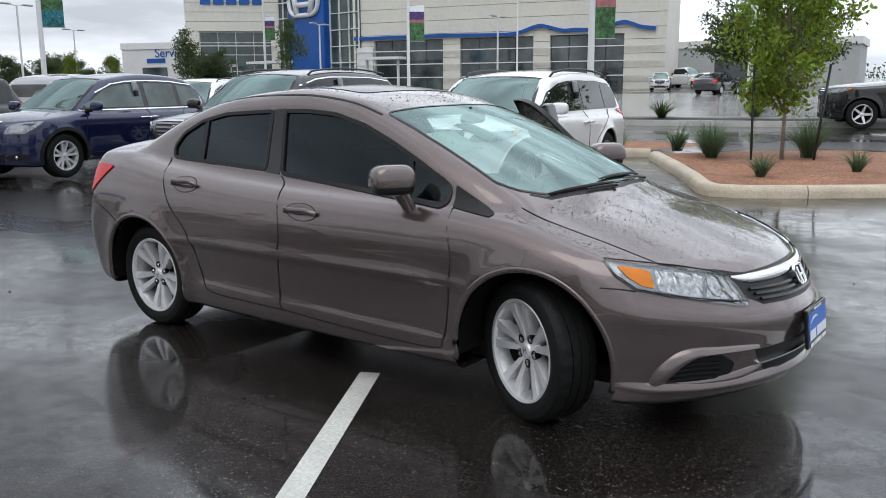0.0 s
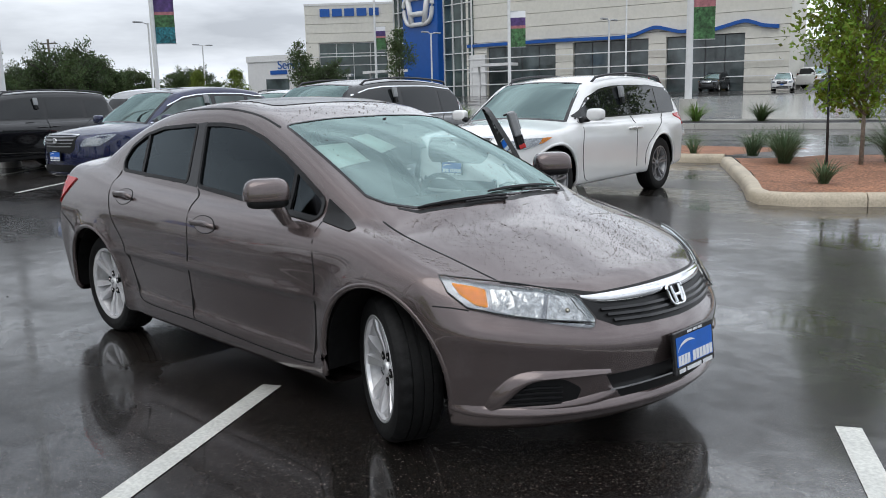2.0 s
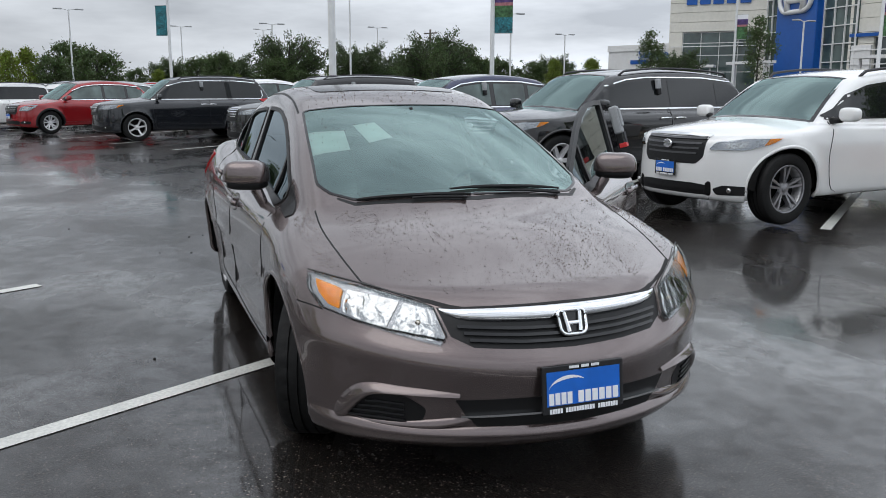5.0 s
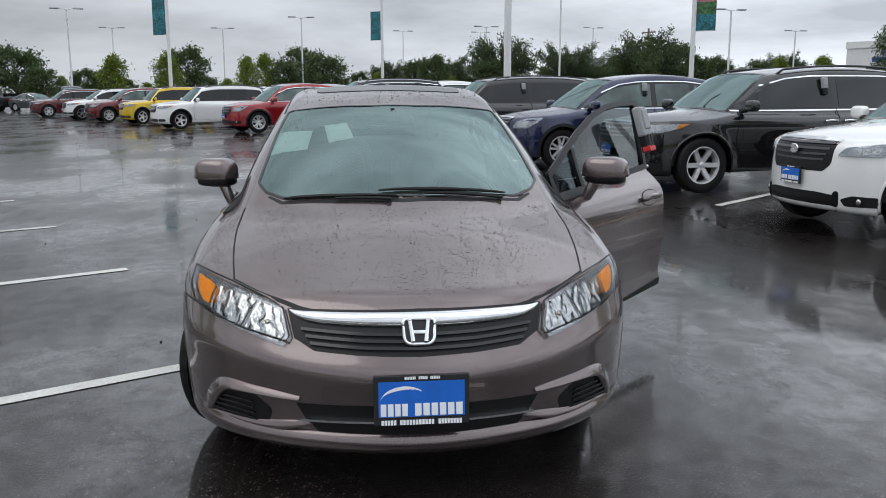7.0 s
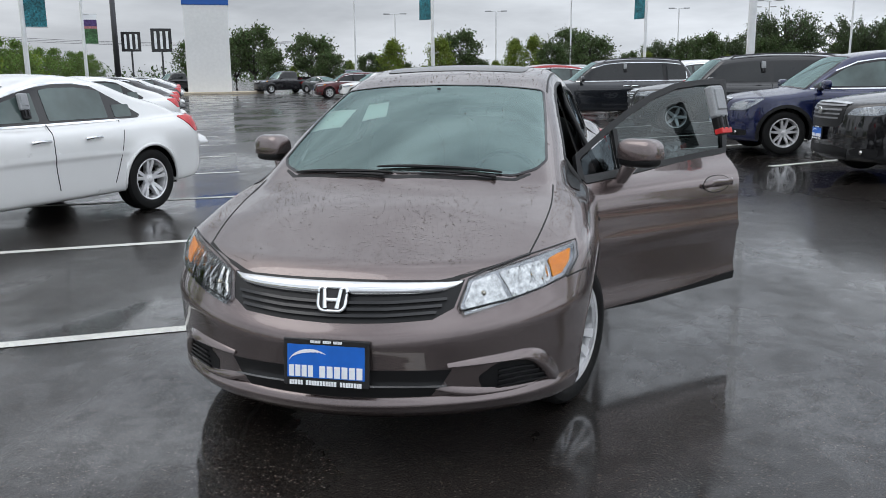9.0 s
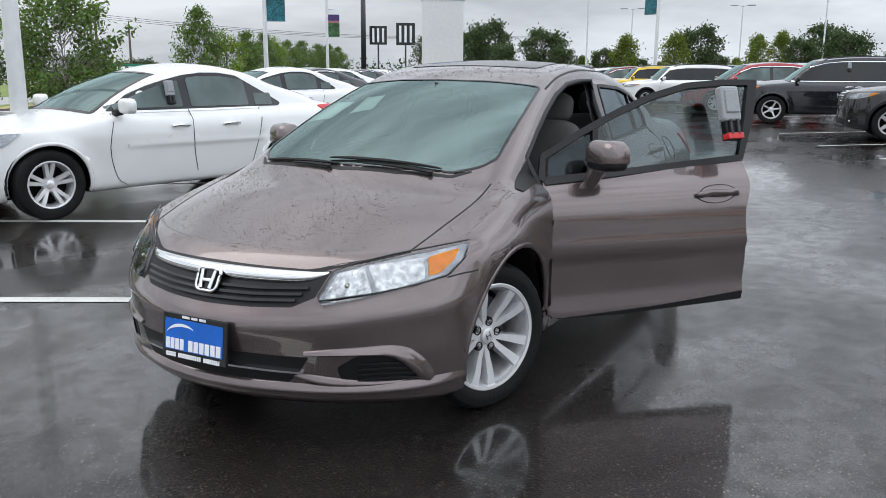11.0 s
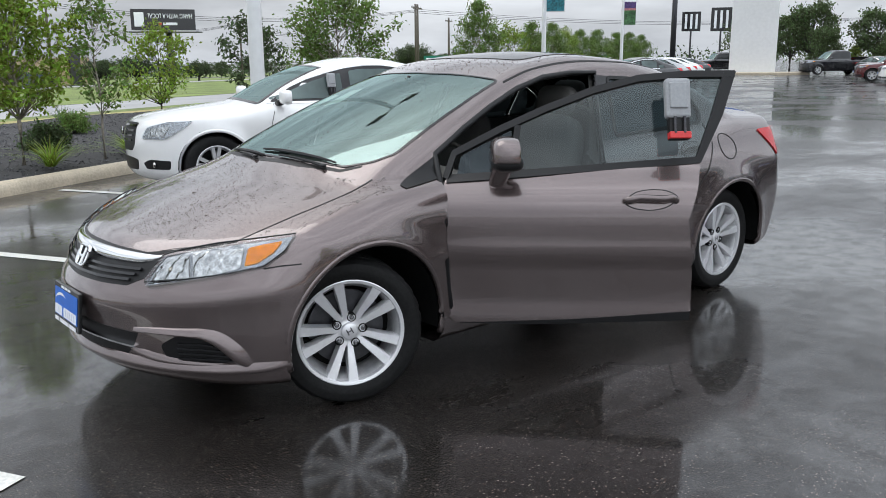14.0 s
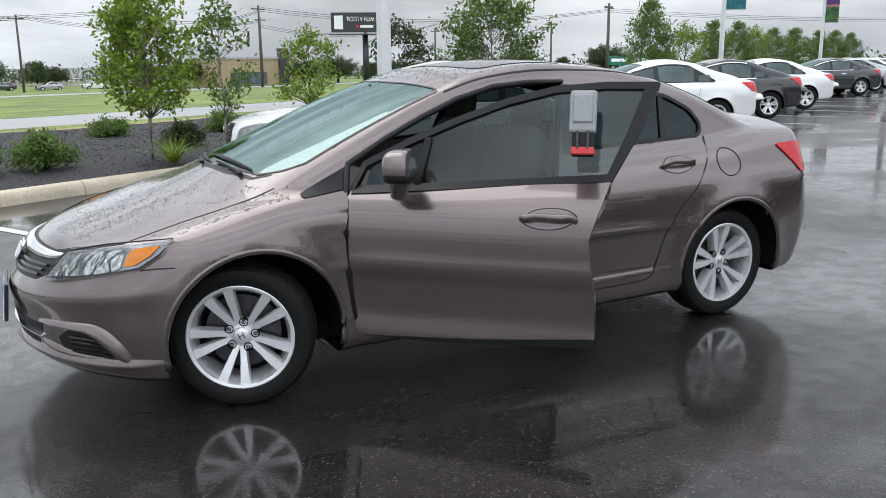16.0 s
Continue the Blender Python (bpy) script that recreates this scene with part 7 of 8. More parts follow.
def lettering(text, size, m, material, parent, label):
    """Raised letters in the built-in font, as a mesh."""
    cu = bpy.data.curves.new("letters", "FONT")
    cu.body, cu.size, cu.extrude, cu.align_x = text, size, 0.03, "CENTER"
    tmp = bpy.data.objects.new("letters", cu)
    scene.collection.objects.link(tmp)
    bpy.context.view_layer.update()
    me = bpy.data.meshes.new_from_object(tmp.evaluated_get(bpy.context.evaluated_depsgraph_get()))
    bpy.data.objects.remove(tmp)
    me.materials.clear()
    me.materials.append(material)
    o = new("lettering", me)
    o.parent = parent
    o.matrix_local = m
    return tagged(o, label)


lettering("Service", 1.5, FS.m @ Matrix.Translation((2.6, 0.06, 5.4)) @ Matrix.Rotation(radians(180), 4, "Z") @ Matrix.Rotation(radians(90), 4, "X"), BLUE_PANEL, showroom, "blue raised letters")


def shelter(f, u0, u1, out, z0, h):
    t = thing("entrance_canopy", "small white flat canopy on two posts", "canopy", "canopies before the showroom")
    f.block("roof", u0, u1, z0 + h, z0 + h + 0.28, out, out + 1.6, WHITE_FRAME, t)
    for u in (u0 + 0.5, u1 - 0.5):
        f.block("post", u - 0.1, u + 0.1, z0 - 0.4, z0 + h, out + 0.7, out + 0.9, WHITE_FRAME, t)


shelter(FR, 24.5, 29.0, 4.0, 1.75, 2.6)
shelter(FT, 4.0, 10.5, 5.0, 1.75, 2.5)
shelter(FL_, 4.5, 9.0, 4.0, 1.75, 2.3)
# low grey shop behind the right-hand corner
annex = thing("workshop_building", "low pale grey workshop behind the showroom", "building")
FA = Facade((-14.0, 86.0), (-32.0, 84.0))
FA.block("wall", 0, FA.length, 0.8, 5.6, -8, 0, mat("pale_grey_wall", (0.45, 0.46, 0.46), 0.6, grain=0.05, scale=3, big=0.05, big_scale=0.3), annex)
FA.block("parapet", -0.2, FA.length, 5.5, 6.2, -8, 0.15, WHITE_FRAME, annex)
FA.block("bay_door", 9.0, 13.5, 0.9, 4.3, 0, 0.06, SHOP_GLASS, annex, "dark workshop door")

# ---------------------------------------------------------------- posts, banners, signs
POLE_WHITE = mat("white_painted_steel", (0.70, 0.71, 0.71), 0.4, grain=0.05, scale=6, big=0.06, big_scale=1)
POLE_GREY = mat("galvanised_steel", (0.42, 0.43, 0.44), 0.5, 0.2, grain=0.1, scale=8)
POLE_WOOD = mat("weathered_pole_wood", (0.10, 0.085, 0.07), 0.85, grain=0.3, scale=6, bump=0.4)
TEAL = mat("teal_banner_print", (0.02, 0.14, 0.17), 0.7, grain=0.7, scale=14, big=0.4, big_scale=3)
LEAFPRINT = mat("green_banner_print", (0.05, 0.13, 0.05), 0.7, grain=0.6, scale=10, big=0.4, big_scale=3)
PURPLE = mat("purple_banner_print", (0.08, 0.045, 0.16), 0.7, grain=0.3, scale=8, big=0.3, big_scale=3)
PINKISH = mat("pink_banner_print", (0.40, 0.16, 0.18), 0.7, grain=0.3, scale=8)


def light_pole(x, y, h, r, heads=2, banner=None, faces=0.0, bz=4.3, name="light_pole", label="white car-park light pole"):
    z0 = float(land(x, y))
    t = thing(name, label, "lamp post", "car-park light poles", pose(x, y, z0))
    bm = bmesh.new()
    cyl(bm, (0, 0, 0), (0, 0, 0.75 if r > 0.08 else 0.2), r * 2.4, r * 2.3, 20)
    part("footing", bm, PALE_CONCRETE, t, "round concrete footing", smooth=True, angle=40)
    bm = bmesh.new()
    cyl(bm, (0, 0, 0.1), (0, 0, h), r, r * 0.72, 16)
    pole = part("pole", bm, POLE_WHITE, t, smooth=True, angle=40)
    for i in range(heads):
        a = faces + math.pi * i
        d = Vector((math.cos(a), math.sin(a), 0))
        bm = bmesh.new()
        tube(bm, [Vector((0, 0, h - 0.1)), Vector((0, 0, h)) + d * 0.35, Vector((0, 0, h + 0.02)) + d * 0.6], 0.035, 6)
        part("arm", bm, POLE_WHITE, t, smooth=True)
        bm = bmesh.new()
        box(bm, (0.95, 0, h + 0.03), (0.75, 0.34, 0.12), Matrix.Rotation(a, 4, "Z"), 0.03)
        part("lamp_head", bm, POLE_GREY, t)
    if banner:
        d = Vector((math.cos(faces), math.sin(faces), 0))
        sd = Matrix.Rotation(faces, 4, "Z")
        bh = 1.75
        for zz in (bz, bz + bh):
            bm = bmesh.new()
            tube(bm, [Vector((0, 0, zz)), Vector((0, 0, zz)) + d * 0.85], 0.015, 6)
            part("banner_arm", bm, POLE_GREY, t)
        pieces = (((0, 1.0, TEAL),) if banner == "teal" else ((0, 0.36, TEAL), (0.36, 0.62, LEAFPRINT), (0.62, 0.69, PINKISH), (0.69, 1.0, PURPLE)) if banner == "scenic" else ((0, 0.52, LEAFPRINT), (0.52, 0.60, PINKISH), (0.60, 0.82, PURPLE), (0.82, 1.0, WHITE_PRINT)) if banner == "full" else ((0, 0.62, LEAFPRINT), (0.62, 1.0, PINKISH)))
        for a, b, mm in pieces:
            bm = bmesh.new()
            bmesh.ops.create_grid(bm, x_segments=6, y_segments=6, size=0.5)
            for v in bm.verts:
                u, w = v.co.x + 0.5, v.co.y + 0.5
                v.co = Vector((0.06 + 0.76 * u, 0.03 * math.sin(3 * u + 2 * (a + (b - a) * w)), bz + bh * (a + (b - a) * w)))
            bmesh.ops.transform(bm, matrix=sd, verts=bm.verts[:])
            part("banner", bm, mm, t, "printed cloth banner", smooth=True)
        if banner == "full":
            bm = bmesh.new()
            tube(bm, [sd @ Vector((0.06 + 0.76 * u, s, bz + bh * w)) for s in (0.045,) for u, w in rounded([(0.33, 0.79), (0.67, 0.79), (0.62, 0.65), (0.38, 0.65)], 0.04, 3)], 0.02, 5, True)
            part("banner_mark", bm, WHITE_PRINT, t, "plain white mark")
    return t


light_pole(-16.7, 3.7, 9.5, 0.10, 2, faces=0.6, label="thick white light pole among parked cars")
light_pole(-3.7, -9.3, 9.5, 0.125, 2, faces=0.4, label="thick white light pole in the bark bed")
fc_ = radians(40)
light_pole(-27.7, 13.0, 9.0, 0.10, 0, "scenic", radians(60), 3.4, label="white pole with a purple, green and teal banner")
light_pole(-24.3, 30.2, 8.5, 0.09, 0, "full", radians(45), 3.2, label="white pole with a purple and green banner")
light_pole(-11.1, 24.2, 8.5, 0.13, 0, "half", radians(35), 2.75, label="white pole with a green and pink banner")
light_pole(-50.0, 1.7, 9.0, 0.10, 0, "teal", radians(240), 4.4, label="white pole with a dark cloth banner")
light_pole(-39.1, -9.2, 9.0, 0.10, 0, "teal", radians(250), 4.2, label="white pole with a dark cloth banner")
light_pole(-23.3, -21.1, 7.2, 0.10, 0, "teal", radians(125), 3.3, label="white pole with a teal mosaic banner")
light_pole(-42.2, -31.8, 7.0, 0.11, 0, "full", radians(125), 3.5, label="white pole with a purple and green banner")
light_pole(-47.0, 41.0, 8.5, 0.10, 0, "full", radians(45), 4.2, label="white pole with a purple and green banner")
light_pole(-5.7, 25.0, 7.5, 0.10, 1, faces=radians(190), label="white light pole beside the drive bed")
light_pole(-27.0, 45.0, 6.5, 0.07, 1, faces=radians(190), label="slim white light pole before the showroom")
for x, y, h in ((-71.6, -24.1, 8.4), (-90.9, -25.6, 8.2), (-98.1, -15.1, 8.5), (-85.1, -5.3, 8.6), (-109.0, 6.5, 8.6), (-113.9, 17.5, 8.6), (-66.1, 17.1, 8.5), (-101.0, 29.8, 8.2), (-83.1, 46.8, 6.5), (-84.3, 13.7, 7.4), (-62.0, 30.0, 7.0), (-52.0, 52.0, 6.0), (-35.0, 55.0, 6.0)):
    light_pole(x, y, h, 0.09, 2, faces=radians(100), label="slim white double-headed light pole far off")

# white pylon with a blue head
pylon = thing("sign_pylon", "broad white sign pylon with a blue head", "sign", m=pose(-64.2, -35.1, float(land(-64.2, -35.1)), 0, 0, 118))
for nm, c, s, mm, lb_ in (("shaft", (0, 0, 3.8), (3.7, 1.0, 7.4), WHITE_WALL, "white panelled shaft"), ("head", (0, 0, 9.0), (3.9, 1.1, 3.0), BLUE_PANEL, "plain blue sign box"), ("plinth", (0, 0, 0.08), (9.0, 4.0, 0.2), CONCRETE, "tan concrete plinth")):
    bm = bmesh.new()
    box(bm, c, s, bevel=0.03)
    part(nm, bm, mm, pylon, lb_)
# dark double sign boards beside the pylon
for x, y, w, h, zc in ((-96.7, -62.9, 2.4, 2.5, 6.1), (-98.7, -59.7, 2.6, 3.0, 6.3)):
    t = thing("sign_board", "black sign board with pale bars on a post", "sign", "dark signs by the pylon", pose(x, y, float(land(x, y)), 0, 0, 120))
    bm = bmesh.new()
    box(bm, (0, 0, zc), (w, 0.3, h), bevel=0.03)
    part("panel", bm, BLACK_GLOSS, t)
    for k in range(3):
        bm = bmesh.new()
        box(bm, ((k - 1) * w * 0.28, 0, zc), (w * 0.12, 0.36, h * 0.75))
        part("bar", bm, WHITE_PRINT, t)
    bm = bmesh.new()
    cyl(bm, (0, 0, 0), (0, 0, zc - h / 2), 0.12)
    part("post", bm, DARK_METAL, t)
t = thing("steel_pole", "tall black steel pole far off", "pole", m=pose(-86.6, -58.6, float(land(-86.6, -58.6))))
bm = bmesh.new()
cyl(bm, (0, 0, 0), (0, 0, 14), 0.35, 0.28, 12)
part("shaft", bm, DARK_METAL, t, smooth=True)
bm = bmesh.new()
cyl(bm, (0, 0, 0), (0, 0, 0.3), 0.6, 0.6, 12)
part("base", bm, DARK_METAL, t, smooth=True)

# billboard across the highway, its lettering upside down
bx, by = -35.3, -88.6
ang = math.atan2(3.85 - by, 2.96 - bx)
bb = thing("billboard", "black roadside billboard with upside-down white lettering", "billboard", m=pose(bx, by, float(land(bx, by)), 0, 0, math.degrees(ang) + 90))
zb = 6.05 - float(land(bx, by)) - 0.2
for nm, c, s, mm in (("panel", (0, 0, zb), (6.7, 0.3, 2.2), BLACK_GLOSS), ("walkway", (0.2, -0.7, zb - 1.35), (7.6, 1.4, 0.10), DARK_METAL), ("skirt", (0.1, -0.2, zb - 1.25), (6.5, 0.2, 0.25), PALE_CONCRETE)):
    bm = bmesh.new()
    box(bm, c, s, bevel=0.02)
    part(nm, bm, mm, bb)
bm = bmesh.new()
cyl(bm, (0.5, 0, 0), (0.5, 0, zb - 1.1), 0.38, 0.34, 14)
part("column", bm, DARK_METAL, bb, smooth=True)
lettering("HANG WITH A LOCAL", 0.62, Matrix.Translation((0.7, -0.18, zb + 0.62)) @ Matrix.Rotation(radians(90), 4, "X") @ Matrix.Rotation(radians(180), 4, "Z") @ Matrix.Diagonal((0.74, 1.15, 1, 1)), WHITE_PRINT, bb, "white upside-down letters")
for c, s, mm in (((-2.5, -0.17, zb), (1.0, 0.05, 1.5), WHITE_PRINT), ((0.7, -0.17, zb - 0.45), (1.5, 0.05, 0.28), WHITE_PRINT), ((-0.35, -0.17, zb - 0.45), (0.3, 0.05, 0.3), mat("red_print", (0.6, 0.03, 0.03), 0.5, grain=0.1, scale=5))):
    bm = bmesh.new()
    box(bm, c, s, bevel=0.02)
    part("print", bm, mm, bb)

SIGN_GREEN = mat("road_sign_green", (0.0, 0.16, 0.09), 0.4, grain=0.08, scale=4)
for x, y, w in ((-45.6, -53.5, 3.6), (-67.0, -52.9, 2.6)):
    a = math.degrees(math.atan2(3.8 - y, 3.0 - x)) + 90
    t = thing("road_sign", "green road sign with white bars on two posts", "road sign", "green road signs", pose(x, y, float(land(x, y)), 0, 0, a))
    zz = 1.35 - float(land(x, y))
    bm = bmesh.new()
    box(bm, (0, 0, zz), (w, 0.06, 0.75), bevel=0.03)
    part("plate", bm, SIGN_GREEN, t)
    for k in (-0.24, 0.24):
        bm = bmesh.new()
        box(bm, (k * w, -0.045, zz + 0.05), (w * 0.40, 0.02, 0.26))
        part("bar", bm, WHITE_PRINT, t)
        bm = bmesh.new()
        cyl(bm, (k * w, 0.06, 0), (k * w, 0.06, zz + 0.3), 0.05)
        part("post", bm, POLE_GREY, t)

# utility poles with wires
UP = ((-1.0, -135.8, 8.5), (-38.0, -140.4, 9.0), (-65.6, -129.6, 7.0), (-82.8, -119.5, 8.0), (-78.1, -98.1, 9.5), (-12.6, -114.9, 8.5), (-29.9, -111.7, 9.0), (-65.8, -82.3, 8.2), (-81.9, -94.9, 7.5), (-104.0, 38.0, 9.5))
for x, y, h in UP:
    z0 = float(land(x, y))
    t = thing("utility_pole", "weathered wooden utility pole with a crossarm", "utility pole", "utility poles", pose(x, y, z0, 0, 0, 25))
    bm = bmesh.new()
    cyl(bm, (0, 0, 0), (0, 0, h - z0), 0.20, 0.13, 10)
    part("shaft", bm, POLE_WOOD, t, smooth=True)
    bm = bmesh.new()
    box(bm, (0, 0, h - z0 - 0.5), (2.4, 0.14, 0.16), bevel=0.02)
    part("crossarm", bm, POLE_WOOD, t)
    for k in (-1, 0, 1):
        bm = bmesh.new()
        cyl(bm, (k, 0, h - z0 - 0.42), (k, 0, h - z0 - 0.22), 0.05, 0.04, 8)
        part("insulator", bm, POLE_GREY, t)
for (a, b, h) in (((90, -150), (-1.0, -135.8), 8), ((-1.0, -135.8), (-38.0, -140.4), 8.3), ((-38.0, -140.4), (-65.6, -129.6), 7.5), ((-65.6, -129.6), (-82.8, -119.5), 7.2), ((60, -120), (-12.6, -114.9), 8), ((-12.6, -114.9), (-29.9, -111.7), 8.2), ((-29.9, -111.7), (-78.1, -98.1), 8.5), ((-78.1, -98.1), (-160, -60), 8.5)):
    for k in (-0.9, 0.0, 0.9):
        bm = bmesh.new()
        p0, p1 = Vector((*a, h + k * 0.2)), Vector((*b, h + k * 0.2))
        tube(bm, [p0.lerp(p1, i / 12) + Vector((0, k, -1.6 * (1 - (2 * i / 12 - 1) ** 2))) for i in range(13)], 0.025, 4)
        o = part("overhead_wire", bm, DARK_METAL)
        tagged(o, "thin dark overhead wire between utility poles", "wire", "overhead wires")
# tan shop across the highway
shop = thing("roadside_shop", "low tan roadside shop across the highway", "building", m=pose(-40.0, -160.5, float(land(-40, -160)), 0, 0, 15) @ Matrix.Diagonal((0.62, 1, 0.8, 1)))
for nm, c, s, mm in (("wall", (0, 0, 3.0), (26, 12, 6.0), mat("tan_wall", (0.42, 0.32, 0.20), 0.7, grain=0.08, scale=1, big=0.06)), ("parapet", (0, 0, 6.2), (26.4, 12.4, 0.5), PALE_CONCRETE), ("tower", (-8, 6.1, 4.2), (3.2, 1, 8.4), mat("dark_sign", (0.05, 0.05, 0.05), 0.5, grain=0.3, scale=1)), ("shopfront", (4, 6.05, 1.6), (12, 0.3, 2.8), SHOP_GLASS)):
    bm = bmesh.new()
    box(bm, c, s)
    part(nm, bm, mm, shop)

# ---------------------------------------------------------------- plants


def foliage(name, color, spread=0.5):
    m = bpy.data.materials.new(name)
    m.use_nodes = True
    n, l = m.node_tree.nodes, m.node_tree.links
    b = n["Principled BSDF"]
    b.inputs["Roughness"].default_value = 0.5
    g = n.new("ShaderNodeNewGeometry")
    r = n.new("ShaderNodeMapRange")
    r.inputs["To Min"].default_value, r.inputs["To Max"].default_value = 1 - spread, 1 + spread
    l.new(g.outputs["Random Per Island"], r.inputs["Value"])
    hs = n.new("ShaderNodeHueSaturation")
    hs.inputs["Color"].default_value = (*color, 1)
    l.new(r.outputs["Result"], hs.inputs["Value"])
    rh = n.new("ShaderNodeMapRange")
    rh.inputs["To Min"].default_value, rh.inputs["To Max"].default_value = 0.47, 0.53
    l.new(g.outputs["Random Per Island"], rh.inputs["Value"])
    l.new(rh.outputs["Result"], hs.inputs["Hue"])
    l.new(hs.outputs["Color"], b.inputs["Base Color"])
    tr = n.new("ShaderNodeBsdfTranslucent")
    l.new(hs.outputs["Color"], tr.inputs["Color"])
    mx = n.new("ShaderNodeMixShader")
    mx.inputs["Fac"].default_value = 0.42
    l.new(b.outputs["BSDF"], mx.inputs[1])
    l.new(tr.outputs["BSDF"], mx.inputs[2])
    l.new(mx.outputs["Shader"], n["Material Output"].inputs["Surface"])
    return m


LEAF_BRIGHT = foliage("bright_green_leaves", (0.20, 0.285, 0.030))
LEAF_MID = foliage("mid_green_leaves", (0.125, 0.195, 0.04))
LEAF_DARK = foliage("dark_oak_leaves", (0.055, 0.085, 0.028), 0.5)
LEAF_GREY = foliage("grey_green_blades", (0.10, 0.15, 0.075), 0.35)
LEAF_LIME = foliage("lime_green_leaves", (0.15, 0.195, 0.022))
LEAF_FAR = foliage("far_green_leaves", (0.070, 0.105, 0.034))
TRUNK = mat("tree_bark", (0.26, 0.23, 0.19), 0.9, grain=0.3, scale=30, bump=0.5, big=0.2, big_scale=4)
TRUNK_DARK = mat("dark_oak_bark", (0.045, 0.04, 0.035), 0.9, grain=0.3, scale=12, bump=0.5)


def leaf_cloud(centres, per, spread, size, rng):
    """Many small folded leaves round centres, as arrays of verts and faces."""
    c = np.repeat(np.asarray(centres), per, axis=0)
    p = c + rng.normal(0, 1, c.shape) * np.asarray(spread)
    n = len(p)
    a = rng.normal(0, 1, (n, 3))
    a /= np.linalg.norm(a, axis=1, keepdims=True)
    b = np.cross(a, rng.normal(0, 1, (n, 3)))
    b /= np.maximum(np.linalg.norm(b, axis=1, keepdims=True), 1e-6)
    s = size * rng.uniform(0.6, 1.35, (n, 1))
    q = np.cross(a, b)
    v = np.stack([p - a * s, p + b * s * 0.5 + q * s * 0.2, p + a * s, p - b * s * 0.5 + q * s * 0.2], 1).reshape(-1, 3)
    i = np.arange(n)[:, None] * 4
    f = np.concatenate([i + [[0, 1, 2]], i + [[0, 2, 3]]])
    return v, f


def tree(name, label, group, m, height, width, clear, seed, leaf_mat, bark, shape="cone", tips=70, per=60, leaf=0.05, trunk_r=0.04, stems=1, spread=0.16, fork=0.35):
    """A tree: tapered trunk, limbs that fork to the tips, and leaves in clumps round the tips."""
    rng = np.random.default_rng(seed)
    t = thing(name, label, "tree", group, m)
    bm = bmesh.new()
    ends = []
    top = height * (0.96 if shape == "cone" else 0.72)
    wob = rng.normal(0, 0.02 * height, (5, 2))
    spine = [Vector((0, 0, -0.05))] + [Vector((wob[i][0] * i / 4, wob[i][1] * i / 4, top * (i + 1) / 5)) for i in range(5)]
    tube(bm, spine, [trunk_r * (1.25 - 1.1 * i / 5) for i in range(6)], 8)
    for k in range(tips):
        f = rng.uniform(0, 1)
        a = rng.uniform(0, 2 * math.pi)
        if shape == "cone":
            z = clear + (height - clear) * f ** 0.9
            rad = width / 2 * (math.sin(math.pi * min(1, 0.18 + 0.82 * f)) ** 0.7) * rng.uniform(0.35, 1.08)
            if rng.uniform() < 0.08:
                rad *= 1.25
        else:
            th = math.acos(1 - 2 * rng.uniform(0.12, 0.98)) if shape == "oak" else rng.uniform(0.2, 2.4)
            rr = rng.uniform(0.55, 1.05)
            z = clear + (height - clear) * (0.42 + 0.52 * math.cos(th) * rr)
            rad = width / 2 * math.sin(th) * rr
        e = Vector((rad * math.cos(a), rad * math.sin(a), z))
        zs = max(clear * 0.75, z - rad * rng.uniform(0.5, 1.1) - height * 0.05)
        zs = min(zs, top * 0.97)
        i = min(4, int(zs / top * 5))
        s = spine[i].lerp(spine[i + 1], min(1, max(0, zs / top * 5 - i)))
        mid = s.lerp(e, 0.5) + Vector((rng.normal() * 0.05, rng.normal() * 0.05, 0.10 * rad))
        r0 = trunk_r * 0.42 * (1 - 0.6 * zs / top)
        tube(bm, [s, mid, e], [r0, r0 * 0.6, r0 * 0.2], 5)
        ends += [mid.lerp(e, 0.45), e, mid.lerp(e, 0.75)]
    part("trunk", bm, bark, t, "trunk with forking limbs", smooth=True)
    v, f = leaf_cloud(ends, max(1, per // 3), (spread, spread, spread * 0.8), leaf, rng)
    mesh_ob("crown", v, f, leaf_mat, t, "leafy crown with gaps", smooth=False)
    return t


def at_ground(x, y, lift=0.0, yaw=0.0, s=1.0):
    return pose(x, y, float(land(x, y)) + lift, 0, 0, yaw) @ Matrix.Diagonal((s, s, s, 1))


def grow(src, x, y, lift=0.0, yaw=0.0, s=1.0, sz=None, label="", group=""):
    c = copy_thing(src, pose(x, y, float(land(x, y)) + lift, 0, 0, yaw))
    c.scale = (s, s, sz or s)
    return tagged(c, label, group=group)


YOUNG = "young trees in the bark bed"
bedz = lambda r, s: 0.16
onbed = lambda r, s: (K0 + LR * r + LD * s)
p = onbed(1.70, 0.9)
sap = tree("young_tree", "bushy young tree with bright leaves in black bark", YOUNG, pose(p.x, p.y, float(land(p.x, p.y)) + 0.15), 2.6, 1.35, 0.75, 5, LEAF_BRIGHT, TRUNK, "cone", 105, 72, 0.036, 0.026, spread=0.075)
p = onbed(2.6, 0.45)
thin = tree("young_tree", "slender sparse young tree in black bark", YOUNG, pose(p.x, p.y, float(land(p.x, p.y)) + 0.14), 2.2, 0.85, 0.6, 9, LEAF_MID, TRUNK, "cone", 40, 30, 0.036, 0.018, spread=0.06)
p = onbed(8.4, 4.1)
multi = tree("young_tree", "low spreading young tree in the bark bed", YOUNG, pose(p.x, p.y, float(land(p.x, p.y)) + 0.2), 1.95, 1.75, 0.45, 14, LEAF_BRIGHT, TRUNK_DARK, "cone", 56, 39, 0.042, 0.022, spread=0.085)
p = onbed(11.8, 4.0)
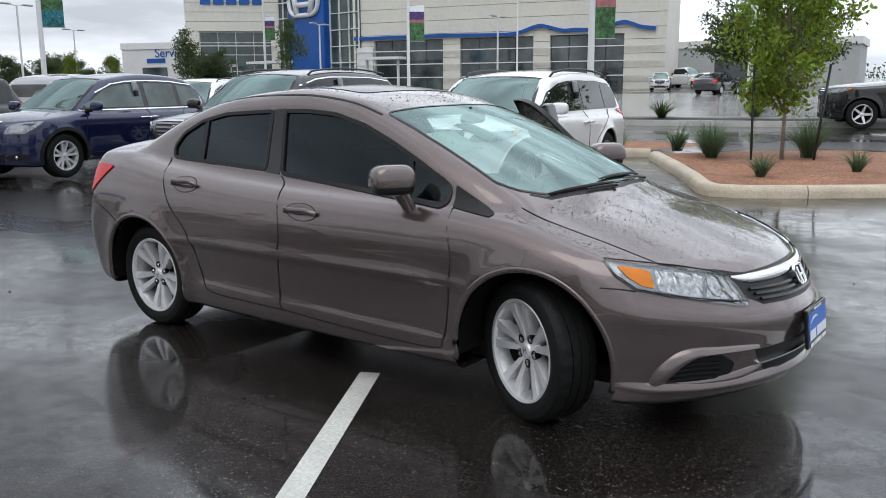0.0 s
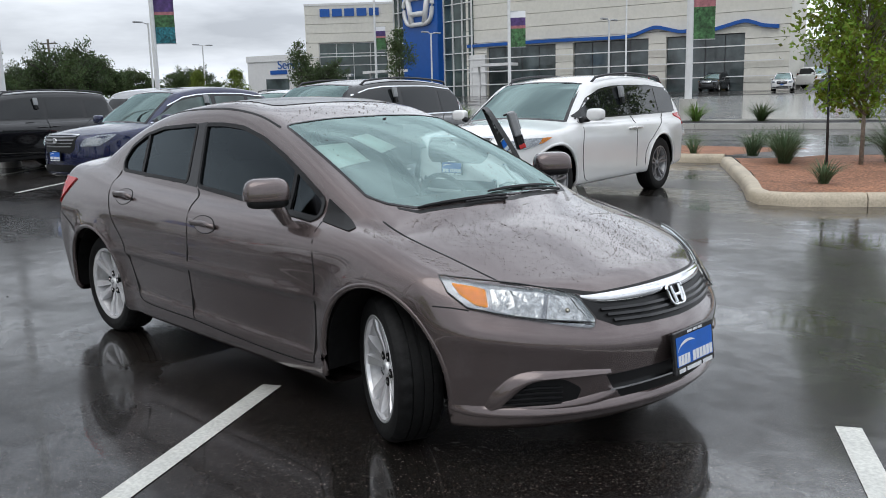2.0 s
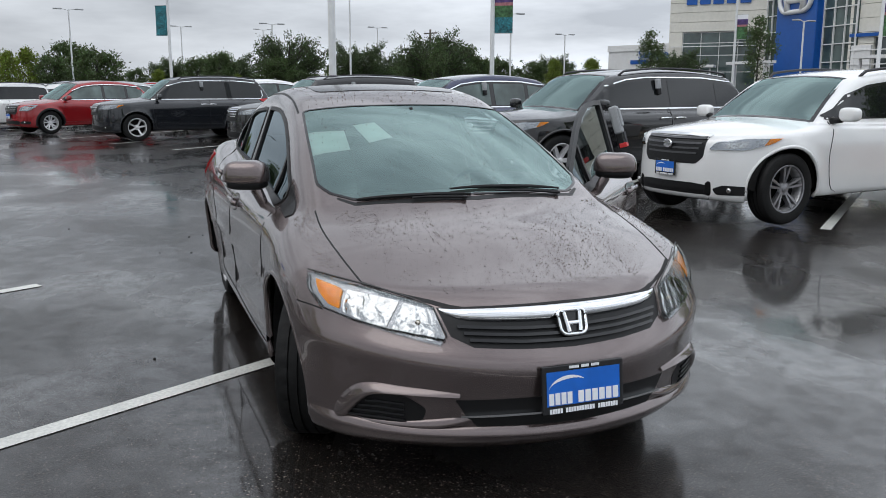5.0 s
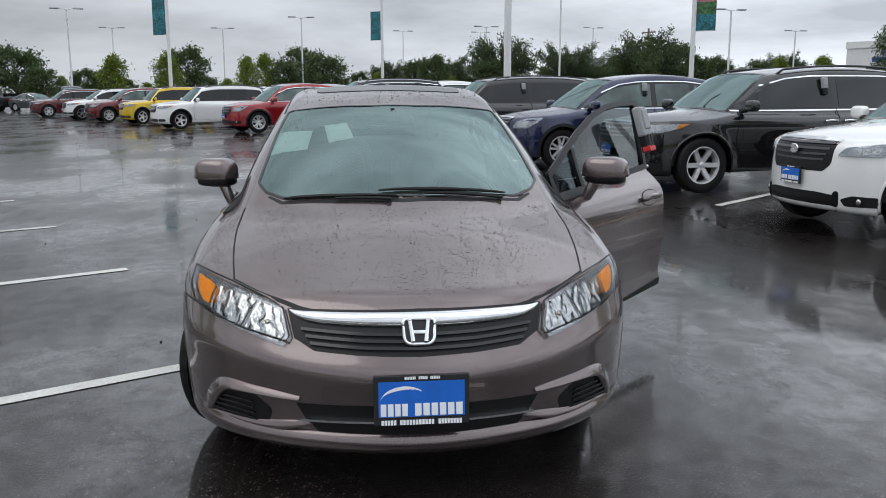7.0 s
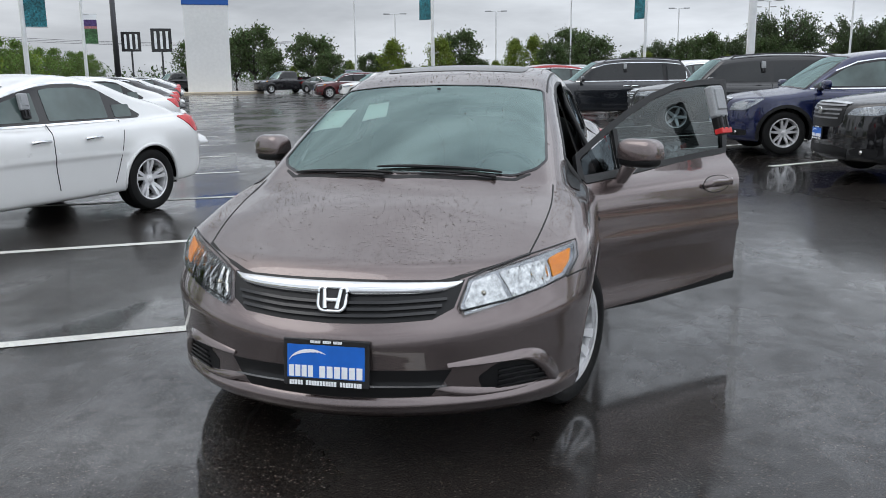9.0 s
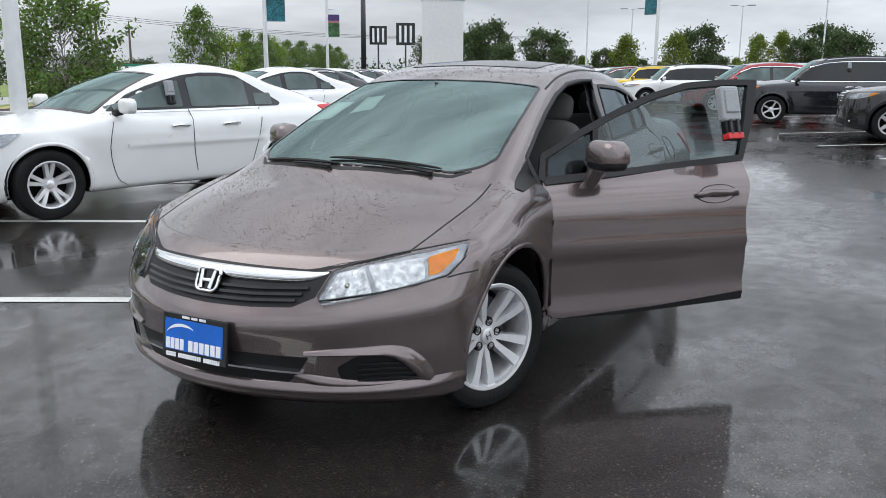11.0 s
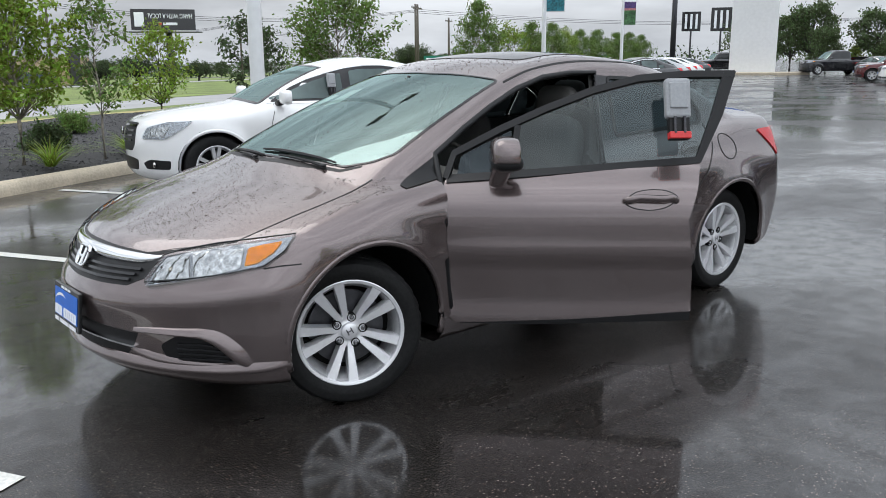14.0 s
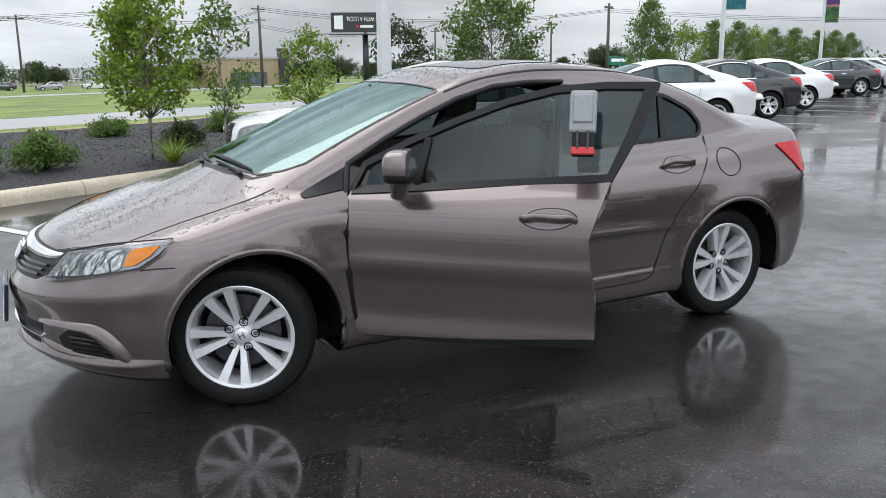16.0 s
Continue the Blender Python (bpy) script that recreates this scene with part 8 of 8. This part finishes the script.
tree("young_tree", "sparse young tree with dark open branches", YOUNG, pose(p.x, p.y, float(land(p.x, p.y)) + 0.2), 2.5, 1.8, 0.5, 17, LEAF_DARK, TRUNK_DARK, "round", 36, 54, 0.050, 0.022, spread=0.10)
p = onbed(15.0, 3.3)
full = tree("young_tree", "full leafy young tree in the bark bed", YOUNG, pose(p.x, p.y, float(land(p.x, p.y)) + 0.2), 3.4, 2.7, 0.35, 23, LEAF_MID, TRUNK, "cone", 120, 66, 0.058, 0.030, spread=0.14)
for r, s, k, w, yaw, src, lab in ((26.5, 3.0, 1.0, 0.74, 140, full, "tall conical young tree in the bark bed"), (31.5, 3.2, 1.4, 1.3, 30, multi, "open young tree in the bark bed"), (35.0, 3.0, 0.85, 0.8, 75, full, "leafy young tree in the bark bed"), (39.2, 3.0, 0.88, 0.8, 200, full, "conical young tree in the bark bed"), (44.0, 3.3, 1.5, 1.4, 150, multi, "open young tree in the bark bed"),
                                  (48.0, 3.2, 0.85, 0.85, 20, full, "leafy young tree in the bark bed"), (54.0, 3.2, 0.9, 0.9, 90, full, "leafy young tree in the bark bed"), (61.0, 3.0, 0.9, 0.9, 250, full, "leafy young tree in the bark bed"), (68.0, 3.0, 0.95, 0.9, 120, full, "leafy young tree in the bark bed"), (76.0, 3.0, 0.95, 0.9, 10, full, "leafy young tree in the bark bed")):
    p = onbed(r, s)
    grow(src, p.x, p.y, 0.18, yaw, w, k, lab, YOUNG)
isl_tree = tree("young_tree", "leafy young tree staked in a granite island", "", pose(-0.8, 10.8, float(land(-0.8, 10.8)) + 0.12), 4.3, 1.75, 1.0, 21, LEAF_BRIGHT, TRUNK, "cone", 130, 75, 0.050, 0.030, spread=0.12)
for dx, dy, tl in ((-0.42, -0.25, -0.04), (0.45, 0.2, 0.16)):
    o = bmesh.new()
    cyl(o, (0, 0, -0.05), (tl, 0, 1.55), 0.022, 0.02, 8)
    st = part("tree_stake", o, DARK_METAL, None, smooth=True)
    st.matrix_basis = pose(-0.8 + dx, 10.8 + dy, float(land(-0.8, 10.8)) + 0.12)
    tagged(st, "dark steel stake beside the island tree", "stake", "tree stakes")
# young trees before the showroom
street = tree("young_tree", "slender dull green young tree beside the drive", "trees before the showroom", pose(-46.6, 33.5, float(land(-46.6, 33.5))), 4.6, 2.0, 1.3, 27, LEAF_FAR, TRUNK_DARK, "cone", 52, 48, 0.075, 0.045, spread=0.19)
for x, y, k in ((-42.0, 38.9, 1.15), (-58.0, 22.0, 0.95)):
    grow(street, x, y, 0, 40 * k * 7, k, k, "young tree in front of the showroom", "trees before the showroom")
oak = tree("oak_tree", "spreading dark oak beside the showroom", "oaks", pose(-14.4, 57.3, float(land(-14.4, 57.3))), 7.4, 10.0, 1.8, 33, LEAF_DARK, TRUNK_DARK, "oak", 120, 105, 0.13, 0.34, spread=0.30)
FARWOOD = "trees round the car park"
for x, y, k, yaw in ((-66.9, 25.2, 1.0, 20), (-74.0, 20.0, 0.9, 80), (-82.0, 15.0, 1.1, 150), (-88.0, 30.0, 0.9, 10), (-58.0, 44.0, 0.7, 60), (-95.0, 52.0, 0.8, 20), (-100.0, 44.0, 0.8, 90), (-92.0, 4.0, 0.75, 200), (-104.0, 12.0, 0.9, 100)):
    grow(oak, x, y, 0, yaw, k * 0.72, k * 0.88, "broad dark oak beyond the parked cars", FARWOOD)
elm = tree("round_tree", "round green tree beyond the parked cars", FARWOOD, pose(-80, -3, 0), 5.4, 4.6, 1.5, 41, LEAF_FAR, TRUNK_DARK, "round", 60, 75, 0.13, 0.10, spread=0.27)
lime = tree("round_tree", "lime-green young tree beyond the parked cars", FARWOOD, pose(-77, -22, 0), 4.6, 2.8, 0.9, 43, LEAF_LIME, TRUNK_DARK, "cone", 60, 60, 0.11, 0.08, spread=0.26)
rngt = random.Random(4)
for i in range(84):
    a = radians(150 + 1.236 * i)
    d = 88 + rngt.uniform(-8, 16)
    x, y = 4 + d * math.cos(a), d * math.sin(a)
    if (Vector((x, y)) - K0).dot(LD) > -6:
        continue
    src = lime if rngt.random() < 0.22 else elm
    k = rngt.choice((0.52, 0.62, 0.7, 0.8, 1.1)) * rngt.uniform(0.9, 1.1)
    grow(src, x, y, 0, rngt.uniform(0, 360), k, k * rngt.uniform(0.9, 1.15), "lime-green young tree beyond the parked cars" if src is lime else "round green tree beyond the parked cars", FARWOOD)
for i in range(28):
    x, y = 30 - 6.2 * i + rngt.uniform(-3, 3), -168 + rngt.uniform(-10, 8) + 1.2 * i
    k = rngt.uniform(0.7, 1.15)
    grow(elm if i % 2 else oak, x, y, 0, rngt.uniform(0, 360), k * 0.8, k * 0.8, "dark broad tree across the highway", "trees across the highway")

# far woods: one mass of foliage at the edge of sight
rngw = np.random.default_rng(8)
cen = []
for i in range(900):
    a = rngw.uniform(0, 2 * math.pi)
    d = rngw.uniform(210, 330)
    x, y = d * math.cos(a), d * math.sin(a)
    cen.append((x, y, float(land(x, y)) + rngw.uniform(0.2, 4.2) * (0.6 + 0.4 * math.sin(9 * a) * math.sin(23 * a))))
v, f = leaf_cloud(cen, 64, (4.6, 4.6, 1.3), 0.5, rngw)
woods = mesh_ob("far_woods", v, f, LEAF_DARK, None, smooth=False)
tagged(woods, "distant belt of dark trees round the horizon", "woods", kind="stuff")


def tuft(name, label, category, group, m, blades, length, width, lean, leaf_mat, seed):
    """A clump of arching blades."""
    rng = np.random.default_rng(seed)
    vs, fs = [], []
    for _ in range(blades):
        a = rng.uniform(0, 2 * math.pi)
        L = length * rng.uniform(0.6, 1.1)
        k = lean * rng.uniform(0.3, 1.2)
        d, s = np.array((math.cos(a), math.sin(a), 0)), np.array((-math.sin(a), math.cos(a), 0))
        b0 = np.array((rng.normal() * 0.05, rng.normal() * 0.05, 0)) * length
        i0 = len(vs)
        for j in range(4):
            u = j / 3
            p = b0 + d * L * k * (u + 0.6 * u * u) * 0.6 + np.array((0, 0, L * (u - 0.35 * k * u * u)))
            w = width * (1 - u) ** 0.6 * 0.5 if j < 3 else 0.001
            vs += [p - s * w, p + s * w]
        for j in range(3):
            fs.append((i0 + 2 * j, i0 + 2 * j + 1, i0 + 2 * j + 3, i0 + 2 * j + 2))
    o = mesh_ob(name, vs, fs, leaf_mat, None, smooth=False)
    o.matrix_basis = m
    return tagged(o, label, category, group)


YUC = "grass tufts in the granite island"
for i, (x, y, L, n) in enumerate(((-1.9, 10.6, 0.62, 300), (-2.9, 11.6, 0.55, 160), (-0.4, 8.3, 0.36, 110), (0.6, 9.5, 0.38, 110), (-0.55, 11.5, 0.75, 260), (-4.0, 11.5, 0.42, 60), (-2.2, 11.3, 0.6, 180))):
    tuft("grass_tuft", "arching grey-green grass tuft in red gravel", "plant", YUC, pose(x, y, float(land(x, y)) + 0.12), int(n * 1.7), L * 1.12, 0.013, 0.95, LEAF_GREY, 60 + i)
BEDS = "shrubs in the bark bed"


def mound(label, m, size, n, leaf_mat, seed):
    """A rounded shrub: twigs that fan out from the ground, leaves thick along their outer halves."""
    rng = np.random.default_rng(seed)
    t = thing("shrub", label, "shrub", BEDS, m)
    bm = bmesh.new()
    ends = []
    for _ in range(46):
        a, e = rng.uniform(0, 2 * math.pi), rng.uniform(0.25, 1.5)
        L = size * rng.uniform(0.65, 1.05)
        d = Vector((math.cos(a) * math.cos(e), math.sin(a) * math.cos(e), 0.92 * math.sin(e))) * L
        mid = d * 0.5 + Vector((0, 0, 0.06 * size))
        tube(bm, [Vector((0, 0, -0.03)), mid, d], [0.006, 0.004, 0.002], 4)
        ends += [mid.lerp(d, 0.3), mid.lerp(d, 0.65), d]
    part("stem", bm, TRUNK_DARK, t, "fan of thin twigs", smooth=True)
    v, f = leaf_cloud(ends, n // 14, (size * 0.10,) * 3, 0.026, rng)
    tagged(mesh_ob("foliage", v, f, leaf_mat, t, smooth=False), kind="stuff")
    return t


for i, (r, s, L, n, lm, lab) in enumerate(((0.4, 1.3, 0.40, 520, LEAF_MID, "soft round leafy shrub in black bark"), (-0.5, 1.6, 0.42, 520, LEAF_MID, "soft round leafy shrub in black bark"), (3.4, 4.2, 0.36, 420, LEAF_MID, "round leafy shrub in black bark"), (2.9, 1.8, 0.36, 460, LEAF_DARK, "dark round shrub in black bark"),
                                           (1.65, 0.42, 0.50, 110, LEAF_BRIGHT, "bright fern-like clump in black bark"), (3.1, 0.45, 0.46, 110, LEAF_BRIGHT, "bright fern-like clump in black bark"), (7.4, 5.8, 0.5, 70, LEAF_GREY, "spiky shrub in black bark"), (5.4, 3.6, 0.36, 300, LEAF_MID, "leafy shrub in black bark"), (11.0, 3.6, 0.4, 200, LEAF_GREY, "grassy shrub in black bark"))):
    p = onbed(r, s)
    m = pose(p.x, p.y, float(land(p.x, p.y)) + 0.17)
    if n >= 300:
        mound(lab, m, L * 1.15, n, lm, 80 + i)
    else:
        tuft("shrub", lab, "shrub", BEDS, m, n, L, 0.016, 1.7 if lm is LEAF_BRIGHT else 1.2, lm, 80 + i)
for i, (x, y) in enumerate(((-14.0, 20.2), (-11.5, 21.4), (-9.5, 21.8), (-7.6, 22.3), (-5.0, 23.4), (-2.5, 24.0), (1.0, 25.0), (4.5, 26.2), (-17.5, 19.6), (-21.0, 18.8))):
    tuft("shrub", "low twiggy shrub in the drive bed", "shrub", "shrubs in the drive bed", pose(x, y, float(land(x, y)) + 0.1), 190, 0.75, 0.03, 1.1, LEAF_DARK if i % 2 else LEAF_MID, 100 + i)

# loose bark lying on the bed
rngb = np.random.default_rng(31)
nb = 16000
rr_, ss_ = rngb.uniform(-3.0, 13.0, nb), rngb.uniform(0.12, 7.0, nb)
bx_, by_ = K0.x + LR.x * rr_ + LD.x * ss_, K0.y + LR.y * rr_ + LD.y * ss_
bz_ = land(bx_, by_) + np.array([rise(a, b) for a, b in zip(bx_, by_)])
P = np.stack([bx_, by_, bz_ + 0.006], 1)
ax = rngb.normal(0, 1, (nb, 3)) * (1, 1, 0.3)
ax /= np.linalg.norm(ax, axis=1, keepdims=True)
bx2 = np.cross(ax, rngb.normal(0, 1, (nb, 3)))
bx2 /= np.linalg.norm(bx2, axis=1, keepdims=True)
cx2 = np.cross(ax, bx2)
sz = rngb.uniform(0.3, 0.8, (nb, 1))
V = np.stack([P - ax * 0.036 * sz, P + ax * 0.030 * sz, P + bx2 * 0.020 * sz, P + cx2 * 0.016 * sz], 1).reshape(-1, 3)
i_ = np.arange(nb)[:, None] * 4
F = np.concatenate([i_ + [[0, 1, 2]], i_ + [[1, 3, 2]], i_ + [[0, 2, 3]], i_ + [[0, 3, 1]]])
chips_ = mesh_ob("bark_chips", V, F, mat("wet_bark_chip", (0.050, 0.050, 0.056), 0.35, grain=0.5, scale=25, big=0.3), None, smooth=False)
tagged(chips_, "loose wet black bark chips on the bed", "mulch", kind="stuff")

# cars before the showroom
SHOW = "cars before the showroom"
again(blue_suv, "small white car before the showroom", -25.6, 66.0, -70, WHITE, (0.92, 0.92, 0.92), SHOW, 0.05)
again(pickup, "white pickup truck before the workshop", -27.5, 77.0, -20, WHITE, (1, 1, 1), SHOW, 0.05)
again(cruze, "white saloon before the workshop", -24.0, 73.5, -35, WHITE, (1, 1, 1), SHOW, 0.05)
again(cruze, "dark saloon seen from behind near the showroom", -16.6, 54.0, 85, (0.05, 0.05, 0.055), (1, 1, 1), SHOW)
again(journey, "dark crossover at the showroom windows", -33.4, 69.5, -80, (0.02, 0.02, 0.022), (0.95, 1, 1), SHOW)
again(blue_suv, "red crossover at the showroom windows", -38.5, 66.0, -80, (0.25, 0.012, 0.015), (1, 1, 1), SHOW)
again(pickup, "black pickup truck on the drive beyond the island", -0.2, 22.6, -158, (0.006, 0.006, 0.007), (1, 1, 1), SHOW, 0.05)
for i, (x, y, col) in enumerate(((8, -150, WHITE), (2, -151, (0.05, 0.05, 0.06)), (-5, -149, (0.4, 0.4, 0.42)), (-12, -150, WHITE))):
    again(cruze, "saloon car across the highway, far off", x, y, 20, col, (1, 1, 1), "cars across the highway")

# ---------------------------------------------------------------- rain beads and litter
WATER = mat("water_bead", (0.20, 0.172, 0.162), 0.06, 0.5, spec=0.5, alpha=1.0, grain=0.1, scale=50)
rngd = np.random.default_rng(12)


def beads(name, view, outline, count, size, parent, label, keep=None):
    """Beads of rain on a surface: small flat domes, one mass."""
    us, vs = [a for a, _ in outline], [b for _, b in outline]
    uv = np.stack([rngd.uniform(min(us), max(us), count * 5), rngd.uniform(min(vs), max(vs), count * 5)], 1)
    run = 0.62 + 0.38 * np.sin(uv[:, 1] * 47 + 2.4 * np.sin(uv[:, 1] * 19) + 0.3 * np.sin(uv[:, 0] * 6))
    patchy = 0.6 + 0.4 * np.sin(uv[:, 0] * 7 + 1.7 * np.sin(uv[:, 1] * 5))
    uv = uv[rngd.uniform(0, 1, len(uv)) < 0.12 + 0.88 * run * patchy]
    uv = uv[inside(outline, uv[:, 0], uv[:, 1])][:count]
    p = view.lay(uv)
    g = -gradient(view.field, p)
    g /= np.maximum(np.linalg.norm(g, axis=1, keepdims=True), 1e-6)
    t = np.cross(g, (0.0, 1.0, 0.0))
    t /= np.maximum(np.linalg.norm(t, axis=1, keepdims=True), 1e-6)
    b = np.cross(g, t)
    r = size * rngd.lognormal(0, 0.45, (len(p), 1))
    p = p + g * 0.0015
    rings = []
    for rr, hh in ((1.0, -0.1), (0.75, 0.30)):
        for k in range(6):
            a = 2 * math.pi * k / 6
            rings.append(p + r * rr * (math.cos(a) * t * 1.25 + math.sin(a) * b) + g * r * hh)
    rings.append(p + g * r * 0.42)
    V = np.stack(rings, 1).reshape(-1, 3)
    i = np.arange(len(p))[:, None] * 13
    F = [tuple(x) for k in range(6) for x in (i + [[k, (k + 1) % 6, 6 + (k + 1) % 6, 6 + k]])] + [tuple(x) for k in range(6) for x in (i + [[6 + k, 6 + (k + 1) % 6, 12]])]
    o = mesh_ob(name, V, F, WATER, parent, label)
    return tagged(o, kind="stuff")


BON = [(1.20, -0.62), (1.72, -0.60), (1.95, -0.38), (2.02, 0.0), (1.95, 0.38), (1.72, 0.60), (1.20, 0.62), (1.36, 0.0)]
beads("rain_film", vt, BON, 5200, 0.0011, civic, "beads of rain on the bonnet")
beads("rain_film", vt, SCREEN, 700, 0.0011, civic, "beads of rain on the windscreen")
for s_ in (-1, 1):
    beads("rain_film", vt, [(1.10, s_ * 0.685), (1.62, s_ * 0.685), (1.72, s_ * 0.66), (1.60, s_ * 0.775), (1.12, s_ * 0.765)], 700, 0.0012, civic, "beads of rain on the wing")
beads("rain_film", vt, [(0.28, -0.5), (0.33, 0.0), (0.28, 0.5), (-0.9, 0.48), (-0.9, -0.48)], 1900, 0.0018, civic, "beads of rain on the roof")
# bits of leaf and gravel on the asphalt
for i in range(18):
    x, y = rngd.uniform(-5, 4.5), rngd.uniform(-4.2, 4.8)
    if abs(x) < 2.3 and abs(y) < 1.0:
        continue
    bm = bmesh.new()
    egg(bm, (0, 0, 0.004), tuple(rngd.uniform(0.008, 0.020, 2)) + (0.009,), Matrix.Rotation(rngd.uniform(0, 3), 4, "Z"), 8, 5)
    o = part("litter", bm, UNDER if i % 3 else BARK)
    o.matrix_basis = pose(x, y, float(land(x, y)))
    tagged(o, "small dark bit of bark on wet asphalt", "debris", "bits on the asphalt")
